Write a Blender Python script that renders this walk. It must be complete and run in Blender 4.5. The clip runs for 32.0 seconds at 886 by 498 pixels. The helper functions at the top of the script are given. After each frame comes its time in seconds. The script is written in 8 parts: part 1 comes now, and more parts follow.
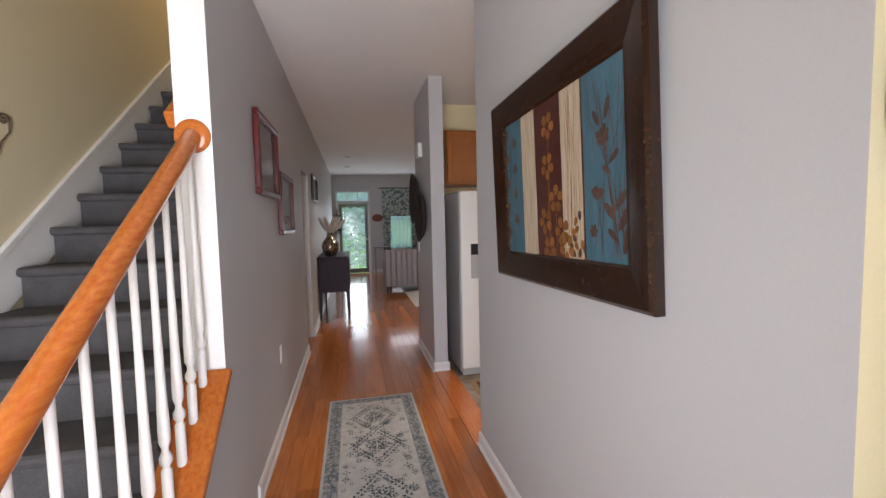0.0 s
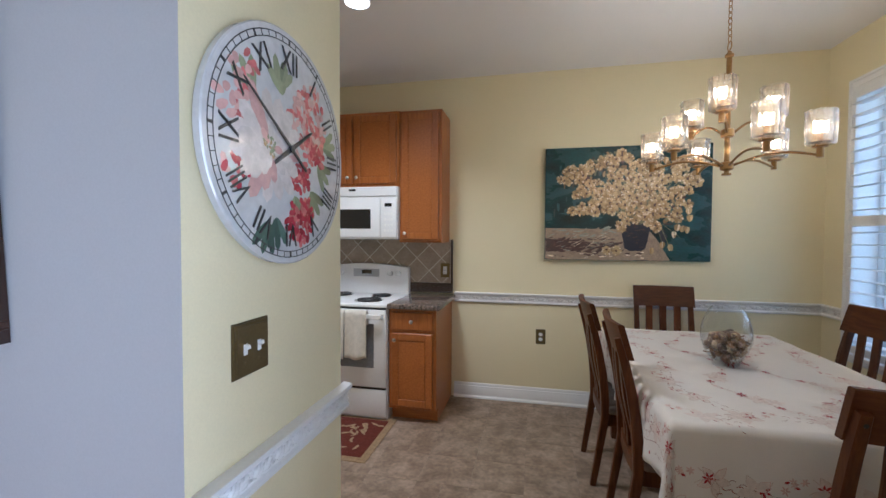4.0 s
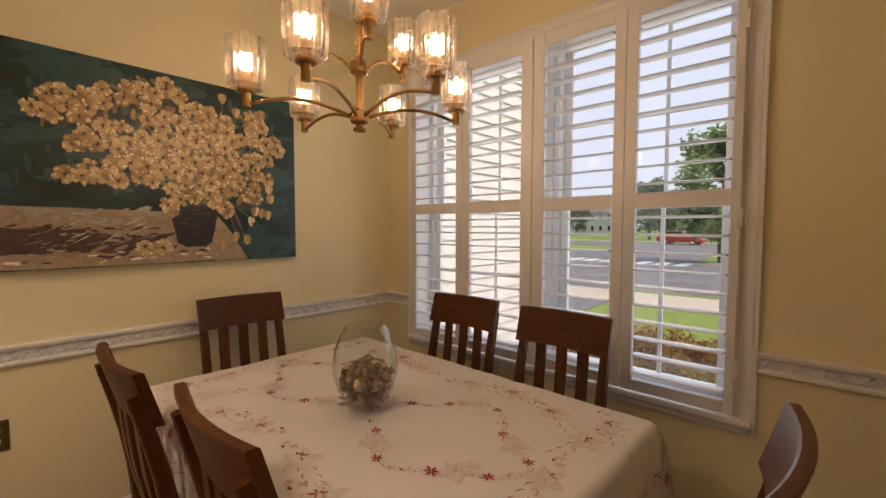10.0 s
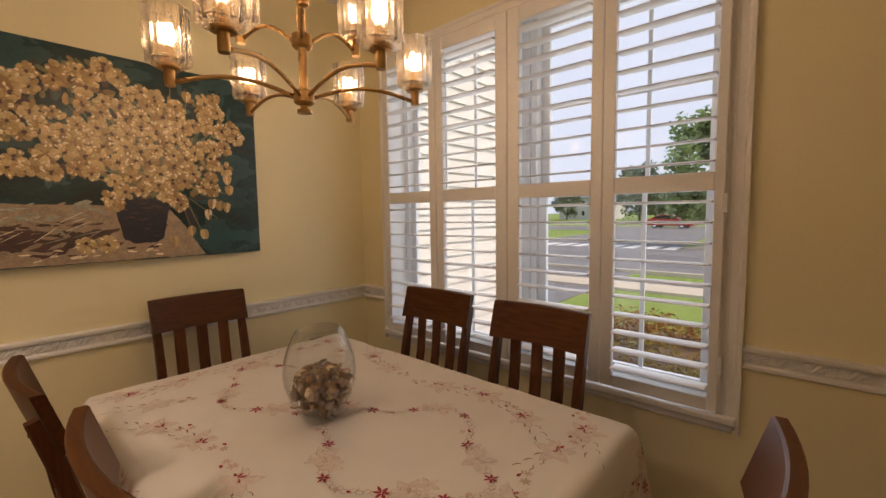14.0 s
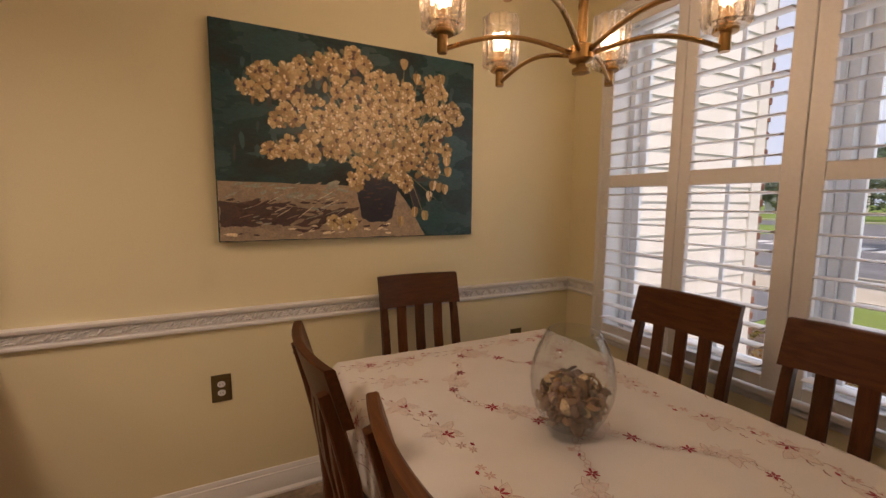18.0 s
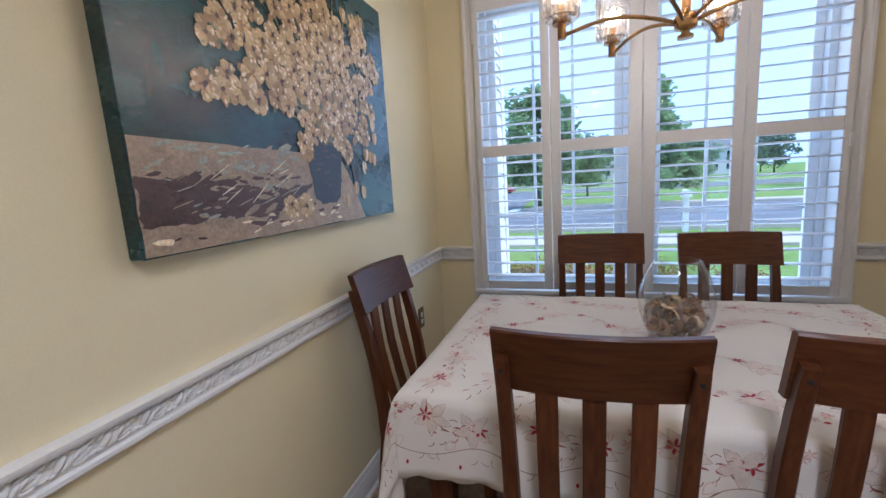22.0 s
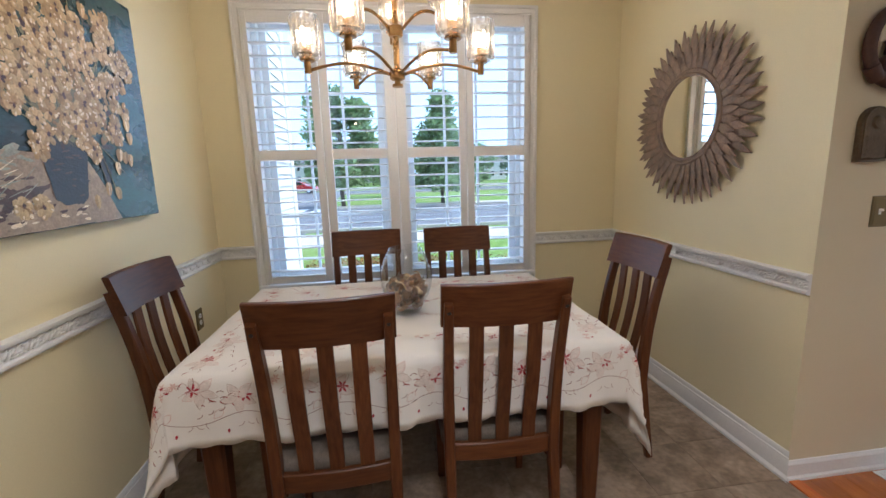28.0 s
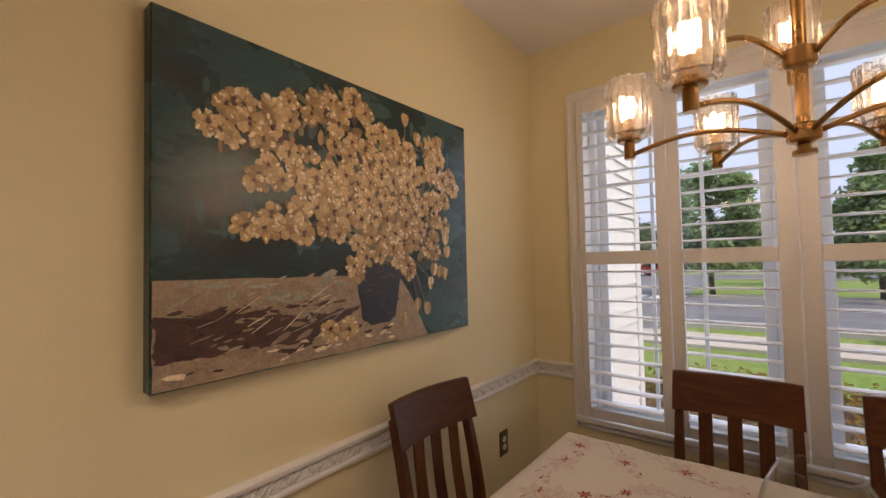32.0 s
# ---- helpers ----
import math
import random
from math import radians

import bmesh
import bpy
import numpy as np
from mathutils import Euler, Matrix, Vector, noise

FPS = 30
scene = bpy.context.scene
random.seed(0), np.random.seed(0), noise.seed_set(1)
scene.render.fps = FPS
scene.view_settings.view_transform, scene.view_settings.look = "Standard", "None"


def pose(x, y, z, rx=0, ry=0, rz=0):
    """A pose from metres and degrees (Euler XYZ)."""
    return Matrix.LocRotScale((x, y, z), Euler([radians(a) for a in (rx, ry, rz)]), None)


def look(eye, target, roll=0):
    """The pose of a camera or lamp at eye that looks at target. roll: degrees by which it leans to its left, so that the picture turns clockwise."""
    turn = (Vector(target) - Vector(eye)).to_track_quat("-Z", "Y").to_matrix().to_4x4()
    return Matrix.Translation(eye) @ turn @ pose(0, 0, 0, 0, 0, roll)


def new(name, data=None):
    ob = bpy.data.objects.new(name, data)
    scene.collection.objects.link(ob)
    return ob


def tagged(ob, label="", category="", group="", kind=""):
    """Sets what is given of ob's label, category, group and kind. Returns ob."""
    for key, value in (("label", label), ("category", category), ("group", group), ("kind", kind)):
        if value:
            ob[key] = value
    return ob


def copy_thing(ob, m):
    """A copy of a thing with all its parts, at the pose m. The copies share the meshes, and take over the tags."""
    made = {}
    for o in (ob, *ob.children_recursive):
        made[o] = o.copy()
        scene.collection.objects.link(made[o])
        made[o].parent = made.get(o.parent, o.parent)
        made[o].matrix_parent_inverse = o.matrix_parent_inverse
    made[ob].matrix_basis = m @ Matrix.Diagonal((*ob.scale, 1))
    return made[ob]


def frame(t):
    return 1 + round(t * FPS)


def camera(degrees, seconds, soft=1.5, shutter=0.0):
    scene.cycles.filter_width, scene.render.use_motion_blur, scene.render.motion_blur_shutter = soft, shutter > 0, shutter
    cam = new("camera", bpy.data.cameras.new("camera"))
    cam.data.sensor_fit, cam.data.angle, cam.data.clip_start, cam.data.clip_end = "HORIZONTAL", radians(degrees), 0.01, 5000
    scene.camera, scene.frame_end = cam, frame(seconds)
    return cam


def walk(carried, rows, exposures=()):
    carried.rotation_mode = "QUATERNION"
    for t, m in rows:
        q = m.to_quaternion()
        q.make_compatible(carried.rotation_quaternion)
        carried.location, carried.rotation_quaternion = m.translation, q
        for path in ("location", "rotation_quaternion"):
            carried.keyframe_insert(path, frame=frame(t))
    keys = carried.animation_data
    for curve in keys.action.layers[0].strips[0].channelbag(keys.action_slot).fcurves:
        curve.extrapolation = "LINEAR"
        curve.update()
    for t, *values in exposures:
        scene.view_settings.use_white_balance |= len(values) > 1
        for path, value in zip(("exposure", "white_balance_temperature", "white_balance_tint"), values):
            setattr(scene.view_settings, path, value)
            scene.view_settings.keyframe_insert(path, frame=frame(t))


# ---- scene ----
cam = camera(93.8, 32.0)
PATH = [
    (0, (0.238, 0.149, 1.456), (0.662, 2.099, 1.32), -1.3),
    (0.5, (0.228, 0.16, 1.457), (0.731, 2.093, 1.359), -0.7),
    (1, (0.219, 0.167, 1.453), (0.907, 2.044, 1.376), -0.3),
    (1.5, (0.241, 0.162, 1.454), (1.195, 1.919, 1.394), 0.1),
    (2, (0.257, 0.137, 1.446), (1.518, 1.688, 1.393), 0.2),
    (2.5, (0.276, 0.082, 1.437), (1.813, 1.36, 1.396), 0.2),
    (3, (0.306, 0.038, 1.428), (2.053, 1.011, 1.386), 0.1),
    (3.5, (0.346, 0.024, 1.425), (2.229, 0.696, 1.379), 0.1),
    (4, (0.381, 0.014, 1.42), (2.333, 0.444, 1.359), 0.3),
    (4.5, (0.392, -0.011, 1.421), (2.373, 0.253, 1.336), 0.4),
    (6.5, (0.662, -0.033, 1.402), (2.659, -0.109, 1.324), 0.8),
    (7, (0.79, 0.028, 1.415), (2.763, -0.284, 1.323), 0.8),
    (7.5, (0.894, 0.039, 1.392), (2.811, -0.519, 1.278), 1.0),
    (8, (1.045, -0.027, 1.374), (2.88, -0.816, 1.269), 1.0),
    (8.5, (1.25, -0.063, 1.387), (2.956, -1.1, 1.268), 0.9),
    (9, (1.442, -0.07, 1.405), (3.015, -1.301, 1.299), 0.6),
    (9.5, (1.538, -0.069, 1.406), (2.988, -1.444, 1.301), 0.3),
    (10, (1.579, -0.076, 1.41), (2.935, -1.542, 1.307), 0.1),
    (10.5, (1.57, -0.126, 1.414), (2.877, -1.635, 1.309), 0.1),
    (11, (1.56, -0.195, 1.431), (2.864, -1.707, 1.312), 0.3),
    (11.5, (1.579, -0.215, 1.431), (2.893, -1.716, 1.291), 0.5),
    (12, (1.597, -0.229, 1.423), (2.917, -1.724, 1.27), 0.5),
    (12.5, (1.612, -0.223, 1.42), (2.929, -1.72, 1.262), 0.1),
    (13, (1.59, -0.224, 1.429), (2.901, -1.726, 1.27), -0.3),
    (13.5, (1.585, -0.236, 1.425), (2.897, -1.737, 1.261), -0.7),
    (15.5, (1.608, -0.267, 1.42), (3.024, -1.672, 1.268), -0.4),
    (16, (1.596, -0.313, 1.423), (3.051, -1.678, 1.274), -0.3),
    (16.5, (1.589, -0.336, 1.416), (3.103, -1.634, 1.268), -0.1),
    (17, (1.656, -0.318, 1.415), (3.244, -1.522, 1.251), 0.2),
    (17.5, (1.817, -0.222, 1.421), (3.498, -1.29, 1.232), 0.4),
    (18, (1.94, -0.138, 1.41), (3.718, -1.026, 1.186), 0.4),
    (18.5, (2.115, -0.064, 1.406), (3.978, -0.743, 1.144), 0.3),
    (19, (2.346, 0.017, 1.406), (4.263, -0.485, 1.141), 0.0),
    (19.5, (2.516, 0.132, 1.391), (4.452, -0.284, 1.105), -0.3),
    (20, (2.676, 0.328, 1.401), (4.565, -0.256, 1.103), -0.7),
    (20.5, (2.822, 0.405, 1.378), (4.629, -0.407, 1.105), -2.3),
    (21, (3.01, 0.454, 1.409), (4.625, -0.686, 1.107), -3.8),
    (21.5, (3.047, 0.498, 1.387), (4.227, -1.084, 1.064), -4.1),
    (22, (3.058, 0.545, 1.357), (3.699, -1.324, 1.045), -3.5),
    (22.5, (2.997, 0.61, 1.384), (3.196, -1.352, 1.048), -3.1),
    (23, (2.916, 0.734, 1.388), (2.856, -1.234, 1.034), -3.1),
    (23.5, (2.83, 0.843, 1.368), (2.62, -1.106, 0.968), -3.0),
    (24, (2.839, 0.855, 1.378), (2.559, -1.091, 1.011), -3.1),
    (24.5, (2.826, 0.836, 1.38), (2.508, -1.101, 0.999), -3.2),
    (25, (2.83, 0.834, 1.378), (2.523, -1.105, 0.995), -3.2),
    (25.5, (2.836, 0.846, 1.376), (2.554, -1.095, 0.983), -3.1),
    (27.5, (2.833, 0.879, 1.379), (2.569, -1.066, 0.999), -1.8),
    (28, (2.833, 0.87, 1.378), (2.58, -1.082, 1.024), -1.7),
    (28.5, (2.82, 0.877, 1.386), (2.575, -1.088, 1.105), -1.4),
    (29, (2.817, 0.892, 1.406), (2.621, -1.091, 1.233), -1.3),
    (29.5, (2.823, 0.895, 1.457), (2.679, -1.099, 1.417), -0.9),
    (30, (2.825, 0.806, 1.489), (2.77, -1.192, 1.559), -0.7),
    (30.5, (2.844, 0.619, 1.526), (2.936, -1.373, 1.688), -0.5),
    (31, (2.841, 0.452, 1.519), (3.214, -1.504, 1.707), -0.8),
    (31.5, (2.808, 0.255, 1.549), (3.606, -1.573, 1.705), -0.8),
    (32, (2.820, 0.246, 1.520), (4.076, -1.311, 1.590), -1.2),
]
LIGHT_METER = [(0, 0.08, 6250, 13), (1.5, 0.03, 6350, 15), (3, 0.1, 5200, 10), (4, -0.25, 4900, 10), (7, -0.25, 5050, 10), (8, -0.38, 5800, 14), (8.8, -0.68, 7400, 26), (10, -0.72, 7850, 25), (15, -0.77, 8000, 24),
               (17, -0.82, 8100, 22), (18, -0.82, 7750, 29), (19, -0.18, 5750, 14), (20, 0.3, 4600, 14), (21, -0.06, 4700, 17), (22, -0.2, 4900, 15), (23, -0.17, 5000, 10), (24, -0.13, 5100, 11), (25.5, -0.10, 5050, 11), (28.5, 0.03, 5300, 12),
               (30, -0.28, 5250, 9), (31, -0.52, 6000, 14), (32, -0.76, 7100, 26)]
walk(cam, [(t, look(eye, target, roll)) for t, eye, target, roll in PATH], LIGHT_METER)

# ---- world, sun, large lights ----
world = bpy.data.worlds.new("world")
scene.world = world
world.use_nodes = True
wn = world.node_tree.nodes
sky = wn.new("ShaderNodeTexSky")
sky.sky_type = "NISHITA"
sky.sun_disc = False
sky.sun_elevation = radians(51)
sky.sun_rotation = radians(-84)
sky.air_density, sky.dust_density, sky.ozone_density = 1.2, 3.0, 1.0
wn["Background"].inputs[1].default_value = 0.125
haze = wn.new("ShaderNodeMix")  # thin bright cloud over the whole sky
haze.data_type = "RGBA"
haze.inputs["Factor"].default_value = 0.75
haze.inputs["B"].default_value = (11.6, 15.0, 20.0, 1)
world.node_tree.links.new(sky.outputs[0], haze.inputs["A"])
world.node_tree.links.new(haze.outputs["Result"], wn["Background"].inputs[0])


YOUT = -2.34  # just outside the dining window's glass


def lamp(name, kind, m, energy, color=(1, 1, 1), **keys):
    data = bpy.data.lights.new(name, kind)
    data.energy, data.color = energy, color
    if kind == "SUN":
        data.angle = keys["angle"]
    elif kind == "AREA":
        data.shape, data.size, data.size_y = "RECTANGLE", keys["w"], keys["h"]
        data.spread = keys.get("spread", math.pi)
    else:
        data.shadow_soft_size = keys["r"]
        if kind == "SPOT":
            data.spot_size, data.spot_blend = keys["cone"], 0.9
    ob = new(name, data)
    ob.matrix_world = m
    return ob


lamp("sun", "SUN", look((-30, 3, 38), (0, 0, 0)), 5.0, (1, 0.94, 0.84), angle=radians(0.6))
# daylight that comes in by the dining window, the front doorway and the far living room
lamp("window_daylight", "AREA", look((2.75, YOUT + 0.004, 1.54), (2.75, 0, 1.42)), 11, (0.86, 0.93, 1.0), w=1.80, h=1.7)
lamp("window_skylight", "AREA", look((2.75, YOUT, 1.55), (2.75, 0, 1.40)), 9, (0.50, 0.78, 1.0), w=1.85, h=1.75)
lamp("front_door_daylight", "AREA", look((-0.10, -0.56, 1.15), (-0.5, 4, 2.1)), 50, (0.98, 0.98, 1.0), w=0.95, h=1.9, spread=radians(125))
lamp("far_door_daylight", "AREA", look((0.28, 12.24, 1.1), (0.28, 5, 1.1)), 10, (0.9, 0.95, 1.0), w=0.6, h=1.6)
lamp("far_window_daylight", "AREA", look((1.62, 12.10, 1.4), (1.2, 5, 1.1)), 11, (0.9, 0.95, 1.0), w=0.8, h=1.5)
# unseen fill lamp, added to brighten the staircase
lamp("stair_landing_light", "POINT", pose(-0.9, 4.6, 4.6), 24, (1, 0.8, 0.5), r=0.1)
# first can is real; other three are unseen additions that brighten kitchen and hall
CANS_AND_FILLS = [(2.70, 1.05, 125), (2.70, 2.6, 85), (2.70, 4.0, 120), (1.60, 6.6, 120)]
for cx, cy, watts in CANS_AND_FILLS:
    lamp("recessed_bulb", "SPOT", pose(cx, cy, 2.71), watts, (1, 0.90, 0.76), r=0.18, cone=radians(140))

# ---- materials ----
def nodes_of(name):
    m = bpy.data.materials.new(name)
    m.use_nodes = True
    t = m.node_tree
    return m, t, t.nodes["Principled BSDF"], lambda kind, **k: make_node(t, kind, k)


def make_node(tree, kind, keys):
    n = tree.nodes.new("ShaderNode" + kind)
    for key, value in keys.items():
        n.inputs[key].default_value = value
    return n


def surface(name, color, rough=0.5, metal=0.0, var=0.12, scale=3.0, fine=60.0, bump=0.05, stretch=(1, 1, 1), tint=None,
            per_object=0.0, per_island=0.0, spec=0.5, coat=0.0, contrast=1.0):
    """A surface with variation at two scales, fine relief, and optionally a second colour in streaks or patches."""
    m, t, p, n = nodes_of(name)
    link = t.links.new
    co = n("TexCoord")
    mp = n("Mapping")
    mp.inputs["Scale"].default_value = stretch
    link(co.outputs["Object"], mp.inputs[0])
    big, small = n("TexNoise", Scale=scale, Detail=4.0), n("TexNoise", Scale=fine, Detail=3.0)
    vec = mp.outputs[0]
    if per_object:
        info, add = n("ObjectInfo"), n("VectorMath")
        add.operation = "MULTIPLY_ADD"
        add.inputs[1].default_value = (1, 1, 1)
        link(vec, add.inputs[0])
        scaled = n("VectorMath")
        scaled.operation = "SCALE"
        scaled.inputs[0].default_value = (37, 17, 23)
        link(info.outputs["Random"], scaled.inputs["Scale"])
        link(scaled.outputs[0], add.inputs[2])
        vec = add.outputs[0]
    link(vec, big.inputs["Vector"]), link(vec, small.inputs["Vector"])
    ramp = n("ValToRGB")
    other = tint or tuple(c * 0.72 for c in color)
    half = 0.5 * (1 - min(0.9, 0.55 * contrast))
    ramp.color_ramp.elements[0].position, ramp.color_ramp.elements[1].position = 0.5 - half, 0.5 + half
    ramp.color_ramp.elements[0].color, ramp.color_ramp.elements[1].color = (*other, 1), (*color, 1)
    blend = n("Mix")
    blend.data_type = "RGBA"
    blend.inputs["Factor"].default_value = min(1.0, var * 4) if not tint else 1.0
    blend.inputs["A"].default_value = (*color, 1)
    link(big.outputs["Fac"], ramp.inputs[0]), link(ramp.outputs[0], blend.inputs["B"])
    hsv = n("HueSaturation")
    link(blend.outputs["Result"], hsv.inputs["Color"])
    val = n("MapRange")
    val.inputs["To Min"].default_value, val.inputs["To Max"].default_value = 1 - var, 1 + var
    val.inputs["From Min"].default_value, val.inputs["From Max"].default_value = 0.25, 0.75
    link(small.outputs["Fac"], val.inputs["Value"])
    value = val.outputs[0]
    for amount, kind in ((per_object, "ObjectInfo"), (per_island, "NewGeometry")):
        if amount:
            src, rng, mul = n(kind), n("MapRange"), n("Math")
            rng.inputs["To Min"].default_value, rng.inputs["To Max"].default_value = 1 - amount, 1 + amount
            link(src.outputs["Random" if kind == "ObjectInfo" else "Random Per Island"], rng.inputs["Value"])
            mul.operation = "MULTIPLY"
            link(value, mul.inputs[0]), link(rng.outputs[0], mul.inputs[1])
            value = mul.outputs[0]
    link(value, hsv.inputs["Value"])
    link(hsv.outputs[0], p.inputs["Base Color"])
    rr = n("MapRange")
    rr.inputs["To Min"].default_value, rr.inputs["To Max"].default_value = max(0.02, rough * 0.85), min(1, rough * 1.15)
    link(big.outputs["Fac"], rr.inputs["Value"]), link(rr.outputs[0], p.inputs["Roughness"])
    p.inputs["Metallic"].default_value = metal
    p.inputs["Specular IOR Level"].default_value = spec
    p.inputs["Coat Weight"].default_value = coat
    if bump:
        b = n("Bump", Strength=bump, Distance=0.004)
        link(small.outputs["Fac"], b.inputs["Height"]), link(b.outputs[0], p.inputs["Normal"])
    return m


def wood(name, light, dark, along="y", rough=0.35, per_object=0.15, scale=6.0, coat=0.0, stretch=14.0, spec=0.5):
    s = [stretch] * 3
    s["xyz".index(along)] = 1.0
    return surface(name, light, rough, var=0.10, scale=scale, fine=30.0, bump=0.06, stretch=tuple(s), tint=dark, per_object=per_object, coat=coat,
                   contrast=0.9, spec=spec)


def glass(name, color=(1, 1, 1), rough=0.0, ior=1.45):
    m, t, p, n = nodes_of(name)
    p.inputs["Base Color"].default_value = (*color, 1)
    p.inputs["Roughness"].default_value = rough
    p.inputs["IOR"].default_value = ior
    p.inputs["Transmission Weight"].default_value = 1.0
    return m


def edge_gloss(tree, n, socket, least, most, steep=3.5):
    """Gloss that grows towards grazing sight, as on glass."""
    lay, power, rng_ = n("LayerWeight", Blend=0.5), n("Math"), n("MapRange")
    power.operation = "POWER"
    power.inputs[1].default_value = steep
    rng_.inputs["To Min"].default_value, rng_.inputs["To Max"].default_value = least, most
    tree.links.new(lay.outputs["Facing"], power.inputs[0]), tree.links.new(power.outputs[0], rng_.inputs["Value"])
    tree.links.new(rng_.outputs[0], socket)


def pane_glass(name, ior=1.4):
    """Thin clear glass: mostly see-through, with a little gloss."""
    m, t, p, n = nodes_of(name)
    clear, gloss, mix = n("BsdfTransparent"), n("BsdfGlossy", Roughness=0.02), n("MixShader")
    clear.inputs[0].default_value = (0.98, 0.99, 0.99, 1)
    edge_gloss(t, n, mix.inputs[0], 0.04, 0.55 if ior < 1.45 else 0.8, 3.5 if ior < 1.45 else 3.4)
    t.links.new(clear.outputs[0], mix.inputs[1]), t.links.new(gloss.outputs[0], mix.inputs[2])
    t.links.new(mix.outputs[0], t.nodes["Material Output"].inputs[0])
    return m


def pressed(name):
    """Thick pressed glass: clear facets that bend and catch the light, with a trace of cloudiness."""
    m, t, p, n = nodes_of(name)
    clear, soft, gloss, body, mix = n("BsdfTransparent"), n("BsdfTranslucent"), n("BsdfGlossy", Roughness=0.04), n("MixShader"), n("MixShader")
    bent, both = n("BsdfRefraction", Roughness=0.0, IOR=1.35), n("MixShader")
    both.inputs[0].default_value = 0.72
    bent.inputs[0].default_value, clear.inputs[0].default_value, soft.inputs[0].default_value = (0.97, 0.93, 0.87, 1), (0.97, 0.95, 0.92, 1), (0.9, 0.78, 0.62, 1)
    co, wave, rng_ = n("TexCoord"), n("TexNoise", Scale=130.0, Detail=1.0), n("MapRange")
    t.links.new(co.outputs["Object"], wave.inputs["Vector"])
    rng_.inputs["From Min"].default_value, rng_.inputs["From Max"].default_value = 0.45, 0.70
    rng_.inputs["To Min"].default_value, rng_.inputs["To Max"].default_value = 0.012, 0.06
    t.links.new(wave.outputs["Fac"], rng_.inputs["Value"]), t.links.new(rng_.outputs[0], body.inputs[0])
    bump = n("Bump", Strength=0.35, Distance=0.003)
    t.links.new(wave.outputs["Fac"], bump.inputs["Height"])
    for s in (soft, gloss, bent):
        t.links.new(bump.outputs[0], s.inputs["Normal"])
    t.links.new(clear.outputs[0], both.inputs[1]), t.links.new(bent.outputs[0], both.inputs[2])
    t.links.new(both.outputs[0], body.inputs[1]), t.links.new(soft.outputs[0], body.inputs[2])
    edge_gloss(t, n, mix.inputs[0], 0.09, 0.85, 2.0)
    t.links.new(body.outputs[0], mix.inputs[1]), t.links.new(gloss.outputs[0], mix.inputs[2])
    t.links.new(mix.outputs[0], t.nodes["Material Output"].inputs[0])
    return m


def translucent_white(name):
    """Rippled translucent white sheet: spreads most of the daylight, lets some through."""
    m, t, p, n = nodes_of(name)
    clear, soft, gloss, body, mix = n("BsdfTransparent"), n("BsdfTranslucent"), n("BsdfGlossy", Roughness=0.1), n("MixShader"), n("MixShader")
    info, rng_ = n("ObjectInfo"), n("MapRange")
    soft.inputs[0].default_value, clear.inputs[0].default_value = (0.55, 0.60, 0.58, 1), (0.75, 0.82, 0.80, 1)
    rng_.inputs["To Min"].default_value, rng_.inputs["To Max"].default_value = 0.15, 0.95
    mix.inputs[0].default_value = 0.05
    t.links.new(info.outputs["Random"], rng_.inputs["Value"]), t.links.new(rng_.outputs[0], body.inputs[0])
    t.links.new(clear.outputs[0], body.inputs[1]), t.links.new(soft.outputs[0], body.inputs[2])
    t.links.new(body.outputs[0], mix.inputs[1]), t.links.new(gloss.outputs[0], mix.inputs[2])
    t.links.new(mix.outputs[0], t.nodes["Material Output"].inputs[0])
    return m


def glow(name, color, strength):
    m, t, p, n = nodes_of(name)
    p.inputs["Base Color"].default_value = (*color, 1)
    p.inputs["Emission Color"].default_value = (*color, 1)
    p.inputs["Emission Strength"].default_value = strength
    return m


def foliage(m, share=0.5):
    """Leaves let part of the daylight through."""
    t = m.node_tree
    p = t.nodes["Principled BSDF"]
    soft, mix = t.nodes.new("ShaderNodeBsdfTranslucent"), t.nodes.new("ShaderNodeMixShader")
    t.links.new(p.inputs["Base Color"].links[0].from_socket, soft.inputs[0])
    mix.inputs[0].default_value = share
    t.links.new(p.outputs[0], mix.inputs[1]), t.links.new(soft.outputs[0], mix.inputs[2])
    t.links.new(mix.outputs[0], t.nodes["Material Output"].inputs[0])
    return m


YELLOW = surface("cream_yellow_paint", (0.80, 0.712, 0.465), 0.55, var=0.03, scale=1.2, fine=220, bump=0.05)
GREY = surface("warm_grey_paint", (0.53, 0.525, 0.54), 0.55, var=0.03, scale=1.2, fine=220, bump=0.05)
TAN = surface("tan_paint", (0.70, 0.615, 0.42), 0.55, var=0.03, scale=1.2, fine=220, bump=0.05)
CEIL = surface("ceiling_paint", (0.82, 0.80, 0.79), 0.8, var=0.03, scale=1.0, fine=160, bump=0.08)
TRIM = surface("white_trim_paint", (0.80, 0.79, 0.78), 0.35, var=0.03, scale=4, fine=90, bump=0.03)
SHUTTER = surface("white_shutter_paint", (0.80, 0.79, 0.79), 0.4, var=0.03, scale=5, fine=90, bump=0.03)
VINYL_FRAME = surface("white_vinyl", (0.78, 0.80, 0.82), 0.35, var=0.03, scale=5, fine=60, bump=0.02)
OAK = wood("honey_oak", (0.41, 0.138, 0.025), (0.26, 0.074, 0.012), "z", 0.32)
OAK_Y = wood("honey_oak_across", (0.41, 0.138, 0.025), (0.26, 0.074, 0.012), "y", 0.32)
RAIL_OAK = wood("handrail_oak", (0.60, 0.20, 0.034), (0.45, 0.088, 0.014), "y", 0.25, coat=0.3)
CHAIR = wood("dark_stained_wood", (0.120, 0.042, 0.0125), (0.060, 0.017, 0.0055), "z", 0.42, coat=0.04, per_object=0.22, spec=0.25)
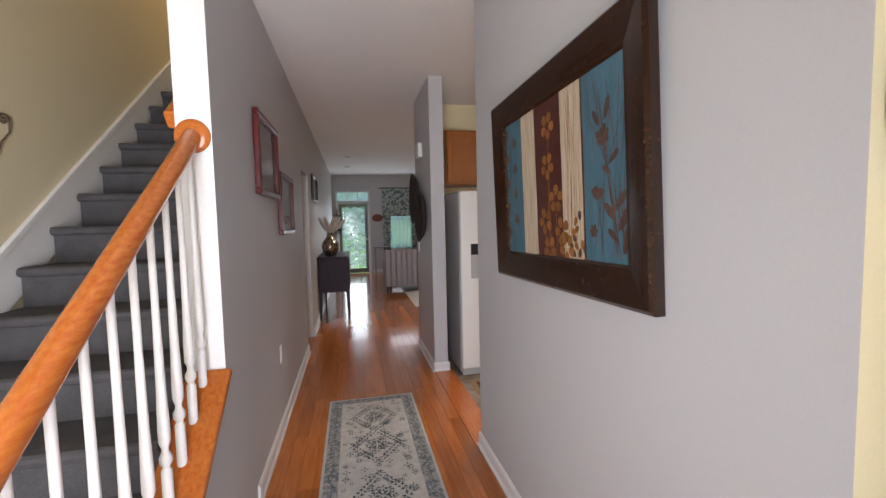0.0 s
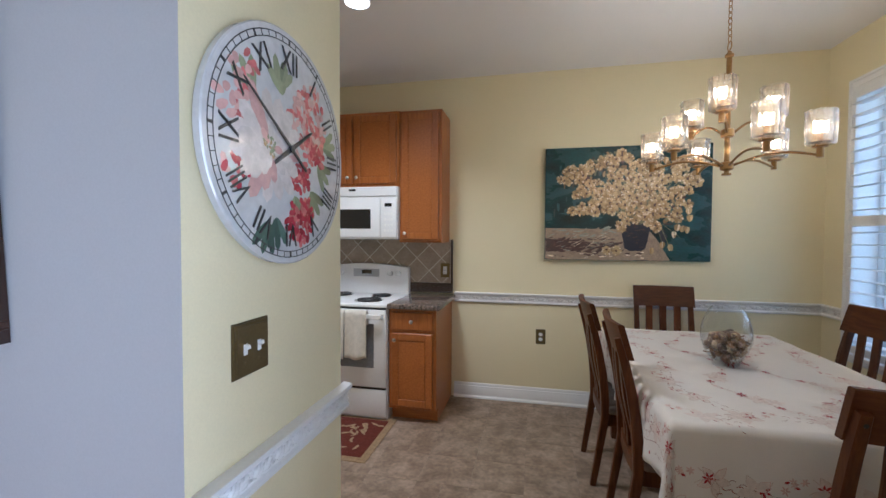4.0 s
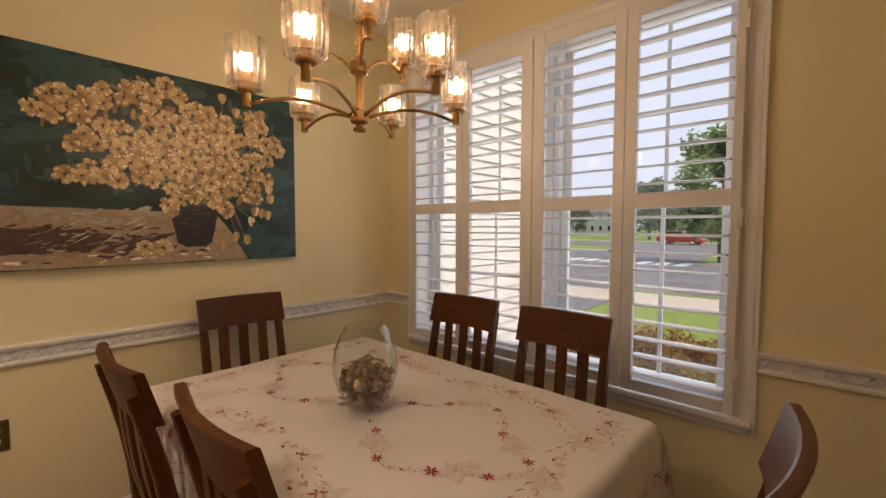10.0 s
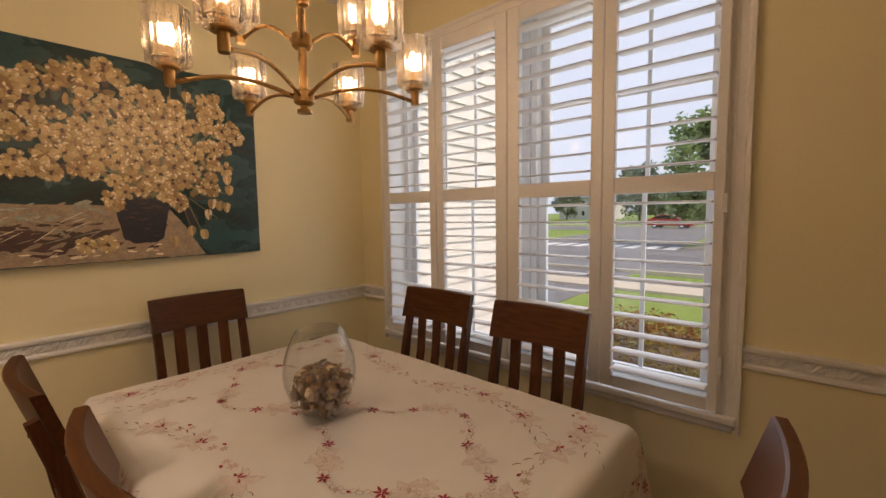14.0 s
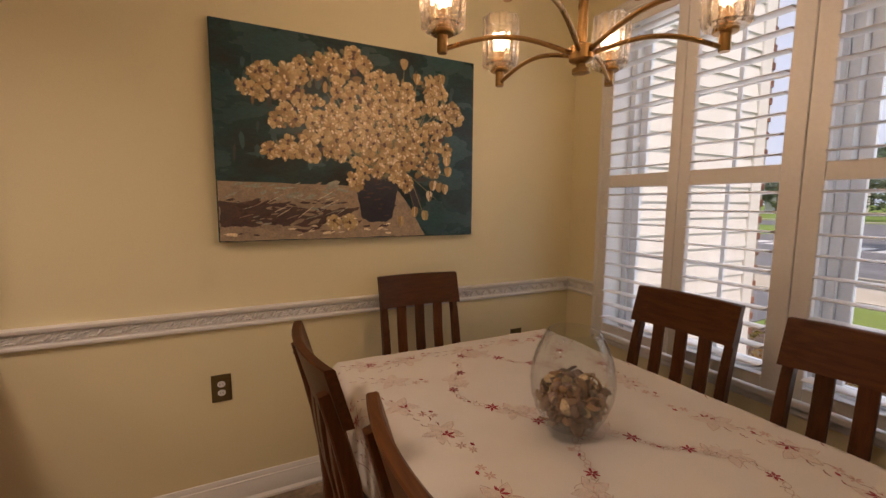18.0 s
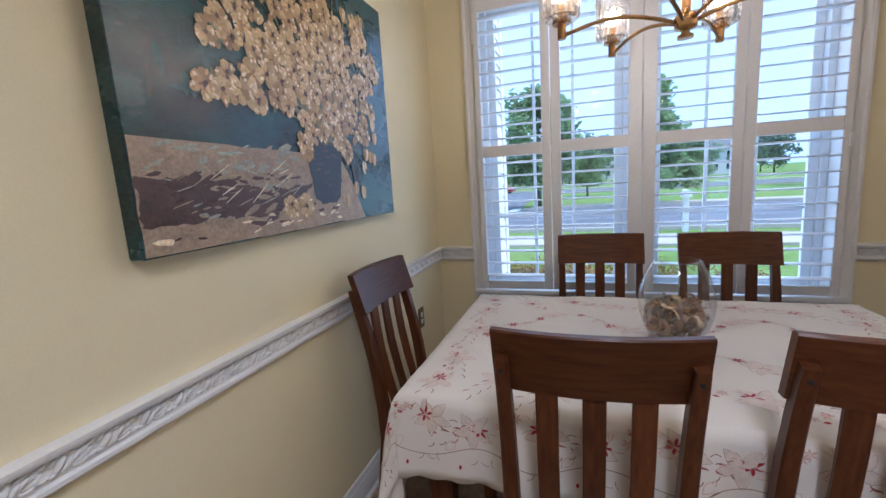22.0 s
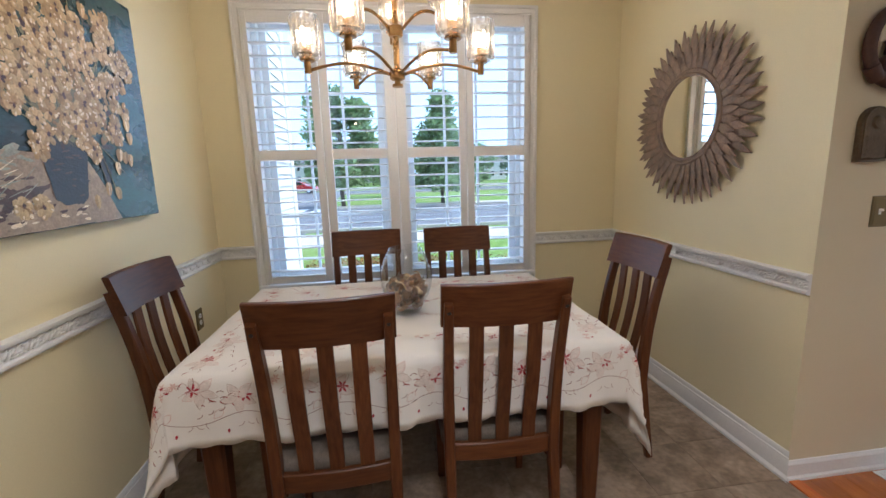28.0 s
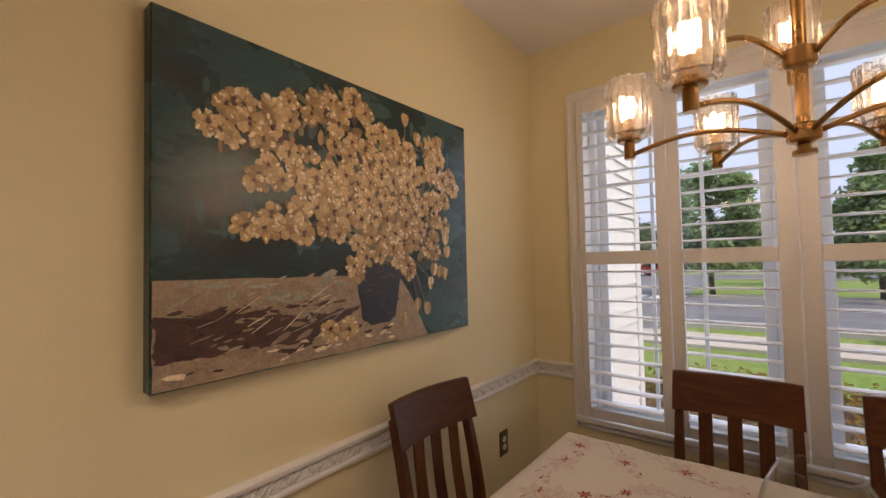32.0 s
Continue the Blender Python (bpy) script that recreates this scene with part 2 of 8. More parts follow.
CHAIR_X = wood("dark_stained_wood_across", (0.120, 0.042, 0.0125), (0.060, 0.017, 0.0055), "x", 0.42, coat=0.04, per_object=0.22, spec=0.25)
SEAT = surface("taupe_woven_fabric", (0.17, 0.14, 0.115), 0.9, var=0.3, scale=40, fine=400, bump=0.6, spec=0.1)
PLANK = wood("oak_floor_plank", (0.50, 0.162, 0.030), (0.37, 0.100, 0.017), "y", 0.18, per_object=0.22, scale=4.0, coat=0.3)
TILE = surface("brown_stone_vinyl", (0.35, 0.262, 0.19), 0.42, var=0.28, scale=9, fine=38, bump=0.08, tint=(0.19, 0.135, 0.092), per_object=0.06, contrast=1.25)
GROUT = surface("grey_brown_grout", (0.20, 0.15, 0.11), 0.8, var=0.1, fine=90)
TILE_JOINT = surface("brown_vinyl_joint", (0.19, 0.14, 0.10), 0.7, var=0.1, fine=90)
SPLASH = surface("beige_ceramic_tile", (0.41, 0.335, 0.26), 0.35, var=0.15, scale=9, fine=50, bump=0.06, tint=(0.30, 0.24, 0.18), per_object=0.14)
SPLASH_GROUT = surface("pale_grout", (0.72, 0.68, 0.60), 0.8, var=0.08, fine=120)
GRANITE = surface("brown_granite", (0.24, 0.18, 0.145), 0.10, var=0.45, scale=62, fine=210, bump=0.0, tint=(0.030, 0.022, 0.019), contrast=1.2, coat=0.2)
ENAMEL = surface("white_enamel", (0.80, 0.79, 0.78), 0.18, var=0.02, scale=3, fine=60, bump=0.01)
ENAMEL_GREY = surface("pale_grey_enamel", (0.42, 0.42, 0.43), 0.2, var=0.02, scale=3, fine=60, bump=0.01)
BLACK = surface("black_plastic", (0.012, 0.012, 0.013), 0.3, var=0.1, fine=80, bump=0.02)
BLACK_GLASS = surface("black_glass", (0.010, 0.010, 0.011), 0.05, var=0.1, fine=80, bump=0.0)
BURNER = surface("black_burner_coil", (0.03, 0.028, 0.027), 0.5, var=0.2, fine=90)
CHROME = surface("chrome", (0.75, 0.75, 0.76), 0.12, 1.0, var=0.03, fine=60, bump=0.0)
NICKEL = surface("brushed_nickel", (0.60, 0.58, 0.54), 0.3, 1.0, var=0.05, fine=90, bump=0.02)
BRASS = surface("antique_brass", (0.42, 0.25, 0.10), 0.28, 1.0, var=0.08, scale=8, fine=120, bump=0.02)
PLATE_BRASS = surface("aged_brass_plate", (0.17, 0.125, 0.055), 0.4, 0.7, var=0.1, scale=15, fine=160, bump=0.05)
WHITE_PLASTIC = surface("white_plastic", (0.80, 0.79, 0.76), 0.35, var=0.02, fine=60, bump=0.01)
TOWEL = surface("ivory_terry_cloth", (0.74, 0.68, 0.58), 0.95, var=0.12, scale=30, fine=350, bump=0.7, spec=0.1)
PAPER = surface("white_paper", (0.82, 0.82, 0.82), 0.95, var=0.04, scale=20, fine=120, bump=0.3, spec=0.1)
CLOTH = surface("white_linen", (0.80, 0.752, 0.69), 0.85, var=0.04, scale=6, fine=500, bump=0.12, spec=0.15)
RED_THREAD = surface("crimson_thread", (0.42, 0.028, 0.045), 0.7, var=0.2, scale=60, fine=400, bump=0.2)
PINK_THREAD = surface("rose_thread", (0.72, 0.49, 0.42), 0.7, var=0.2, scale=60, fine=400, bump=0.2)
BEIGE_THREAD = surface("beige_thread", (0.60, 0.46, 0.38), 0.7, var=0.2, scale=60, fine=400, bump=0.2)
BLUSH_THREAD = surface("blush_thread", (0.785, 0.68, 0.605), 0.6, var=0.15, scale=60, fine=400, bump=0.2)
OLIVE_THREAD = surface("brown_thread", (0.34, 0.17, 0.13), 0.7, var=0.2, scale=60, fine=400, bump=0.2)
CARPET = surface("grey_stair_carpet", (0.105, 0.10, 0.105), 0.95, var=0.25, scale=12, fine=260, bump=0.8, spec=0.1)
CLEAR = pane_glass("clear_glass", 1.5)
SHADE_GLASS = pressed("pressed_glass")
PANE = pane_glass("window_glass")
TRANSLUCENT = translucent_white("translucent_white")
MIRROR = surface("mirror_silver", (0.88, 0.89, 0.88), 0.02, 1.0, var=0.01, fine=20, bump=0.0)
LEAFWOOD = surface("weathered_taupe_wood", (0.30, 0.205, 0.14), 0.6, var=0.2, scale=18, fine=90, bump=0.25, tint=(0.16, 0.11, 0.08), per_object=0.15)
BULB = glow("warm_bulb", (1, 0.79, 0.54), 98.0)
CAN_GLOW = glow("recessed_lens", (1, 0.93, 0.82), 9.0)
BLACK_WOOD = wood("espresso_frame", (0.050, 0.016, 0.009), (0.022, 0.008, 0.005), "z", 0.42, coat=0.1)
WALNUT = wood("burl_walnut_frame", (0.046, 0.017, 0.007), (0.016, 0.0055, 0.003), "z", 0.26, coat=0.3, stretch=9.0, per_object=0.3, spec=0.35)
RED_WOOD = wood("mahogany_frame", (0.13, 0.008, 0.009), (0.06, 0.006, 0.006), "z", 0.3, coat=0.2)
PURPLE_WOOD = wood("plum_lacquer", (0.040, 0.022, 0.040), (0.022, 0.012, 0.024), "z", 0.5, spec=0.3)

# ---- tools for building ----
def finish(name, bm, material, smooth=False):
    bmesh.ops.recalc_face_normals(bm, faces=bm.faces[:])
    me = bpy.data.meshes.new(name)
    bm.to_mesh(me)
    bm.free()
    for mat in material if isinstance(material, (list, tuple)) else [material]:
        me.materials.append(mat)
    if smooth:
        me.polygons.foreach_set("use_smooth", [True] * len(me.polygons))
        if smooth != "all":
            me.set_sharp_from_angle(angle=radians(smooth if smooth is not True else 40))
    return me


def part(name, bm, material, parent, label="", smooth=False, kind=""):
    """Links a bmesh (or a ready mesh) as one mesh object under a thing or part."""
    me = bm if isinstance(bm, bpy.types.Mesh) else finish(name, bm, material, smooth)
    ob = new(name, me)
    ob.parent = parent
    return tagged(ob, label, kind=kind)


def solo(name, bm, material, label, category, smooth=False, kind="", group="", m=None):
    """A thing of one mesh."""
    me = bm if isinstance(bm, bpy.types.Mesh) else finish(name, bm, material, smooth)
    ob = new(name, me)
    if m is not None:
        ob.matrix_world = m
    return tagged(ob, label, category, group, kind)


def thing(name, label, category, m=None, group="", kind=""):
    ob = new(name)
    ob.empty_display_size = 0.1
    if m is not None:
        ob.matrix_world = m
    return tagged(ob, label, category, group, kind)


def box(bm, x0, x1, y0, y1, z0, z1, bev=0.0, seg=1, m=None, index=0):
    got = bmesh.ops.create_cube(bm, size=1.0)["verts"]
    for v in got:
        v.co = (x0 + (v.co.x + 0.5) * (x1 - x0), y0 + (v.co.y + 0.5) * (y1 - y0), z0 + (v.co.z + 0.5) * (z1 - z0))
    faces = {f for v in got for f in v.link_faces}
    if bev:
        done = bmesh.ops.bevel(bm, geom=list({e for v in got for e in v.link_edges}), offset=bev, segments=seg, affect="EDGES", profile=0.5)
        got = list({v for f in done["faces"] for v in f.verts} | {v for v in got if v.is_valid})
        faces = {f for v in got for f in v.link_faces}
    for f in faces:
        f.material_index = index
    if m is not None:
        bmesh.ops.transform(bm, matrix=m, verts=got)
    return bm


def boxed(x0, x1, y0, y1, z0, z1, bev=0.0, seg=1, m=None):
    return box(bmesh.new(), x0, x1, y0, y1, z0, z1, bev, seg, m)


def lathe(profile, seg=24, bm=None, m=None, closed=False):
    """A turned body: profile of (radius, height) round z."""
    bm = bm or bmesh.new()
    rings = []
    for r, z in profile:
        if r < 1e-5:
            rings.append([bm.verts.new((0, 0, z))])
        else:
            rings.append([bm.verts.new((r * math.cos(2 * math.pi * i / seg), r * math.sin(2 * math.pi * i / seg), z)) for i in range(seg)])
    pairs = list(zip(rings, rings[1:])) + ([(rings[-1], rings[0])] if closed else [])
    for a, b in pairs:
        for i in range(seg):
            j = (i + 1) % seg
            q = [a[i % len(a)], a[j % len(a)], b[j % len(b)], b[i % len(b)]]
            q = list(dict.fromkeys(q))
            if len(q) > 2:
                bm.faces.new(q)
    if m is not None:
        bmesh.ops.transform(bm, matrix=m, verts=[v for ring in rings for v in ring])
    return bm


def sweep(points, size, bm=None, up=(0, 0, 1), seg=0, taper=None):
    """A bar along points. size: (width, height) of a rectangle with eased corners, or a radius for a round bar (seg sides)."""
    bm = bm or bmesh.new()
    pts = [Vector(p) for p in points]
    if seg:
        shape = [(size * math.cos(2 * math.pi * i / seg), size * math.sin(2 * math.pi * i / seg)) for i in range(seg)]
    else:
        w, h = size[0] / 2, size[1] / 2
        c = min(w, h) * 0.25
        shape = [(w, -h + c), (w, h - c), (w - c, h), (-w + c, h), (-w, h - c), (-w, -h + c), (-w + c, -h), (w - c, -h)]
    rings = []
    for i, p in enumerate(pts):
        ahead = (pts[min(i + 1, len(pts) - 1)] - pts[max(i - 1, 0)]).normalized()
        side = ahead.cross(Vector(up)).normalized()
        top = side.cross(ahead).normalized()
        k = 1 if taper is None else taper[i]
        rings.append([bm.verts.new(p + side * (a * k) + top * (b * k)) for a, b in shape])
    n = len(shape)
    for a, b in zip(rings, rings[1:]):
        for i in range(n):
            bm.faces.new((a[i], a[(i + 1) % n], b[(i + 1) % n], b[i]))
    bm.faces.new(rings[0][::-1]), bm.faces.new(rings[-1])
    return bm


def prism(outline, depth, bm=None, m=None, bev=0.0):
    """A flat outline in x and y, pushed up along z by depth."""
    bm = bm or bmesh.new()
    low = [bm.verts.new((x, y, 0)) for x, y in outline]
    high = [bm.verts.new((x, y, depth)) for x, y in outline]
    n = len(low)
    top = bm.faces.new(high)
    bm.faces.new(low[::-1])
    for i in range(n):
        bm.faces.new((low[i], low[(i + 1) % n], high[(i + 1) % n], high[i]))
    if bev:
        got = bmesh.ops.bevel(bm, geom=list(top.edges), offset=bev, segments=2, affect="EDGES")
        verts = list({v for v in low + high if v.is_valid} | {v for f in got["faces"] for v in f.verts})
    else:
        verts = low + high
    if m is not None:
        bmesh.ops.transform(bm, matrix=m, verts=verts)
    return bm


def disc(rx, ry=None, n=24, start=0.0):
    ry = ry or rx
    return [(rx * math.cos(start + 2 * math.pi * i / n), ry * math.sin(start + 2 * math.pi * i / n)) for i in range(n)]


def extrude_profile(profile, a, b, out, bm=None, cut=(0, 0)):
    """A moulding on a wall: profile of (proud, height), run from a to b (x, y) with out the wall's normal; cut: mitres the ends."""
    bm = bm or bmesh.new()
    a, b, out = Vector((*a, 0)), Vector((*b, 0)), Vector((*out, 0))
    run = (b - a).normalized()
    ends = [[bm.verts.new(p + out * d + run * (d * k) + Vector((0, 0, z))) for d, z in profile] for p, k in ((a, cut[0]), (b, cut[1]))]
    n = len(profile)
    for i in range(n):
        bm.faces.new((ends[0][i], ends[0][(i + 1) % n], ends[1][(i + 1) % n], ends[1][i]))
    bm.faces.new(ends[0]), bm.faces.new(ends[1][::-1])
    return bm


def wall_boxes(x0, x1, y0, y1, z0, z1, holes=()):
    """A wall along its longer side, with openings (from, to, bottom, top) right through it."""
    bm = bmesh.new()
    along_x = x1 - x0 > y1 - y0
    lo, hi = (x0, x1) if along_x else (y0, y1)
    cuts = sorted({lo, hi, *(v for h in holes for v in h[:2])})
    for a, b in zip(cuts, cuts[1:]):
        spans = [(z0, z1)]
        for h0, h1, hb, ht in holes:
            if h0 <= a and b <= h1:
                spans = [s for lo_, hi_ in spans for s in ((lo_, min(hi_, hb)), (max(lo_, ht), hi_)) if s[1] - s[0] > 1e-4]
        for c, d in spans:
            box(bm, *((a, b, y0, y1) if along_x else (x0, x1, a, b)), c, d)
    bmesh.ops.remove_doubles(bm, verts=bm.verts[:], dist=1e-5)
    return bm


def structure(name, bm, material, label, category, smooth=False):
    return solo(name, bm, material, label, category, smooth, "structure")


def repaint(ob, normal, material):
    """Gives the faces that look along normal another paint."""
    ob.data.materials.append(material)
    for f in ob.data.polygons:
        if f.normal.dot(Vector(normal)) > 0.9:
            f.material_index = len(ob.data.materials) - 1
    return ob


def writing(text, size, material, parent, m, depth=0.0006, name="lettering"):
    """Words in the built-in font, as a mesh."""
    cu = bpy.data.curves.new(name, "FONT")
    cu.body, cu.size, cu.extrude, cu.align_x, cu.align_y = text, size, depth, "CENTER", "CENTER"
    tmp = bpy.data.objects.new(name, cu)
    me = bpy.data.meshes.new_from_object(tmp)
    bpy.data.objects.remove(tmp), bpy.data.curves.remove(cu)
    me.materials.clear()
    me.materials.append(material)
    ob = new(name, me)
    ob.parent = parent
    ob.matrix_local = m
    return ob


# frames of walls: local x along the wall, y up, z out of it
def on_west_face(x, y, z):
    return Matrix(((0, 0, -1, x), (-1, 0, 0, y), (0, 1, 0, z), (0, 0, 0, 1)))


def on_east_face(x, y, z):
    return Matrix(((0, 0, 1, x), (1, 0, 0, y), (0, 1, 0, z), (0, 0, 0, 1)))


def on_south_face(x, y, z):
    return Matrix(((1, 0, 0, x), (0, 0, -1, y), (0, 1, 0, z), (0, 0, 0, 1)))


def on_north_face(x, y, z):
    return Matrix(((-1, 0, 0, x), (0, 0, 1, y), (0, 1, 0, z), (0, 0, 0, 1)))

# ---- the plan ----
XE, YS, XW, H = 3.983, -2.080, 1.137, 2.80  # dining room: east, south and west faces, ceiling height
YF = -0.555  # foyer's front wall
BX0, BX1, BY0, BY1 = 1.003, 1.625, 0.630, 2.635  # the pier that carries the clock
PX0, PX1, PY0, PY1 = 0.973, 1.103, 4.010, 4.93  # wall stub beside the refrigerator
YK = 4.93  # kitchen's north wall
XL = -0.295  # hall's left wall
XSW = -1.27  # stair wall
YN = 12.28  # far end of the living room
WX0, WX1, WZ0, WZ1 = 1.822, 3.680, 0.655, 2.416  # dining window opening

structure("wall_east", wall_boxes(XE, XE + 0.15, YS - 0.22, YN, 0, H), YELLOW, "cream yellow painted wall of dining room and kitchen", "wall")
structure("wall_south", wall_boxes(XW - 0.13, XE, YS - 0.22, YS, 0, H, [(WX0, WX1, WZ0, WZ1)]), YELLOW,
          "cream yellow painted wall round the dining window", "wall")
structure("wall_west", wall_boxes(XW - 0.13, XW, YS, YF, 0, H), YELLOW, "cream yellow painted wall with a sunburst mirror", "wall")
structure("wall_front", wall_boxes(XSW - 0.15, XW - 0.13, YF - 0.14, YF, 0, H, [(-0.85, 0.15, 0, 2.06)]), TAN,
          "tan painted foyer wall with plaques", "wall")
repaint(bpy.data.objects["wall_west"], (0, 1, 0), TAN)
pier = structure("wall_pier", wall_boxes(BX0, BX1, BY0, BY1, 0, H), YELLOW, "painted pier, grey towards the hall, yellow towards the dining room", "wall")
repaint(pier, (-1, 0, 0), GREY), repaint(pier, (0, 1, 0), GREY)
structure("wall_stub", wall_boxes(PX0, PX1, PY0, PY1, 0, H), GREY, "grey painted wall end beside the refrigerator", "wall")
structure("wall_north", wall_boxes(PX1, XE, YK, YK + 0.12, 0, H), YELLOW, "cream yellow kitchen end wall", "wall")
structure("wall_hall", wall_boxes(XL - 0.13, XL, 1.985, YN, 0, H, [(5.0, 5.65, 0, 2.06)]), GREY, "warm grey painted hall wall beside the stairs", "wall")
repaint(bpy.data.objects["wall_hall"], (0, -1, 0), TRIM)
structure("wall_closet", wall_boxes(XL - 0.75, XL - 0.65, 4.7, 6.1, 0, H), GREY, "plain grey wall behind the side opening", "wall")
structure("wall_stairs", wall_boxes(XSW - 0.15, XSW, YF, 8.0, 0, 5.5), TAN, "tan painted wall along the staircase", "wall")
structure("wall_stairs_upper", wall_boxes(XL - 0.13, XL, YF, 8.0, H + 0.16, 5.5), TAN, "tan painted upper wall of the stairwell", "wall")
structure("wall_stairs_end", wall_boxes(XSW, XL - 0.13, 8.0, 8.12, 0, 5.5), TAN, "tan end wall of the stairwell", "wall")
structure("wall_stairs_front", wall_boxes(XSW, XL, YF - 0.14, YF, H, 5.5), TAN, "tan front wall of the stairwell", "wall")
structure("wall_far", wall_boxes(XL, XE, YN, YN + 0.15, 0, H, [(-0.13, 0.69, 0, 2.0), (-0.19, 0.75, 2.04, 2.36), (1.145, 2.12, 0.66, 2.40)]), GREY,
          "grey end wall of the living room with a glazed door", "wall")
structure("ceiling", box(boxed(XL - 0.13, XE + 0.15, YF, YN + 0.15, H, H + 0.16), XW - 0.13, XE + 0.15, YS - 0.22, YF, H, H + 0.16), CEIL,
          "white painted ceiling", "ceiling")
structure("ceiling_stairs", boxed(XSW - 0.15, XL, YF - 0.14, 8.12, 5.5, 5.6), CEIL, "white ceiling over the stairwell", "ceiling")
structure("floor_base", boxed(XSW - 0.15, XE + 0.15, YS - 0.22, YN + 0.15, -0.2, -0.012), GROUT, "subfloor under planks and tiles", "floor")

# ---- mouldings ----
BASE = [(0, 0), (0.026, 0), (0.026, 0.012), (0.019, 0.02), (0.015, 0.024), (0.015, 0.092), (0.013, 0.096), (0.013, 0.104), (0.009, 0.108), (0.009, 0.118),
        (0.004, 0.130), (0, 0.132)]
LOWBASE = [(0, 0), (0.024, 0), (0.022, 0.014), (0.014, 0.02), (0.014, 0.075), (0.006, 0.088), (0, 0.09)]
RAIL = [(0, 0.845), (0.012, 0.846), (0.020, 0.853), (0.020, 0.862), (0.013, 0.867), (0.011, 0.872), (0.011, 0.906), (0.014, 0.910), (0.026, 0.914), (0.030, 0.922),
        (0.030, 0.930), (0.012, 0.934), (0, 0.934)]


def moulding(name, profile, a, b, out, label, cut=(0, 0)):
    return structure(name, extrude_profile(profile, a, b, out, cut=cut), TRIM, label, "trim", 30)


BL = "white painted baseboard with ridged top"
moulding("baseboard_east", BASE, (XE, 0.699), (XE, YS), (-1, 0), BL, (0, -1))
moulding("baseboard_south", BASE, (XE, YS), (XW, YS), (0, 1), BL, (1, -1))
moulding("baseboard_west", BASE, (XW, YS), (XW, YF), (1, 0), BL, (1, 1))
moulding("baseboard_front", LOWBASE, (XW + 0.014, YF), (0.24, YF), (0, 1), "plain white baseboard in the foyer")
moulding("baseboard_pier_south", BASE, (BX0, BY0), (BX1, BY0), (0, -1), BL, (-1, 1))
moulding("baseboard_pier_west", LOWBASE, (BX0, BY0 - 0.014), (BX0, BY1 + 0.014), (-1, 0), "white baseboard along the grey hall wall")
moulding("baseboard_pier_north", LOWBASE, (BX0, BY1), (BX1, BY1), (0, 1), "white baseboard on the pier's end")
moulding("baseboard_hall", LOWBASE, (XL, 2.4), (XL, 5.0), (1, 0), "white baseboard along the grey hall wall")
moulding("baseboard_hall_far", LOWBASE, (XL, 5.65), (XL, YN), (1, 0), "white baseboard along the far hall wall")
moulding("baseboard_stub_west", LOWBASE, (PX0, PY0 - 0.014), (PX0, PY1), (-1, 0), "white baseboard on the wall stub")
moulding("baseboard_stub_end", LOWBASE, (PX0 - 0.014, PY0), (PX1 + 0.014, PY0), (0, -1), "white baseboard round the wall end")
moulding("baseboard_far", LOWBASE, (0.80, YN), (XE, YN), (0, -1), "white baseboard of the living room")

# chair rails with a band of carved acanthus leaves
leaf_bm = bmesh.new()
for dx, dz, r, wd, turn in ((-0.020, 0.002, 0.023, 0.0075, 52), (-0.009, -0.003, 0.021, 0.0045, 48), (0.012, -0.012, 0.018, 0.0045, 12), (0.017, -0.003, 0.020, 0.0045, 22), (0.020, 0.008, 0.017, 0.0045, 30),
                            (-0.034, -0.011, 0.010, 0.004, 10), (-0.001, 0.015, 0.009, 0.004, 20), (0.004, 0.004, 0.018, 0.004, 34), (0.030, -0.010, 0.014, 0.004, 8),
                            (-0.030, 0.012, 0.011, 0.004, 28), (0.032, 0.015, 0.010, 0.0035, 18)):
    got = bmesh.ops.create_icosphere(leaf_bm, subdivisions=1, radius=1.0)["verts"]
    bmesh.ops.transform(leaf_bm, verts=got, matrix=pose(dx, dz, 0, 0, 0, turn) @ Matrix.Diagonal((r, wd, 0.0115, 1)))
LEAF_RELIEF = finish("leaf_relief", leaf_bm, TRIM, "all")


def chair_rail(name, a, b, out, face, cut=(0, 0)):
    ob = moulding(name, RAIL, a, b, out, "white chair rail carved with a band of acanthus leaves", cut)
    n = int((Vector(b) - Vector(a)).length / 0.079)
    for i in range(n):
        p = Vector(a).lerp(Vector(b), (i + 0.5) / n)
        leaf = part("carved_leaf", LEAF_RELIEF, None, ob)
        leaf.matrix_local = face(p.x + out[0] * 0.0105, p.y + out[1] * 0.0105, 0.889)


chair_rail("chair_rail_east", (XE, 0.699), (XE, YS), (-1, 0), on_west_face, (0, -1))
chair_rail("chair_rail_south_east", (XE, YS), (3.746, YS), (0, 1), on_north_face, (1, 0))
chair_rail("chair_rail_south_west", (1.756, YS), (XW, YS), (0, 1), on_north_face, (0, -1))
chair_rail("chair_rail_west", (XW, YS), (XW, YF), (1, 0), on_east_face, (1, 0))
chair_rail("chair_rail_pier", (BX0 + 0.004, BY0), (BX1 + 0.024, BY0), (0, -1), on_south_face)

# ---- dining window: casing, sill, two sash windows, four shutters ----
win = thing("window_1", "white double window with plantation shutters and moulded casing", "window", kind="structure")
CAS = [(0.0, 0.0), (0.0, 0.018), (0.012, 0.022), (0.02, 0.016), (0.044, 0.016), (0.052, 0.026), (0.064, 0.026), (0.064, 0.0)]


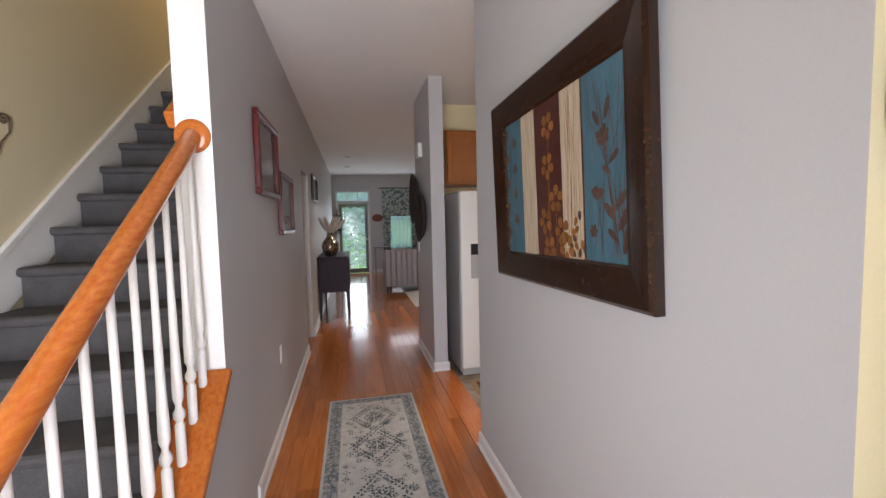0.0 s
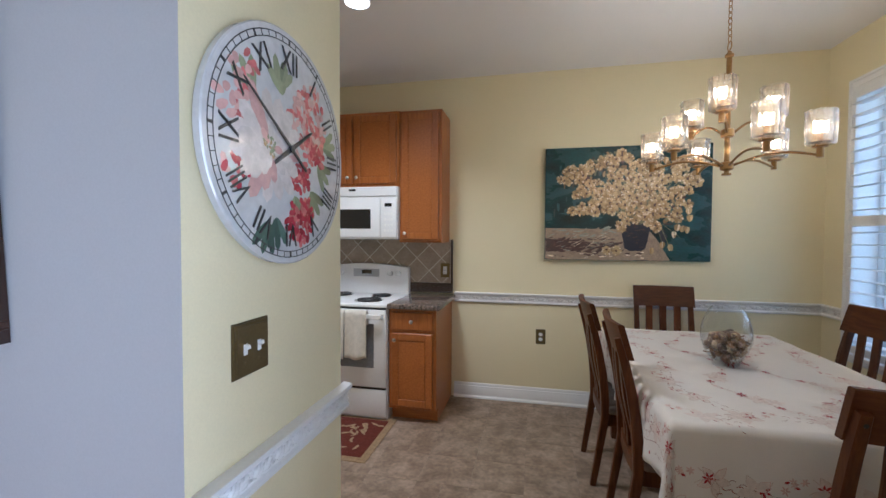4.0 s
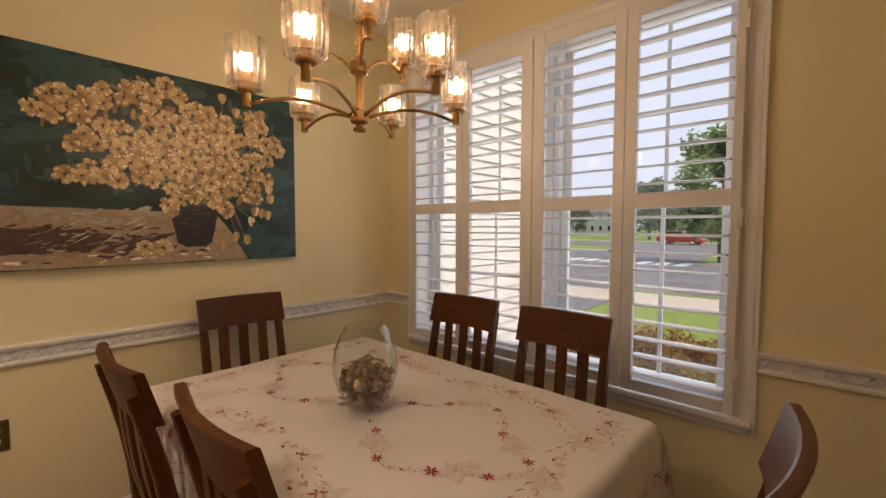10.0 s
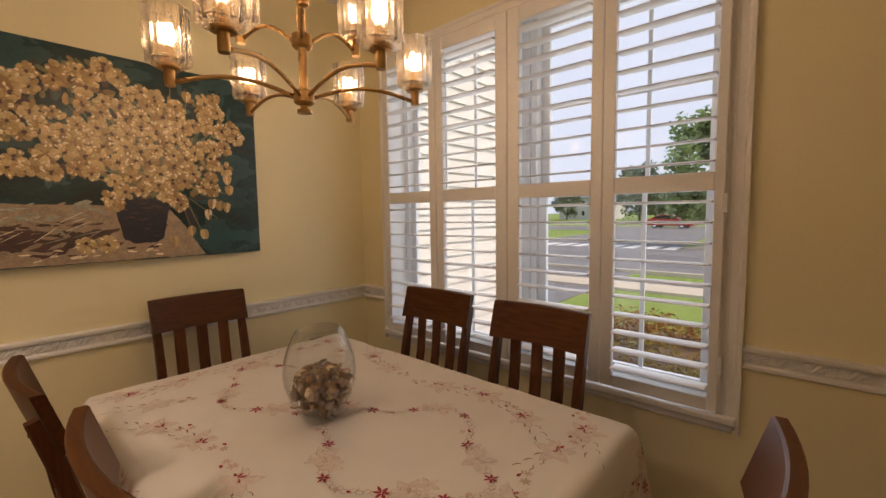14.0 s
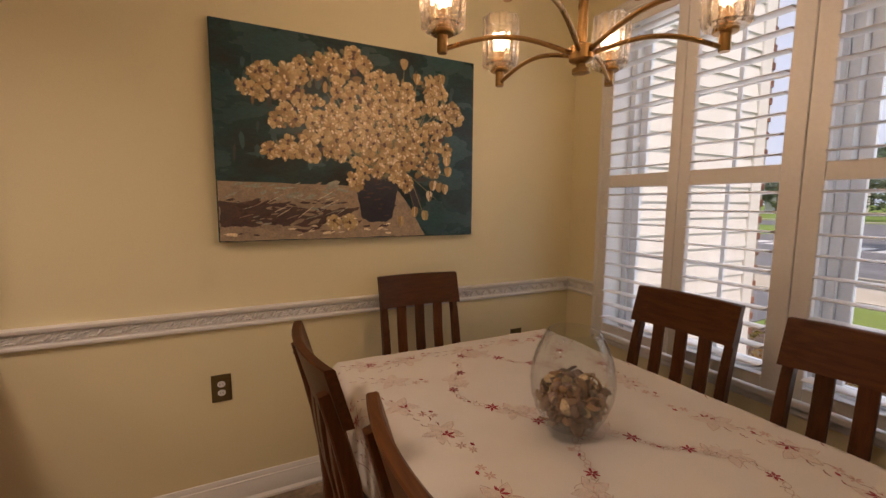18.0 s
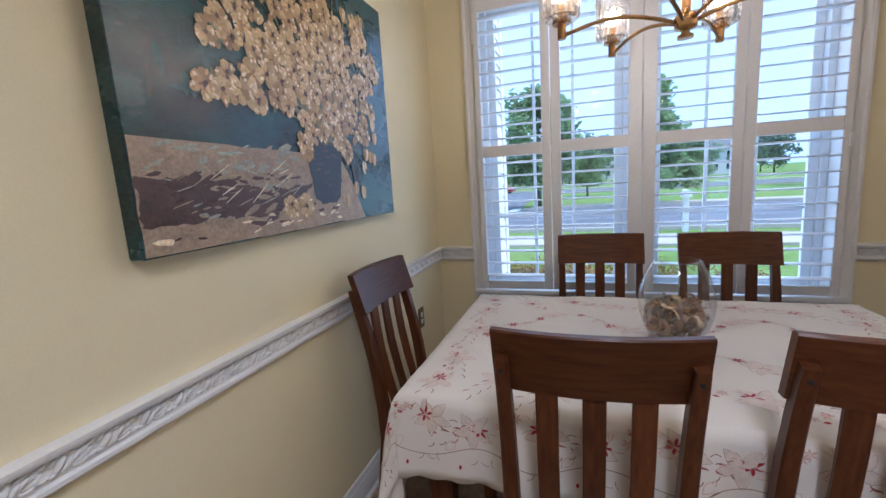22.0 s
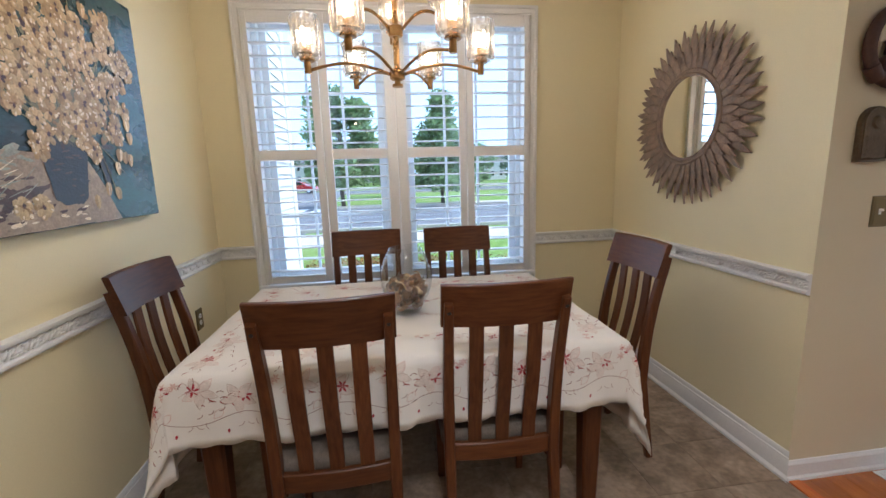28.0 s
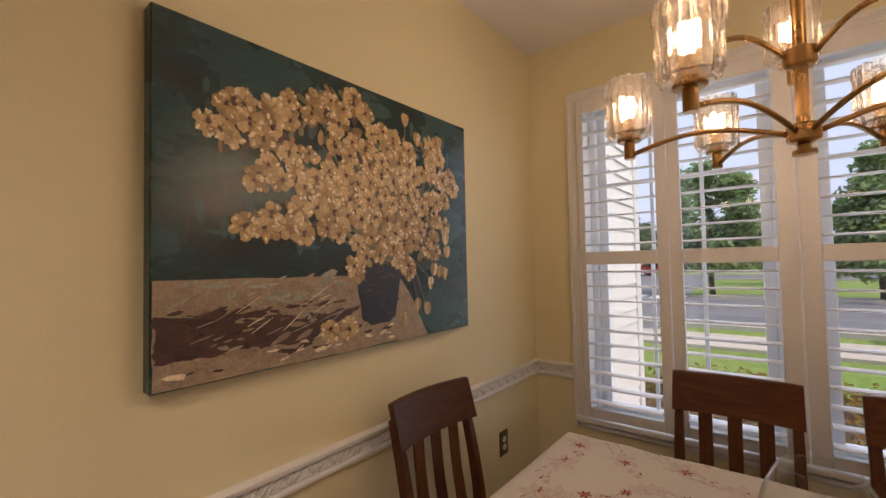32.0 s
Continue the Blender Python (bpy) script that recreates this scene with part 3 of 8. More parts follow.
def casing(name, a, b, inward, parent, yface, sign=1):
    """A casing board from a to b (x, z); its profile grows outward from the opening."""
    bm = bmesh.new()
    ax, bx = Vector((a[0], 0, a[1])), Vector((b[0], 0, b[1]))
    run, out = (bx - ax).normalized(), -Vector((inward[0], 0, inward[1]))
    rings = [[bm.verts.new(p + out * d + run * (d * k) + Vector((0, yface + sign * e, 0))) for d, e in CAS] for p, k in ((ax, -1), (bx, 1))]
    for i in range(len(CAS)):
        j = (i + 1) % len(CAS)
        bm.faces.new((rings[0][i], rings[0][j], rings[1][j], rings[1][i]))
    bm.faces.new(rings[0]), bm.faces.new(rings[1][::-1])
    return part(name, bm, TRIM, parent, smooth=25)


casing("casing_top", (WX0, WZ1), (WX1, WZ1), (0, -1), win, YS)
casing("casing_side", (WX0, WZ0), (WX0, WZ1), (1, 0), win, YS)
casing("casing_side", (WX1, WZ1), (WX1, WZ0), (-1, 0), win, YS)
part("window_sill", boxed(WX0 - 0.055, WX1 + 0.055, YS - 0.01, YS + 0.045, WZ0 - 0.028, WZ0 + 0.0, 0.006, 2), TRIM, win)
part("apron", extrude_profile([(0, 0.585), (0.010, 0.587), (0.014, 0.595), (0.012, 0.612), (0.018, 0.625), (0, 0.625)], (WX0 - 0.04, YS), (WX1 + 0.04, YS), (0, 1)),
     TRIM, win, smooth=30)
for x0, x1, z0, z1 in ((WX0, WX0 + 0.012, WZ0, WZ1), (WX1 - 0.012, WX1, WZ0, WZ1), (WX0, WX1, WZ1 - 0.012, WZ1)):
    part("jamb_lining", boxed(x0, x1, YS - 0.22, YS + 0.024, z0, z1), TRIM, win)
part("jamb_lining", boxed(WX0, WX1, YS - 0.24, YS - 0.012, WZ0, WZ0 + 0.012), TRIM, win)
# sash windows
mid = (WX0 + WX1) / 2
yw = YS - 0.17
part("mullion", boxed(mid - 0.045, mid + 0.045, yw - 0.05, yw + 0.06, WZ0 + 0.012, WZ1 - 0.012, 0.004), VINYL_FRAME, win)
for a, b in ((WX0 + 0.012, mid - 0.045), (mid + 0.045, WX1 - 0.012)):
    sash = part("sash_window", boxed(a, a + 0.035, yw - 0.04, yw + 0.05, WZ0 + 0.012, WZ1 - 0.012, 0.003), VINYL_FRAME, win, "white vinyl sash window with grilles")
    part("side_track", boxed(b - 0.035, b, yw - 0.04, yw + 0.05, WZ0 + 0.012, WZ1 - 0.012, 0.003), VINYL_FRAME, sash)
    zm = (WZ0 + WZ1) / 2
    for z0, z1, dy in ((WZ0 + 0.012, zm + 0.02, 0.015), (zm - 0.02, WZ1 - 0.012, -0.02)):
        y0, y1 = yw + dy - 0.012, yw + dy + 0.016
        for bx in ((a + 0.035, a + 0.08, z0, z1), (b - 0.08, b - 0.035, z0, z1), (a + 0.08, b - 0.08, z0, z0 + 0.045), (a + 0.08, b - 0.08, z1 - 0.04, z1)):
            part("sash_rail", boxed(bx[0], bx[1], y0, y1, bx[2], bx[3], 0.003), VINYL_FRAME, sash)
        for k in (1, 2):
            x = a + 0.08 + (b - a - 0.16) * k / 3
            part("muntin", boxed(x - 0.009, x + 0.009, y0 + 0.008, y1 - 0.008, z0 + 0.045, z1 - 0.04), VINYL_FRAME, sash)
        z = (z0 + z1) / 2
        part("muntin", boxed(a + 0.08, b - 0.08, y0 + 0.009, y1 - 0.009, z - 0.009, z + 0.009), VINYL_FRAME, sash)
        pane = part("pane", boxed(a + 0.075, b - 0.075, y0 + 0.012, y0 + 0.015, z0 + 0.04, z1 - 0.035), PANE, sash)
        pane.visible_shadow = False

# shutters: four hinged panels
LV = bmesh.new()
n = 12
outline = [(0.0445 * math.cos(2 * math.pi * i / n), 0.0055 * math.sin(2 * math.pi * i / n)) for i in range(n)]
ends = [[LV.verts.new((s * 0.5, a, b)) for a, b in outline] for s in (-1, 1)]
for i in range(n):
    LV.faces.new((ends[0][i], ends[0][(i + 1) % n], ends[1][(i + 1) % n], ends[1][i]))
LV.faces.new(ends[0][::-1]), LV.faces.new(ends[1])
LOUVER = finish("louver", LV, SHUTTER, 50)
SZ0, SZM0, SZM1, SZ1 = 0.714, 1.497, 1.566, 2.340  # louver fields: lower and upper
ys = YS + 0.030
for k, (xa, xb, ea, eb) in enumerate(((3.644, 3.286, WX1 - 0.004, 3.236), (3.178, 2.817, 3.232, 2.748), (2.677, 2.320, 2.744, 2.270), (2.217, 1.860, 2.266, WX0 + 0.004))):
    sh = thing("shutter_panel", "white wooden plantation shutter panel with open louvers", "shutter", group="window shutters", m=pose((xa + xb) / 2, ys, 0))
    c = (xa + xb) / 2
    part("stile", boxed(xa - c, ea - c, -0.015, 0.015, 0.665, 2.408, 0.003), SHUTTER, sh)
    part("stile", boxed(eb - c, xb - c, -0.015, 0.015, 0.665, 2.408, 0.003), SHUTTER, sh)
    for z0, z1 in ((0.665, SZ0 + 0.002), (SZM0, SZM1), (SZ1, 2.408)):
        part("rail", boxed(xb - c, xa - c, -0.0145, 0.0145, z0, z1, 0.003), SHUTTER, sh)
    for z0, z1 in ((SZ0, SZM0), (SZM1, SZ1)):
        for i in range(10):
            lv = part("louver", LOUVER, None, sh)
            lv.matrix_local = pose(0, 0, z0 + (z1 - z0) * (i + 0.5) / 10, 2.5 if z0 == SZ0 else -4) @ Matrix.Diagonal((xa - xb - 0.006, 1, 1, 1))
    for hz in (0.85, 1.45, 2.2):
        if k in (0, 3):
            hx = (ea if k == 0 else eb) - c
            part("hinge", boxed(hx - 0.010, hx + 0.010, 0.012, 0.020, hz - 0.035, hz + 0.035, 0.002), SHUTTER, sh)

# ---- far end of the living room: glazed door, transom, window ----
door = thing("door_1", "white framed glass door with a printed curtain built as panes, closed", "door", kind="structure")
casing("casing_side", (-0.13, 0.0), (-0.13, 2.0), (1, 0), door, YN, -1)
casing("casing_side", (0.69, 2.0), (0.69, 0.0), (-1, 0), door, YN, -1)
DOOR_GREY = surface("grey_door_paint", (0.20, 0.20, 0.20), 0.5, var=0.05, fine=60)
part("door_stile", boxed(-0.125, -0.045, YN + 0.02, YN + 0.06, 0.01, 1.99, 0.004), DOOR_GREY, door)
part("door_stile", boxed(0.605, 0.685, YN + 0.02, YN + 0.06, 0.01, 1.99, 0.004), DOOR_GREY, door)
part("door_rail", boxed(-0.045, 0.605, YN + 0.02, YN + 0.06, 0.01, 0.14, 0.004), DOOR_GREY, door)
part("door_rail", boxed(-0.045, 0.605, YN + 0.02, YN + 0.06, 1.91, 1.99, 0.004), DOOR_GREY, door)
# mosaic of panes stands in for the printed curtain on the door
for i in range(6):
    for k in range(22):
        x0, z0 = -0.045 + 0.65 * i / 6, 0.14 + 1.77 * (k + 0.5 * (i % 2)) / 22.5
        part("pane", boxed(x0 + 0.001, x0 + 0.65 / 6 - 0.001, YN + 0.036, YN + 0.040 + 0.002 * ((i + k) % 3), z0 + 0.001, z0 + 1.77 / 22.5 - 0.001), TRANSLUCENT, door).visible_shadow = False
part("door_knob", lathe([(0, 0), (0.018, 0), (0.012, 0.02), (0.026, 0.04), (0.022, 0.06), (0, 0.065)], 12, m=pose(0.645, YN + 0.02, 0.98, 90)), NICKEL, door, smooth=True)
tr = thing("window_2", "white transom window over the far door", "window", kind="structure")
for bx in ((-0.19, -0.15, 2.04, 2.36), (0.71, 0.75, 2.04, 2.36), (-0.15, 0.71, 2.04, 2.08), (-0.15, 0.71, 2.32, 2.36), (0.13, 0.145, 2.08, 2.32), (0.42, 0.435, 2.08, 2.32)):
    part("window_frame", boxed(bx[0], bx[1], YN + 0.01, YN + 0.07, bx[2], bx[3], 0.003), TRIM, tr)
part("pane", boxed(-0.16, 0.72, YN + 0.04, YN + 0.044, 2.07, 2.33), TRANSLUCENT, tr).visible_shadow = False
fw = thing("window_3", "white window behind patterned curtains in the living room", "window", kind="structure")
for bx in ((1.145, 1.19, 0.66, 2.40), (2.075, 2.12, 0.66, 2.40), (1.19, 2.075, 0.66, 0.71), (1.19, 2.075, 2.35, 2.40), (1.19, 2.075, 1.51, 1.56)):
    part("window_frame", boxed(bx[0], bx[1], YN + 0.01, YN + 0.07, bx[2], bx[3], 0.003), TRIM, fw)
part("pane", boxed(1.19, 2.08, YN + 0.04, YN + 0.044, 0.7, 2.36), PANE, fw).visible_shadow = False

# ---- staircase ----
stairs = thing("staircase", "grey carpeted staircase with white skirting and oak capped side", "stairs", kind="structure")
RUN, RISE, SY = 0.2358, 0.1836, 0.966


def nose_z(y):
    return RISE + (y - SY) / RUN * RISE


for k in range(1, 16):
    y = SY + (k - 1) * RUN
    bm = boxed(XSW + 0.016, XL - 0.135, y + 0.028, SY + 15 * RUN + 0.4, (k - 1) * RISE, k * RISE - 0.0, 0.0)
    bm2 = sweep([(XSW + 0.016, y + 0.022, k * RISE - 0.022), (XL - 0.135, y + 0.022, k * RISE - 0.022)], 0.0225, bm, seg=10)
    part("carpeted_step", bm2, CARPET, stairs, smooth=30)
sk = bmesh.new()
y0, y1 = SY - 0.15, SY + 15 * RUN
prism([(y0, 0), (y1, nose_z(y1) - 0.25), (y1, nose_z(y1) + 0.11), (SY - 0.02, nose_z(SY) + 0.10), (y0, 0.16)], 0.015, sk,
      Matrix(((0, 0, 1, XSW), (1, 0, 0, 0), (0, 1, 0, 0), (0, 0, 0, 1))))
part("skirt_board", sk, TRIM, stairs, "white skirt board")
part("skirt_cap", sweep([(XSW + 0.012, SY - 0.03, nose_z(SY) + 0.10), (XSW + 0.012, y1, nose_z(y1) + 0.112)], (0.024, 0.03)), TRIM, stairs, smooth=30)
# knee wall with a sloping oak cap
CAPY = 0.88


def cap_z(y):
    return nose_z(y) - 0.12


kn = prism([(CAPY, 0), (1.985, 0), (1.985, cap_z(1.985) - 0.02), (CAPY, cap_z(CAPY) - 0.02)], 0.13,
           m=Matrix(((0, 0, 1, XL - 0.13), (1, 0, 0, 0), (0, 1, 0, 0), (0, 0, 0, 1))))
structure("wall_knee", kn, GREY, "grey painted knee wall under the balusters", "wall")
part("cap", sweep([(XL - 0.062, CAPY - 0.02, cap_z(CAPY - 0.02)), (XL - 0.062, 1.983, cap_z(1.983))], (0.168, 0.034)), RAIL_OAK, stairs, "oak cap")

bal = thing("stair_railing", "oak handrail on white turned balusters", "railing")


def rail_z(y):
    return 1.808 - (1.975 - y) * 0.7235


part("handrail", sweep([(XL - 0.068, 0.74, rail_z(0.74)), (XL - 0.068, 1.2, rail_z(1.2)), (XL - 0.068, 1.6, rail_z(1.6)), (XL - 0.068, 1.972, rail_z(1.972))], 0.034, seg=16),
     RAIL_OAK, bal, "honey oak round handrail", smooth=True)
part("rosette", lathe([(0, 0), (0.066, 0), (0.066, 0.008), (0.058, 0.016), (0.045, 0.02), (0, 0.02)], 28, m=pose(XL - 0.068, 1.984, rail_z(1.972) + 0.005, 90)),
     RAIL_OAK, bal, "round oak rosette", smooth=True)
prof = [(0.0, 0), (0.016, 0), (0.016, 0.13), (0.010, 0.14), (0.018, 0.155), (0.019, 0.17), (0.011, 0.185), (0.010, 0.195), (0.017, 0.215), (0.0175, 0.25), (0.0135, 0.38),
        (0.0105, 0.60), (0.010, 0.86), (0, 0.86)]
BALUSTER = finish("baluster", lathe(prof, 14), TRIM, 45)
for i in range(10):
    y = 1.925 - i * 0.118
    h = rail_z(y) - cap_z(y) - 0.03
    b = part("baluster", BALUSTER, None, bal)
    b.matrix_local = pose(XL - 0.068, y, cap_z(y) + 0.010) @ Matrix.Diagonal((1, 1, h / 0.86, 1))
part("newel_post", box(boxed(XL - 0.113, XL - 0.023, 0.685, 0.775, 0, 0.98, 0.006), XL - 0.123, XL - 0.013, 0.675, 0.785, 0.98, 1.01, 0.006), TRIM, bal, "white newel post")
wr = thing("wall_handrail", "honey oak handrail fixed to the stair side of the hall wall", "railing")
part("rail", sweep([(XL - 0.20, 2.16, nose_z(2.16) + 0.80), (XL - 0.20, 4.4, nose_z(4.4) + 0.80)], (0.055, 0.075)), RAIL_OAK, wr, smooth=30)
for y in (2.6, 4.1):
    part("bracket", sweep([(XL - 0.131, y, nose_z(y) + 0.70), (XL - 0.18, y, nose_z(y) + 0.70), (XL - 0.20, y, nose_z(y) + 0.765)], 0.009, seg=8), BRASS, wr, smooth=True)

# ---- dining table, cloth, vase ----
TX0, TX1, TY0, TY1, TZ = 1.990, 3.570, -1.545, -0.480, 0.755
table = thing("dining_table", "dark brown wooden dining table under a tablecloth", "table", pose((TX0 + TX1) / 2, (TY0 + TY1) / 2, 0))
hx, hy = (TX1 - TX0) / 2, (TY1 - TY0) / 2
part("tabletop", boxed(-hx, hx, -hy, hy, TZ - 0.032, TZ - 0.003, 0.006, 2), CHAIR_X, table)
for s, bx in enumerate(((-hx + 0.10, hx - 0.10, hy - 0.10, hy - 0.075), (-hx + 0.10, hx - 0.10, -hy + 0.075, -hy + 0.10), (-hx + 0.075, -hx + 0.10, -hy + 0.1, hy - 0.1),
                        (hx - 0.10, hx - 0.075, -hy + 0.1, hy - 0.1))):
    part("apron", boxed(*bx, TZ - 0.13, TZ - 0.032), CHAIR_X, table)
for sx in (-1, 1):
    for sy in (-1, 1):
        leg = sweep([(sx * (hx - 0.085), sy * (hy - 0.085), z) for z in (TZ - 0.032, 0.55, 0.0)], (0.085, 0.085), up=(0, 1, 0), taper=(1, 1, 0.72))
        part("leg", leg, CHAIR, table, smooth=30)

DROP_X, DROP_Y = 0.375, 0.245  # how far the cloth hangs at the ends and along the sides


def cloth_at(u, v):
    """Where the point (u, v) of the flat cloth lies once it hangs over the table: u along x, v along y, from the middle."""
    a, b = max(0.0, abs(u) - hx), max(0.0, abs(v) - hy)
    sx, sy = (1 if u > 0 else -1), (1 if v > 0 else -1)
    x, y = max(-hx, min(hx, u)), max(-hy, min(hy, v))
    r = math.hypot(a, b)
    if r < 1e-9:
        return Vector((x, y, TZ + 0.0048 + 0.0026 * noise.noise(Vector((u * 5, v * 5, 1))) + 0.0040 * (1 - 2 * abs(noise.noise(Vector((u * 4 + v * 3, v * 5 - u * 2, 7))))) + 0.0016 * (1 - 2 * abs(noise.noise(Vector((u * 11 - v * 4, v * 9, 3)))))))
    ang = math.atan2(b, a)
    along = (v if b <= a else u) * 1.0
    corner = 4 * (a / r) * (b / r) * (a / r) * (b / r) if r > 0 else 0
    fold = 0.016 * math.sin(along * 17 + 0.7 * sx) + 0.010 * math.sin(along * 31 + sy) + 0.05 * corner * math.sin(ang * 4)
    out = 0.010 + 0.020 * (1 - math.exp(-r / 0.04)) + fold * min(1.0, r / 0.32) * (1 if corner < 0.05 else 0.4) + 0.055 * corner * r / 0.32
    bend = 0.022
    down = r - bend * (1 - math.exp(-r / bend)) * 0.6
    return Vector((x + sx * math.cos(ang) * out * min(1, r / 0.012), y + sy * math.sin(ang) * out * min(1, r / 0.012), TZ + 0.0015 - down))


def hem(s):
    return 0.010 * abs(math.sin(s * 34))


bm = bmesh.new()
nu, nv = 112, 90
U, V = hx + DROP_X, hy + DROP_Y


def spaced(half, flat, n):
    """Samples from -half to half, denser where the cloth bends."""
    side = [flat + (half - flat) * (i / 14) ** 1.3 for i in range(15)]
    mid_n = n - 30
    return [-s for s in reversed(side)] + [-flat + 2 * flat * (i + 1) / (mid_n + 1) for i in range(mid_n)] + side


us, vs = spaced(U, hx, nu), spaced(V, hy, nv)
grid = []
for i, u in enumerate(us):
    row = []
    for j, v in enumerate(vs):
        uu = u + (math.copysign(hem(v), u) if i in (0, len(us) - 1) else 0)
        vv = v + (math.copysign(hem(u), v) if j in (0, len(vs) - 1) else 0)
        row.append(bm.verts.new(cloth_at(uu, vv)))
    grid.append(row)
for i in range(len(us) - 1):
    for j in range(len(vs) - 1):
        bm.faces.new((grid[i][j], grid[i + 1][j], grid[i + 1][j + 1], grid[i][j + 1]))
cloth = thing("tablecloth", "white linen tablecloth embroidered with red and pink flowers", "tablecloth", pose((TX0 + TX1) / 2, (TY0 + TY1) / 2, 0))
sheet = part("sheet", bm, CLOTH, cloth, smooth="all")
sol = sheet.modifiers.new("thickness", "SOLIDIFY")
sol.thickness, sol.offset = 0.0012, -1


def stitched(bm, pts, width):
    """A flat stitched line or petal that lies just on the cloth; pts and widths in the cloth's flat plane."""
    left, right = [], []
    for i, (u, v) in enumerate(pts):
        a, b = pts[max(0, i - 1)], pts[min(len(pts) - 1, i + 1)]
        d = Vector((b[0] - a[0], b[1] - a[1]))
        d = Vector((-d.y, d.x)).normalized() * (width[i] if isinstance(width, (list, tuple)) else width) / 2
        for sgn, store in ((1, left), (-1, right)):
            p, q = (u + sgn * d.x, v + sgn * d.y), (u + sgn * d.x * 1.02 + 1e-4, v + sgn * d.y * 1.02)
            w = cloth_at(*p)
            e = 0.002
            nrm = (cloth_at(p[0] + e, p[1]) - cloth_at(p[0] - e, p[1])).cross(cloth_at(p[0], p[1] + e) - cloth_at(p[0], p[1] - e))
            store.append(bm.verts.new(w + nrm.normalized() * 0.0016))
    for i in range(len(pts) - 1):
        bm.faces.new((left[i], left[i + 1], right[i + 1], right[i]))


red, pink, beige, olive, blush = (bmesh.new() for _ in range(5))
rng = random.Random(4)


def petal(bm, u, v, ang, length, wide):
    pts = [(u + math.cos(ang) * length * k / 3, v + math.sin(ang) * length * k / 3) for k in (0.25, 1.2, 2.2, 3)]
    stitched(bm, pts, [wide * 0.25, wide, wide * 0.85, wide * 0.1])


def curl(bm, u, v, ang, length, bend, width=0.0016, n=6):
    pts = []
    for i in range(n):
        pts.append((u, v))
        u, v = u + math.cos(ang) * length / n, v + math.sin(ang) * length / n
        ang += bend / n
    stitched(bm, pts, width)
    return u, v, ang


def leaf_outline(bm, u, v, ang, length, wide, width=0.0018):
    for s in (-1, 1):
        pts = []
        for i in range(8):
            k = i / 7
            off = s * wide * math.sin(math.pi * k) * (1 - 0.25 * k)
            pts.append((u + math.cos(ang) * length * k - math.sin(ang) * off, v + math.sin(ang) * length * k + math.cos(ang) * off))
        stitched(bm, pts, width)


def bloom(u, v, size=0.026, bm=None):
    t0 = rng.random() * 6.28
    for k in range(6):
        petal(bm or red, u, v, t0 + k * math.pi / 3 + rng.uniform(-0.1, 0.1), size * rng.uniform(0.85, 1.1), size * 0.34)


def pale_flower(u, v, ang, size):
    """A large blossom in pale satin stitch with a darker outline."""
    for k in range(5):
        a = ang + k * 1.257 + rng.uniform(-0.15, 0.15)
        petal(blush, u, v, a, size * rng.uniform(0.9, 1.1), size * 0.62)
        leaf_outline(pink if k % 2 else beige, u, v, a, size * 1.06, size * 0.30, 0.0017)


def spray(u, v, ang, scale=1.0):
    """A red flower on a large pale one, small blossoms to one side and a tail of dark curls to the other."""
    scale *= 1.22
    c, s = math.cos(ang), math.sin(ang)
    pale_flower(u + 0.018 * scale * c, v + 0.018 * scale * s, ang, 0.048 * scale)
    bloom(u, v, 0.021 * scale)
    bloom(u - 0.052 * scale * c, v - 0.052 * scale * s, 0.014 * scale, pink)
    bloom(u - 0.080 * scale * c + 0.012 * s, v - 0.080 * scale * s - 0.012 * c, 0.012 * scale, pink)
    for da in (-0.9, 0.9, 2.5, -2.6):
        curl(beige, u, v, ang + da, 0.05 * scale, 0.6, 0.0018)
    for k in range(6):
        side = 1 if k % 2 else -1
        d = (0.045 + 0.016 * k) * scale
        p = u + c * d - s * 0.012 * side, v + s * d + c * 0.012 * side
        curl(olive, p[0], p[1], ang + side * 1.0, 0.026 * scale, -2.0 * side, 0.0024)
        if k % 2 == 0:
            curl(red, p[0], p[1], ang - 1.0, 0.016 * scale, 1.8, 0.002)
    petal(red, u - 0.075 * scale * math.cos(ang + 0.3), v - 0.075 * scale * math.sin(ang + 0.3), ang, 0.015 * scale, 0.008 * scale)


def garland(cu, cv, ru, rv):
    """A lobed wreath: a lacy chain, pale flower clusters and red flowers."""

    def at_turn(t):
        k = 1 + 0.16 * math.cos(4 * t) + 0.05 * math.sin(3 * t)
        return cu + ru * k * math.cos(t), cv + rv * k * math.sin(t)

    for i in range(96):
        t = 2 * math.pi * i / 96
        (u, v), (u2, v2) = at_turn(t), at_turn(t + 0.02)
        ang = math.atan2(v2 - v, u2 - u)
        leaf_outline(beige if i % 3 else pink, u, v, ang + (0.25 if i % 2 else -0.25), 0.024, 0.009, 0.0017)
        if i % 4 == 0:
            curl(olive, u, v, ang + (0.9 if i % 8 else -0.9), 0.022, 1.4, 0.0017)
    for i in range(10):
        t = 2 * math.pi * (i + 0.3) / 10
        bloom(*at_turn(t), 0.021 if i % 3 else 0.025)
        w = t + 0.30
        u, v = at_turn(w)
        if i % 2:
            pale_flower(u, v, w, 0.050)
            pale_flower(u + 0.05 * math.cos(w + 2), v + 0.05 * math.sin(w + 2), w + 1, 0.030)
            for k in range(4):
                curl(beige, u + 0.03 * math.cos(k * 1.6), v + 0.03 * math.sin(k * 1.6), w + k * 1.6, 0.04, 1.6, 0.0018)
        else:
            petal(red, u, v, w + 1.57, 0.018, 0.008)
            bloom(u + 0.022, v + 0.012, 0.012, pink)


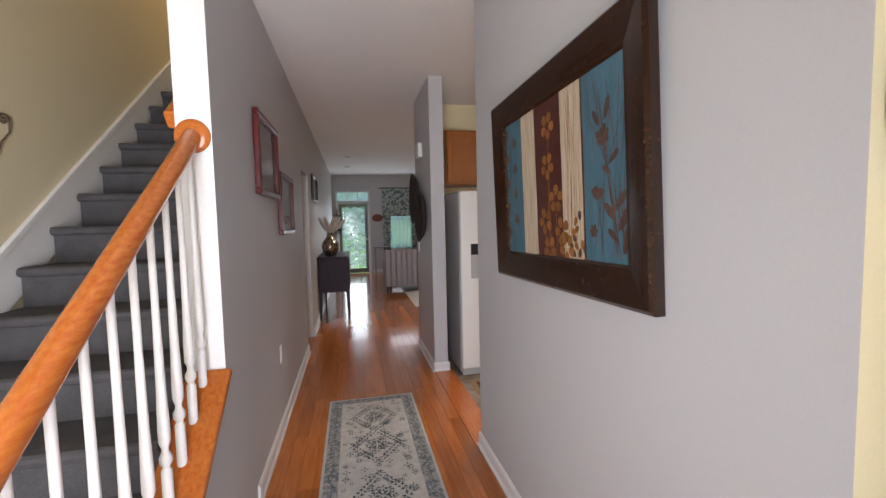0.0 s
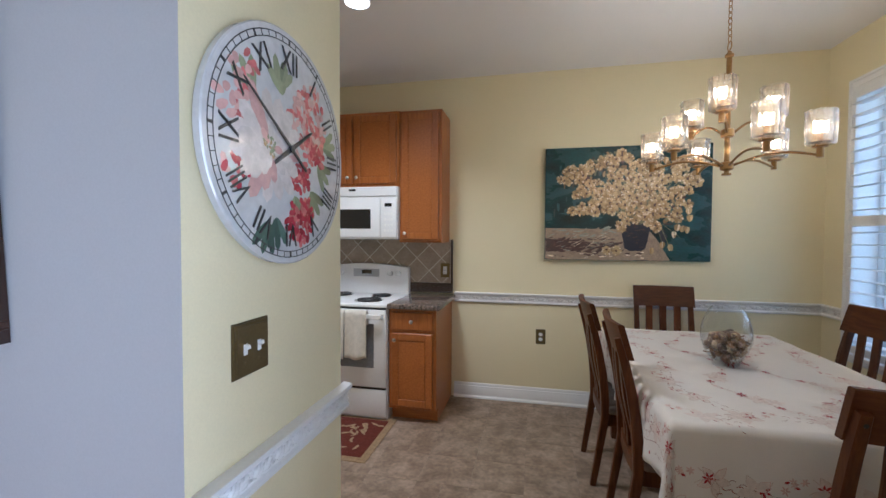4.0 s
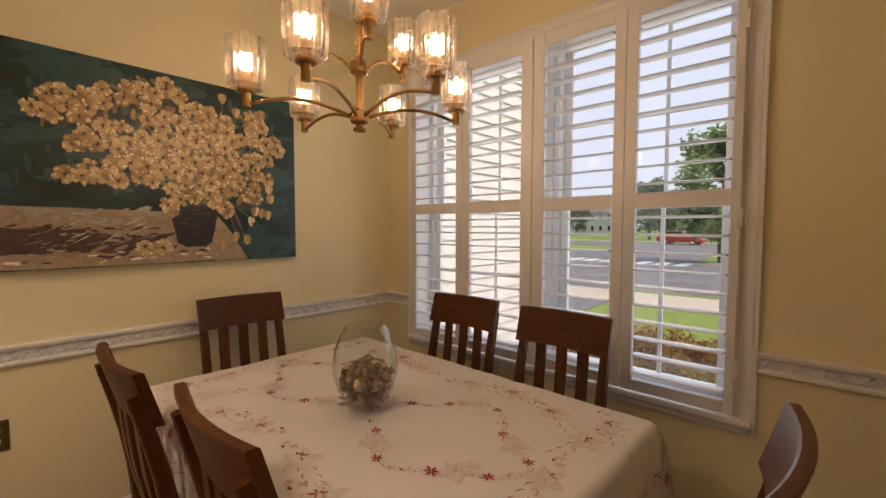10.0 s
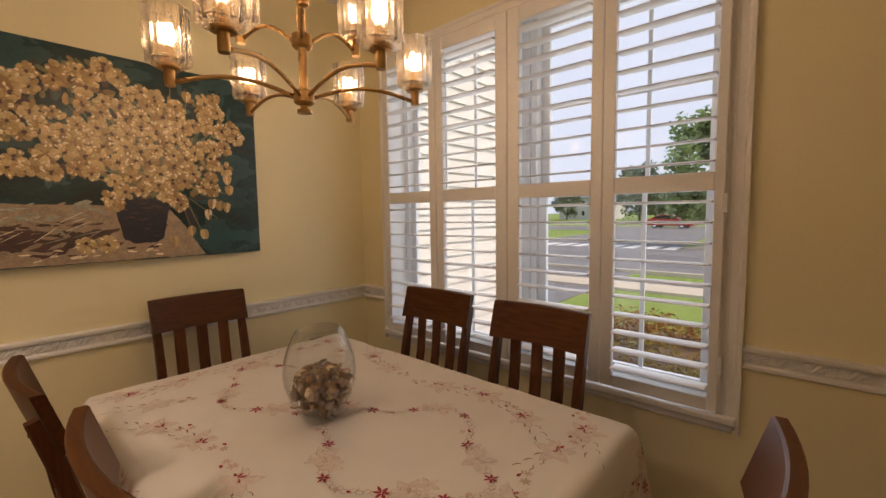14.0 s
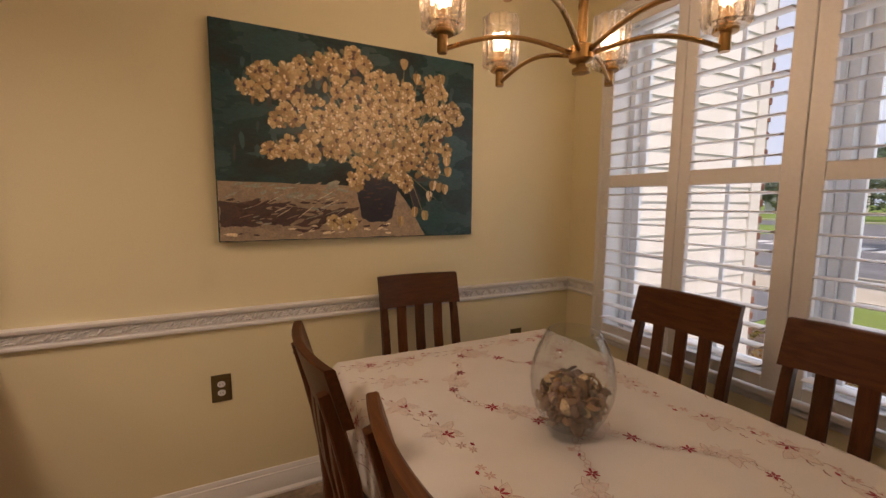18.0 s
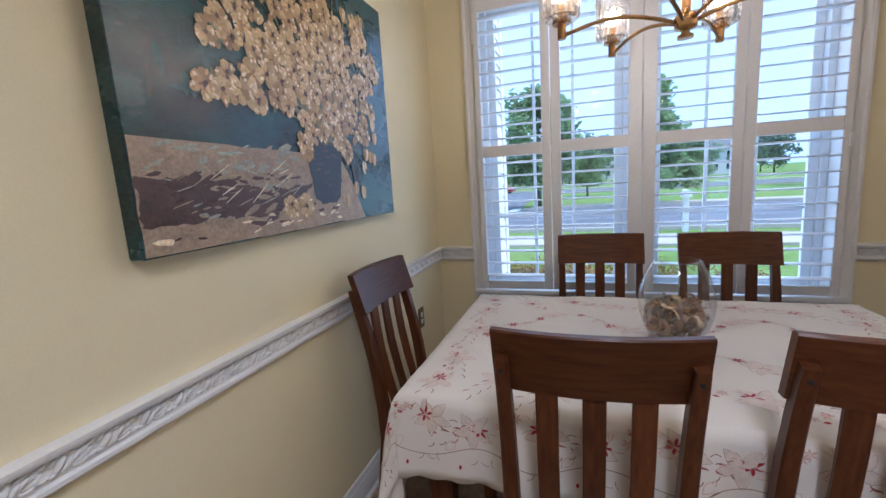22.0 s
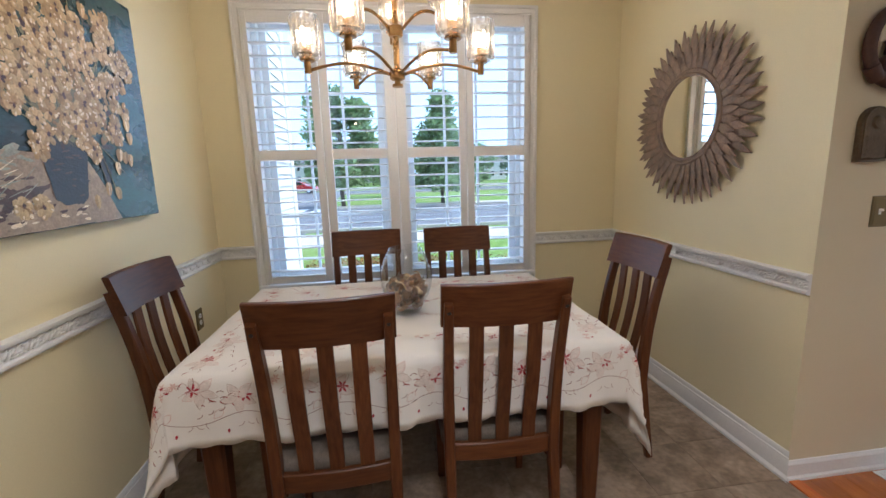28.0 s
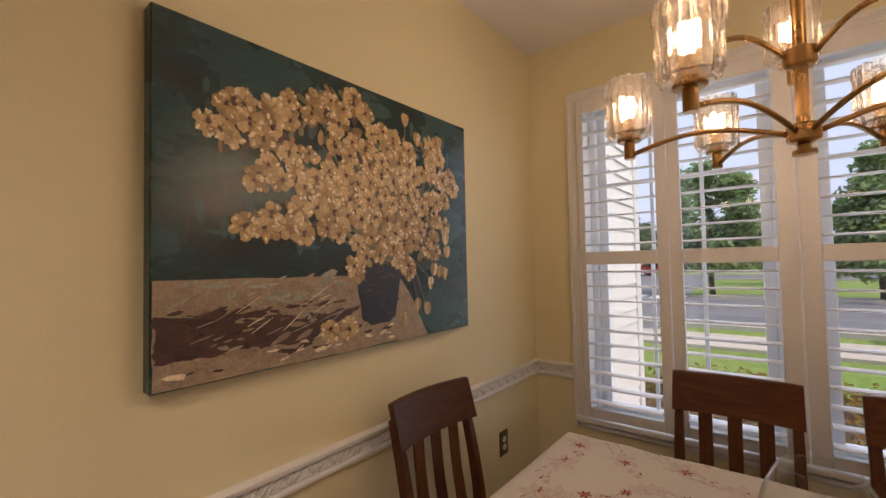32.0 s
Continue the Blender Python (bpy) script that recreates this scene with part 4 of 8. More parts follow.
garland(-0.33, 0.0, 0.27, 0.21), garland(0.33, 0.0, 0.27, 0.21)
bloom(0.0, 0.03), bloom(0.01, -0.05, 0.022)
for su in (-1, 1):
    for k in range(4):
        spray(su * (0.13 + 0.19 * k), 0.375 + 0.05 * (k % 2), (0.2 if su > 0 else 2.9) + 0.4 * k)
        spray(su * (0.13 + 0.19 * k), -0.375 - 0.05 * (k % 2), (-0.2 if su > 0 else 3.3) - 0.4 * k)
    for v in (-0.27, -0.02, 0.25):
        spray(su * 0.69, v, 1.57 + v)
# the hanging border: a wavy stem, paired flowers above it, trailing leaves below
for side in range(4):
    long = hx if side % 2 == 0 else hy
    edge = hy if side % 2 == 0 else hx
    sgn = 1 if side < 2 else -1

    low = (DROP_Y if side % 2 == 0 else DROP_X) - 0.315

    def at(s, d, side=side, edge=edge, sgn=sgn, low=low):
        d += low
        return (s, sgn * (edge + d)) if side % 2 == 0 else (sgn * (edge + d), s)

    span = long + 0.16
    m = 90
    stitched(olive, [at(-span + 2 * span * i / m, 0.225 + 0.018 * math.sin(i * 0.42)) for i in range(m + 1)], 0.002)
    count = int(span * 2 / 0.155)
    for i in range(count):
        s = -span + 0.09 + i * 2 * (span - 0.09) / (count - 1)
        turn = 1.57 if side % 2 else 0.0
        spray(*at(s, 0.12 + 0.03 * (i % 2)), turn + (0.3 if i % 2 else 2.8), 0.95)
        for k in range(3):
            p = at(s + 0.03 * (k - 1), 0.235 + 0.012 * k)
            curl(olive, p[0], p[1], turn + 1.2 + k, 0.03, 1.8)
        leaf_outline(pink, *at(s + 0.07, 0.19), turn + 0.8, 0.045, 0.014)
        petal(red, *at(s + 0.06, 0.262), turn + 1.4, 0.016, 0.008)
for nm, b, mt in (("red_embroidery", red, RED_THREAD), ("pink_embroidery", pink, PINK_THREAD), ("beige_embroidery", beige, BEIGE_THREAD), ("brown_embroidery", olive, OLIVE_THREAD), ("blush_embroidery", blush, BLUSH_THREAD)):
    part(nm, b, mt, cloth, kind="stuff")

VX, VY = 2.768, -0.956
vase = thing("glass_vase", "clear glass bowl vase standing on the tablecloth", "vase", pose(VX, VY, TZ + 0.004))
outer = [(0, 0), (0.050, 0.0), (0.056, 0.004), (0.058, 0.014), (0.072, 0.04), (0.098, 0.09), (0.112, 0.14), (0.116, 0.18), (0.111, 0.23), (0.097, 0.28), (0.078, 0.322), (0.070, 0.336)]
outer = [(r, z * 0.905) for r, z in outer]
inner = [(r - 0.0035, z + 0.002) for r, z in outer[4:]][::-1]
part("bowl", lathe(outer[3:] + [(0.0685, 0.305)] + inner + [(0.05, 0.031), (0, 0.0275)], 48), CLEAR, vase, smooth="all").visible_shadow = False
part("base", lathe(outer[:3] + [(0.0578, 0.0125), (0.054, 0.020), (0.03, 0.0255), (0, 0.0265)], 48), glass("thick_glass", (0.95, 0.97, 0.97), 0.01), vase, "thick clear glass base", smooth="all")
pot = bmesh.new()


def bowl_radius(z):
    """Inside radius of the glass at a height."""
    for (r0, z0), (r1, z1) in zip(outer[3:], outer[4:]):
        if z <= z1:
            return r0 + (r1 - r0) * max(0.0, z - z0) / (z1 - z0) - 0.004
    return outer[-1][0]


rng = random.Random(11)
for i in range(360):
    z = 0.047 + 0.112 * rng.random() ** 0.8
    rmax = min(bowl_radius(z - 0.010) - 0.011, 0.102 - max(0.0, z - 0.115) * 1.2)
    r, a = rmax * math.sqrt(rng.random()), rng.random() * 6.28
    kind, before = rng.random(), len(pot.verts)
    m = pose(r * math.cos(a), r * math.sin(a), z, rng.uniform(0, 360), rng.uniform(0, 360), rng.uniform(0, 360))
    col = rng.choice((0, 0, 1, 2, 3))
    if kind < 0.62:
        got = bmesh.ops.create_icosphere(pot, subdivisions=2, radius=rng.uniform(0.011, 0.021))["verts"]
        for v in got:
            v.co *= 1 + 0.35 * noise.noise(v.co * 120 + Vector((i, 0, 0)))
        faces = {f for v in got for f in v.link_faces}
        bmesh.ops.transform(pot, matrix=m @ Matrix.Diagonal((1, 0.8, 0.7, 1)), verts=got)
    elif kind < 0.93:
        k0 = len(pot.faces)
        pts = [(0.020 * math.cos(t * 0.6), 0.020 * math.sin(t * 0.6), 0.003 * t) for t in range(6)]
        sweep([m @ Vector(p) for p in pts], (0.018, 0.002), pot, up=m.to_3x3() @ Vector((0, 0, 1)), taper=(0.3, 0.9, 1, 1, 0.8, 0.2))
        pot.faces.ensure_lookup_table()
        faces = set(pot.faces[k0:])
    else:
        k0 = len(pot.faces)
        sweep([m @ Vector((0.03 * math.cos(t), 0.03 * math.sin(t), 0.004 * t)) for t in (0, 0.5, 1, 1.5, 2, 2.5)], 0.003, pot, seg=5)
        pot.faces.ensure_lookup_table()
        faces = set(pot.faces[k0:])
    for f in faces:
        f.material_index = col
POT = [surface("dried_" + nme, c, 0.85, var=0.3, scale=60, fine=200, bump=0.4, per_island=0.35) for nme, c in
       (("brown_petal", (0.34, 0.20, 0.11)), ("tan_shaving", (0.62, 0.47, 0.29)), ("mauve_petal", (0.36, 0.25, 0.20)), ("grey_pod", (0.27, 0.22, 0.17)))]
solo("potpourri", pot, POT, "dried brown and tan potpourri in the glass vase", "potpourri", 40, "stuff", m=pose(VX, VY, TZ + 0.004))

# ---- chairs: back along +y, the sitter looks to -y ----
CW = 0.415  # width of the back


def back_y(z):
    """How far back the curved back stands at a height."""
    return 0.0 if z < 0.40 else 0.112 * ((z - 0.40) / 0.65) ** 1.25 - 0.018 * math.sin((z - 0.40) / 0.65 * math.pi)


def make_chair(m):
    ch = thing("dining_chair", "dark-stained slat-back dining chair with a taupe fabric seat", "chair", m, group="chairs round the table")
    zs = [0.0, 0.2, 0.40, 0.52, 0.64, 0.76, 0.86, 0.94, 0.985]
    for s in (-1, 1):
        pts = [(s * (CW / 2 - 0.018), 0.06 * (1 - z / 0.4) if z < 0.4 else back_y(z), z) for z in zs]
        part("back_post", sweep(pts, (0.034, 0.040), up=(0, 1, 0), taper=[0.8, 0.95, 1.1, 1.1, 1.05, 1.0, 0.95, 0.9, 0.8]), CHAIR, ch, smooth=30)
        part("front_leg", sweep([(s * 0.185, -0.40, z) for z in (0.405, 0.2, 0.0)], (0.042, 0.042), up=(0, 1, 0), taper=(1, 0.9, 0.75)), CHAIR, ch, smooth=30)
        part("side_rail", boxed(s * 0.178 - 0.011, s * 0.178 + 0.011, -0.385, -0.012, 0.345, 0.415, 0.003), CHAIR, ch)
        part("bolt", lathe([(0, 0), (0.007, 0), (0.006, 0.003), (0, 0.004)], 10, m=pose(s * (CW / 2 - 0.018), back_y(0.955) + 0.016, 0.955, -90)), BLACK, ch, smooth=True)
    part("front_rail", boxed(-0.165, 0.165, -0.412, -0.388, 0.345, 0.415, 0.003), CHAIR_X, ch)

    def curved(z0, z1, half, bow, thick, mat_, name, dy=0.0, steps=10):
        bm = bmesh.new()
        rows = []
        for i in range(steps + 1):
            x = -half + 2 * half * i / steps
            b = bow * (1 - (x / half) ** 2)
            ring = [(x, back_y(z) + b + dy + t, z) for z, t in ((z0, -thick / 2), (z0, thick / 2), (z1 - 0.004, thick / 2), (z1, thick / 2 - 0.004), (z1, -thick / 2 + 0.004),
                                                                (z1 - 0.004, -thick / 2))]
            rows.append([bm.verts.new(p) for p in ring])
        for a, b in zip(rows, rows[1:]):
            for k in range(6):
                bm.faces.new((a[k], a[(k + 1) % 6], b[(k + 1) % 6], b[k]))
        bm.faces.new(rows[0]), bm.faces.new(rows[-1][::-1])
        return part(name, bm, mat_, ch, smooth=35)

    curved(0.895, 1.045, CW / 2 + 0.004, 0.028, 0.026, CHAIR_X, "top_rail", -0.026)
    curved(0.375, 0.440, CW / 2 - 0.034, 0.012, 0.024, CHAIR_X, "lower_back_rail", -0.004)
    for x in (-0.098, 0.0, 0.098):
        pts = [(x, back_y(z) - 0.014 + 0.015 * (1 - (x / 0.2) ** 2) + 0.022 * math.sin(max(0, z - 0.5) / 0.4 * math.pi), z) for z in (0.42, 0.52, 0.62, 0.72, 0.80, 0.86, 0.91)]
        part("slat", sweep(pts, (0.048, 0.013), up=(0, 1, 0)), CHAIR, ch, smooth=30)
    seat = boxed(-0.215, 0.215, -0.43, -0.012, 0.418, 0.475, 0.02, 3)
    for v in seat.verts:
        if v.co.z > 0.45:
            v.co.z += 0.012 * max(0, 1 - (v.co.x / 0.215) ** 2) * max(0, 1 - ((v.co.y + 0.22) / 0.21) ** 2)
    part("seat", seat, SEAT, ch, "taupe fabric seat cushion", smooth=True)
    return ch


first = make_chair(pose(3.040, -0.384, 0, 0, 0, 1.5))  # north side, nearer the painting
copy_thing(first, pose(2.471, -0.439, 0, 0, 0, -1.0))  # north side
copy_thing(first, pose(3.776, -0.955, 0, 0, 0, -91.5))  # east end
copy_thing(first, pose(2.975, -1.680, 0, 0, 0, 181))  # south side
copy_thing(first, pose(2.405, -1.662, 0, 0, 0, 180))  # south side
copy_thing(first, pose(1.700, -0.985, 0, 0, 0, 90))  # west end

# ---- chandelier ----
CX, CY = 2.766, -0.938
ch = thing("chandelier", "antique brass nine-light chandelier with scalloped glass shades, lit", "chandelier", pose(CX, CY, 0))
part("canopy", lathe([(0, H - 0.002), (0.065, H - 0.002), (0.064, H - 0.012), (0.05, H - 0.025), (0.02, H - 0.03), (0.008, H - 0.045), (0, H - 0.045)], 24), BRASS, ch, smooth=True)
link_bm = bmesh.new()
ring = [(0.0095 * math.cos(t), 0, 0.019 * math.sin(t)) for t in [2 * math.pi * i / 14 for i in range(14)]]
sweep(ring + ring[:2], 0.0022, link_bm, up=(0, 1, 0), seg=6)
LINK = finish("chain_link", link_bm, BRASS, "all")
nl = 12
for i in range(nl):
    lk = part("chain_link", LINK, None, ch)
    lk.matrix_local = pose(0, 0, 2.425 + (H - 0.055 - 2.425) * i / (nl - 1), 0, 0, 90 * (i % 2) + 20)
ring_bm = sweep([(0.022 * math.cos(t), 0, 2.388 + 0.022 * math.sin(t)) for t in [2 * math.pi * i / 18 for i in range(20)]], 0.003, up=(0, 1, 0), seg=6)
part("loop", ring_bm, BRASS, ch, smooth="all")
part("stem", lathe([(0, 2.362), (0.008, 2.362), (0.014, 2.35), (0.02, 2.345), (0.02, 2.335), (0.0125, 2.33), (0.0125, 1.80), (0, 1.80)], 20), BRASS, ch, smooth=40)
for k in range(8):
    a = 2 * math.pi * k / 8
    part("reeding", sweep([(0.0125 * math.cos(a), 0.0125 * math.sin(a), 1.80), (0.0125 * math.cos(a), 0.0125 * math.sin(a), 1.94)], 0.005, seg=6), BRASS, ch)
part("upper_hub", lathe([(0, 1.972), (0.024, 1.972), (0.030, 1.968), (0.030, 1.935), (0.024, 1.930), (0, 1.930)], 24), BRASS, ch, smooth=40)
part("lower_hub", lathe([(0, 1.805), (0.026, 1.805), (0.031, 1.80), (0.031, 1.770), (0.026, 1.765), (0.012, 1.760), (0.012, 1.750), (0.022, 1.748), (0.022, 1.738), (0, 1.734)], 24),
     BRASS, ch, smooth=40)


def shade_mesh():
    """Thick pressed glass: a straight barrel of staggered, uneven facets with a scalloped rim, open at the top."""
    bm = bmesh.new()
    ribs, per = 18, 4
    seg = ribs * per
    r2 = random.Random(8)
    push = [[r2.uniform(-0.0030, 0.0024) for _ in range(14)] for _ in range(ribs)]
    shift = [r2.uniform(0, 0.03) for _ in range(ribs)]
    rows = [(0.0, 0.0, 0), (0.030, 0.0, 0), (0.045, 0.001, 0.3), (0.0515, 0.006, 0.8)] + [(0.0535 + 0.0001 * q, 0.012 + 0.0070 * q, 1) for q in range(21)]
    rows += [(0.0515, 0.155, 0.6), (0.0490, 0.152, 0.3), (0.0485, 0.100, 0), (0.0480, 0.045, 0), (0.045, 0.014, 0), (0.03, 0.009, 0), (0.0, 0.009, 0)]
    rings = []
    for r, z, amp in rows:
        if r == 0:
            rings.append([bm.verts.new((0, 0, z))])
            continue
        ring = []
        for i in range(seg):
            k, f = i // per, (i % per) / per
            t = 2 * math.pi * (i + (0.5 * math.sin(k * 2.3) if i % per else 0)) / seg
            rib = (-1.0, 0.55, 1.0, 0.55)[i % per]
            block = push[k][int((z + shift[k]) / 0.021)] if i % per else 0
            rr = r + amp * (0.0034 * rib + block)
            zz = z + (0.0030 * rib + 0.6 * push[k][0] if z > 0.15 and r > 0.05 else 0)
            ring.append(bm.verts.new((rr * math.cos(t), rr * math.sin(t), zz)))
        rings.append(ring)
    for a, b in zip(rings, rings[1:]):
        for i in range(seg):
            j = (i + 1) % seg
            q = list(dict.fromkeys([a[i % len(a)], a[j % len(a)], b[j % len(b)], b[i % len(b)]]))
            bm.faces.new(q)
    return finish("shade", bm, SHADE_GLASS, 12)


SHADE = shade_mesh()
CUP = finish("candle_cup", lathe([(0, -0.054), (0.0125, -0.054), (0.0135, -0.052), (0.0135, -0.010), (0.028, -0.009), (0.030, -0.006), (0.029, -0.0015), (0, -0.0015)], 18), BRASS, 40)
SOCKET = finish("socket", lathe([(0, 0.009), (0.017, 0.009), (0.017, 0.052), (0.012, 0.058), (0, 0.058)], 16), BRASS, 40)
BULBM = finish("bulb", lathe([(0, 0.058), (0.012, 0.058), (0.017, 0.066), (0.022, 0.076), (0.023, 0.087), (0.019, 0.100), (0.010, 0.109), (0, 0.111)], 10), BULB, "all")


def light_arm(ang, r, hub_z, cup_z, rise, name):
    c, s = math.cos(ang), math.sin(ang)
    pts = []
    for i in range(13):
        k = i / 12
        rr = 0.028 + (r - 0.028) * k
        z = hub_z + (cup_z - 0.045 - hub_z) * k + rise * math.sin(math.pi * k)
        pts.append((rr * c, rr * s, z))
    arm = part(name, sweep(pts, 0.0062, seg=10), BRASS, ch, smooth="all")
    for nme, me in (("candle_cup", CUP), ("socket", SOCKET), ("bulb", BULBM), ("shade", SHADE)):
        p = part(nme, me, None, arm, {"shade": "scalloped clear glass shade", "bulb": "lit bulb"}.get(nme, ""))
        p.matrix_local = pose(r * c, r * s, cup_z)
        if nme == "shade":
            p.visible_shadow = False


for k in range(6):
    light_arm(radians(60 * k + 1.5), 0.352, 1.787, 1.842, 0.035, "lower_arm")
for k in range(3):
    light_arm(radians(30 + 120 * k + 1.5), 0.205, 1.952, 2.016, 0.045, "upper_arm")

# recessed ceiling lights: the first is real, the rest are added out of view
for cx, cy, watts in CANS_AND_FILLS:
    can = thing("recessed_light", "white recessed ceiling light, lit; those after the first are added", "ceiling light", pose(cx, cy, H), group="recessed lights")
    part("trim_ring", lathe([(0.072, 0.0), (0.095, -0.001), (0.097, -0.006), (0.09, -0.008), (0.072, -0.006)], 32, closed=True), TRIM, can, smooth=True)
    part("lens", lathe([(0, -0.003), (0.072, -0.003), (0.072, -0.001), (0, -0.001)], 32), CAN_GLOW, can, "glowing lens")

# ---- kitchen ----


def cabinet_door(parent, w, h, m, knob=None, mat_=None, flat=False):
    """A frame-and-panel oak door, hung in front of its opening; local x across, y up, z out."""
    bm = boxed(-w / 2, w / 2, 0, h, 0, 0.018, 0.003)
    d = part("drawer_front" if flat else "door", bm, OAK_Y if flat else OAK, parent)
    d.matrix_local = m
    f = 0.055
    if not flat:
        for bx in ((-w / 2, -w / 2 + f, 0, h), (w / 2 - f, w / 2, 0, h)):
            part("door_stile", boxed(bx[0] + 0.002, bx[1] - 0.001, bx[2] + 0.002, bx[3] - 0.002, 0.017, 0.024, 0.003), OAK, d)
        for bx in ((0.002, f), (h - f, h - 0.002)):
            part("door_rail", boxed(-w / 2 + f, w / 2 - f, bx[0], bx[1], 0.017, 0.0235, 0.003), OAK_Y, d)
        part("door_panel", boxed(-w / 2 + f + 0.006, w / 2 - f - 0.006, f + 0.006, h - f - 0.006, 0.016, 0.0205, 0.002), OAK, d)
    if knob:
        part("knob", lathe([(0, 0), (0.006, 0), (0.006, 0.012), (0.014, 0.02), (0.015, 0.026), (0.010, 0.031), (0, 0.032)], 14, m=pose(knob[0], knob[1], 0.022)), NICKEL, d, smooth=True)
    return d


def upper_cabinet(y0, y1, z0, z1, doors, knob_side, label="honey oak wall cabinet with a frame-and-panel door"):
    cab = thing("wall_cabinet", label, "cabinet", pose(XE, (y0 + y1) / 2, z0), group="kitchen wall cabinets")
    w, h, d = y1 - y0, z1 - z0, 0.30
    part("body", boxed(-d, -0.002, -w / 2 + 0.001, w / 2 - 0.001, 0, h, 0.002), OAK, cab)
    part("face_frame", boxed(-d - 0.018, -d, -w / 2 + 0.001, w / 2 - 0.001, 0, h, 0.002), OAK, cab)
    n = len(doors)
    for i in range(n):
        dw = (w - 0.05 - 0.02 * (n - 1)) / n
        yc = w / 2 - 0.025 - dw / 2 - i * (dw + 0.02)
        cabinet_door(cab, dw, h - 0.05, on_west_face(-d - 0.018, yc, 0.025), (knob_side[i] * (dw / 2 - 0.03), 0.05))
    return cab


upper_cabinet(0.748, 1.106, 1.368, 2.445, [1], [-1])
upper_cabinet(1.108, 1.920, 1.832, 2.45, [1, 1], [1, -1], "honey oak double-door cabinet over the microwave")
upper_cabinet(1.922, 2.50, 1.375, 2.45, [1], [1])
upper_cabinet(2.502, 3.40, 1.375, 2.45, [1, 1], [1, -1])
upper_cabinet(3.402, 4.30, 1.375, 2.45, [1, 1], [1, -1])


def base_cabinet(y0, y1, ndoors, label="honey oak base cabinet with a drawer and panelled door"):
    cab = thing("base_cabinet", label, "cabinet", pose(XE, (y0 + y1) / 2, 0), group="kitchen base cabinets")
    w, d = y1 - y0, 0.585
    part("body", boxed(-d, -0.004, -w / 2 + 0.001, w / 2 - 0.001, 0.10, 0.866, 0.002), OAK, cab)
    part("toe_kick", boxed(-d + 0.05, -0.004, -w / 2 + 0.003, w / 2 - 0.003, 0.0, 0.10), OAK_Y, cab)
    part("face_frame", boxed(-d - 0.018, -d, -w / 2 + 0.001, w / 2 - 0.001, 0.10, 0.866, 0.002), OAK, cab)
    for i in range(ndoors):
        dw = (w - 0.05 - 0.02 * (ndoors - 1)) / ndoors
        yc = w / 2 - 0.025 - dw / 2 - i * (dw + 0.02)
        cabinet_door(cab, dw, 0.13, on_west_face(-d - 0.018, yc, 0.713), (0, 0.065), flat=True)
        cabinet_door(cab, dw, 0.56, on_west_face(-d - 0.018, yc, 0.125), ((-1 if i % 2 == 0 else 1) * (dw / 2 - 0.03), 0.51))
    return cab


base_cabinet(0.722, 1.095, 1)
base_cabinet(1.916, 2.75, 2)
base_cabinet(2.752, 4.2, 3)


def worktop(y0, y1, lip):
    wt = thing("worktop", "polished mottled brown granite worktop", "worktop", pose(XE, y0, 0.868))
    part("bullnose_edge", boxed(-0.655, -0.6445, 0.002, y1 - y0 - 0.002, 0.003, 0.037, 0.005, 2), GRANITE, wt, smooth=True)
    part("slab", boxed(-0.645, -0.003, 0, y1 - y0, 0, 0.040, 0.008, 3), GRANITE, wt, smooth=True)
    if lip:
        part("upstand", boxed(-0.022, -0.003, 0.004, y1 - y0, 0.0395, 0.125, 0.003), GRANITE, wt)
    return wt


worktop(0.690, 1.098, 0), worktop(1.914, 4.82, 1)
# backsplash: diagonal ceramic tiles
bs = structure("backsplash", boxed(XE - 0.0095, XE - 0.001, 0.733, 4.6, 1.006, 1.39), SPLASH_GROUT, "beige diagonal ceramic tile backsplash", "backsplash")
BRONZE = surface("bronze_resin_trim", (0.085, 0.058, 0.045), 0.35, 0.3, var=0.25, scale=30, fine=90, bump=0.1, tint=(0.045, 0.030, 0.024))
part("edge_strip", boxed(XE - 0.016, XE - 0.001, 0.715, 0.733, 0.922, 1.392, 0.003), BRONZE, bs)
BEAD = finish("rope_bead", sweep([(-0.006, -0.006, 0), (0, 0, 0.001), (0.006, 0.006, 0)], 0.0035, seg=6, taper=(0.5, 1, 0.5)), BRONZE, "all")
for k in range(42):
    part("rope_bead", BEAD, None, bs).matrix_local = on_west_face(XE - 0.016, 0.724, 0.930 + 0.011 * k)
part("listello", extrude_profile([(0, 0.920), (0.022, 0.922), (0.024, 0.928), (0.018, 0.934), (0.016, 0.985), (0.022, 0.990), (0.022, 1.000), (0.012, 1.005), (0, 1.005)], (XE - 0.003, 1.100), (XE - 0.003, 0.715), (-1, 0)),
     BRONZE, bs, "carved bronze border strip", smooth=30)
scr = bmesh.new()
for x0, fl_, up_ in ((-0.024, 1, 1), (0.024, -1, -1)):
    sweep([(x0 + fl_ * 0.019 * math.exp(-0.17 * t) * math.cos(t), up_ * 0.019 * math.exp(-0.17 * t) * math.sin(t), 0.001) for t in [0.45 * i for i in range(20)]], 0.0032, scr, up=(0, 0, 1), seg=6)
    sweep([(x0 + fl_ * 0.019, 0, 0.001), (x0 + fl_ * 0.014, -up_ * 0.014, 0.001), (x0 - fl_ * 0.004, -up_ * 0.021, 0.001), (x0 - fl_ * 0.022, -up_ * 0.016, 0.001)], 0.0036, scr, up=(0, 0, 1), seg=6, taper=(1, 1.2, 1, 0.3))
SCROLL = finish("scroll", scr, BRONZE, "all")
for k in range(4):
    part("scroll", SCROLL, None, bs).matrix_local = on_west_face(XE - 0.0195, 0.768 + 0.088 * k, 0.960)


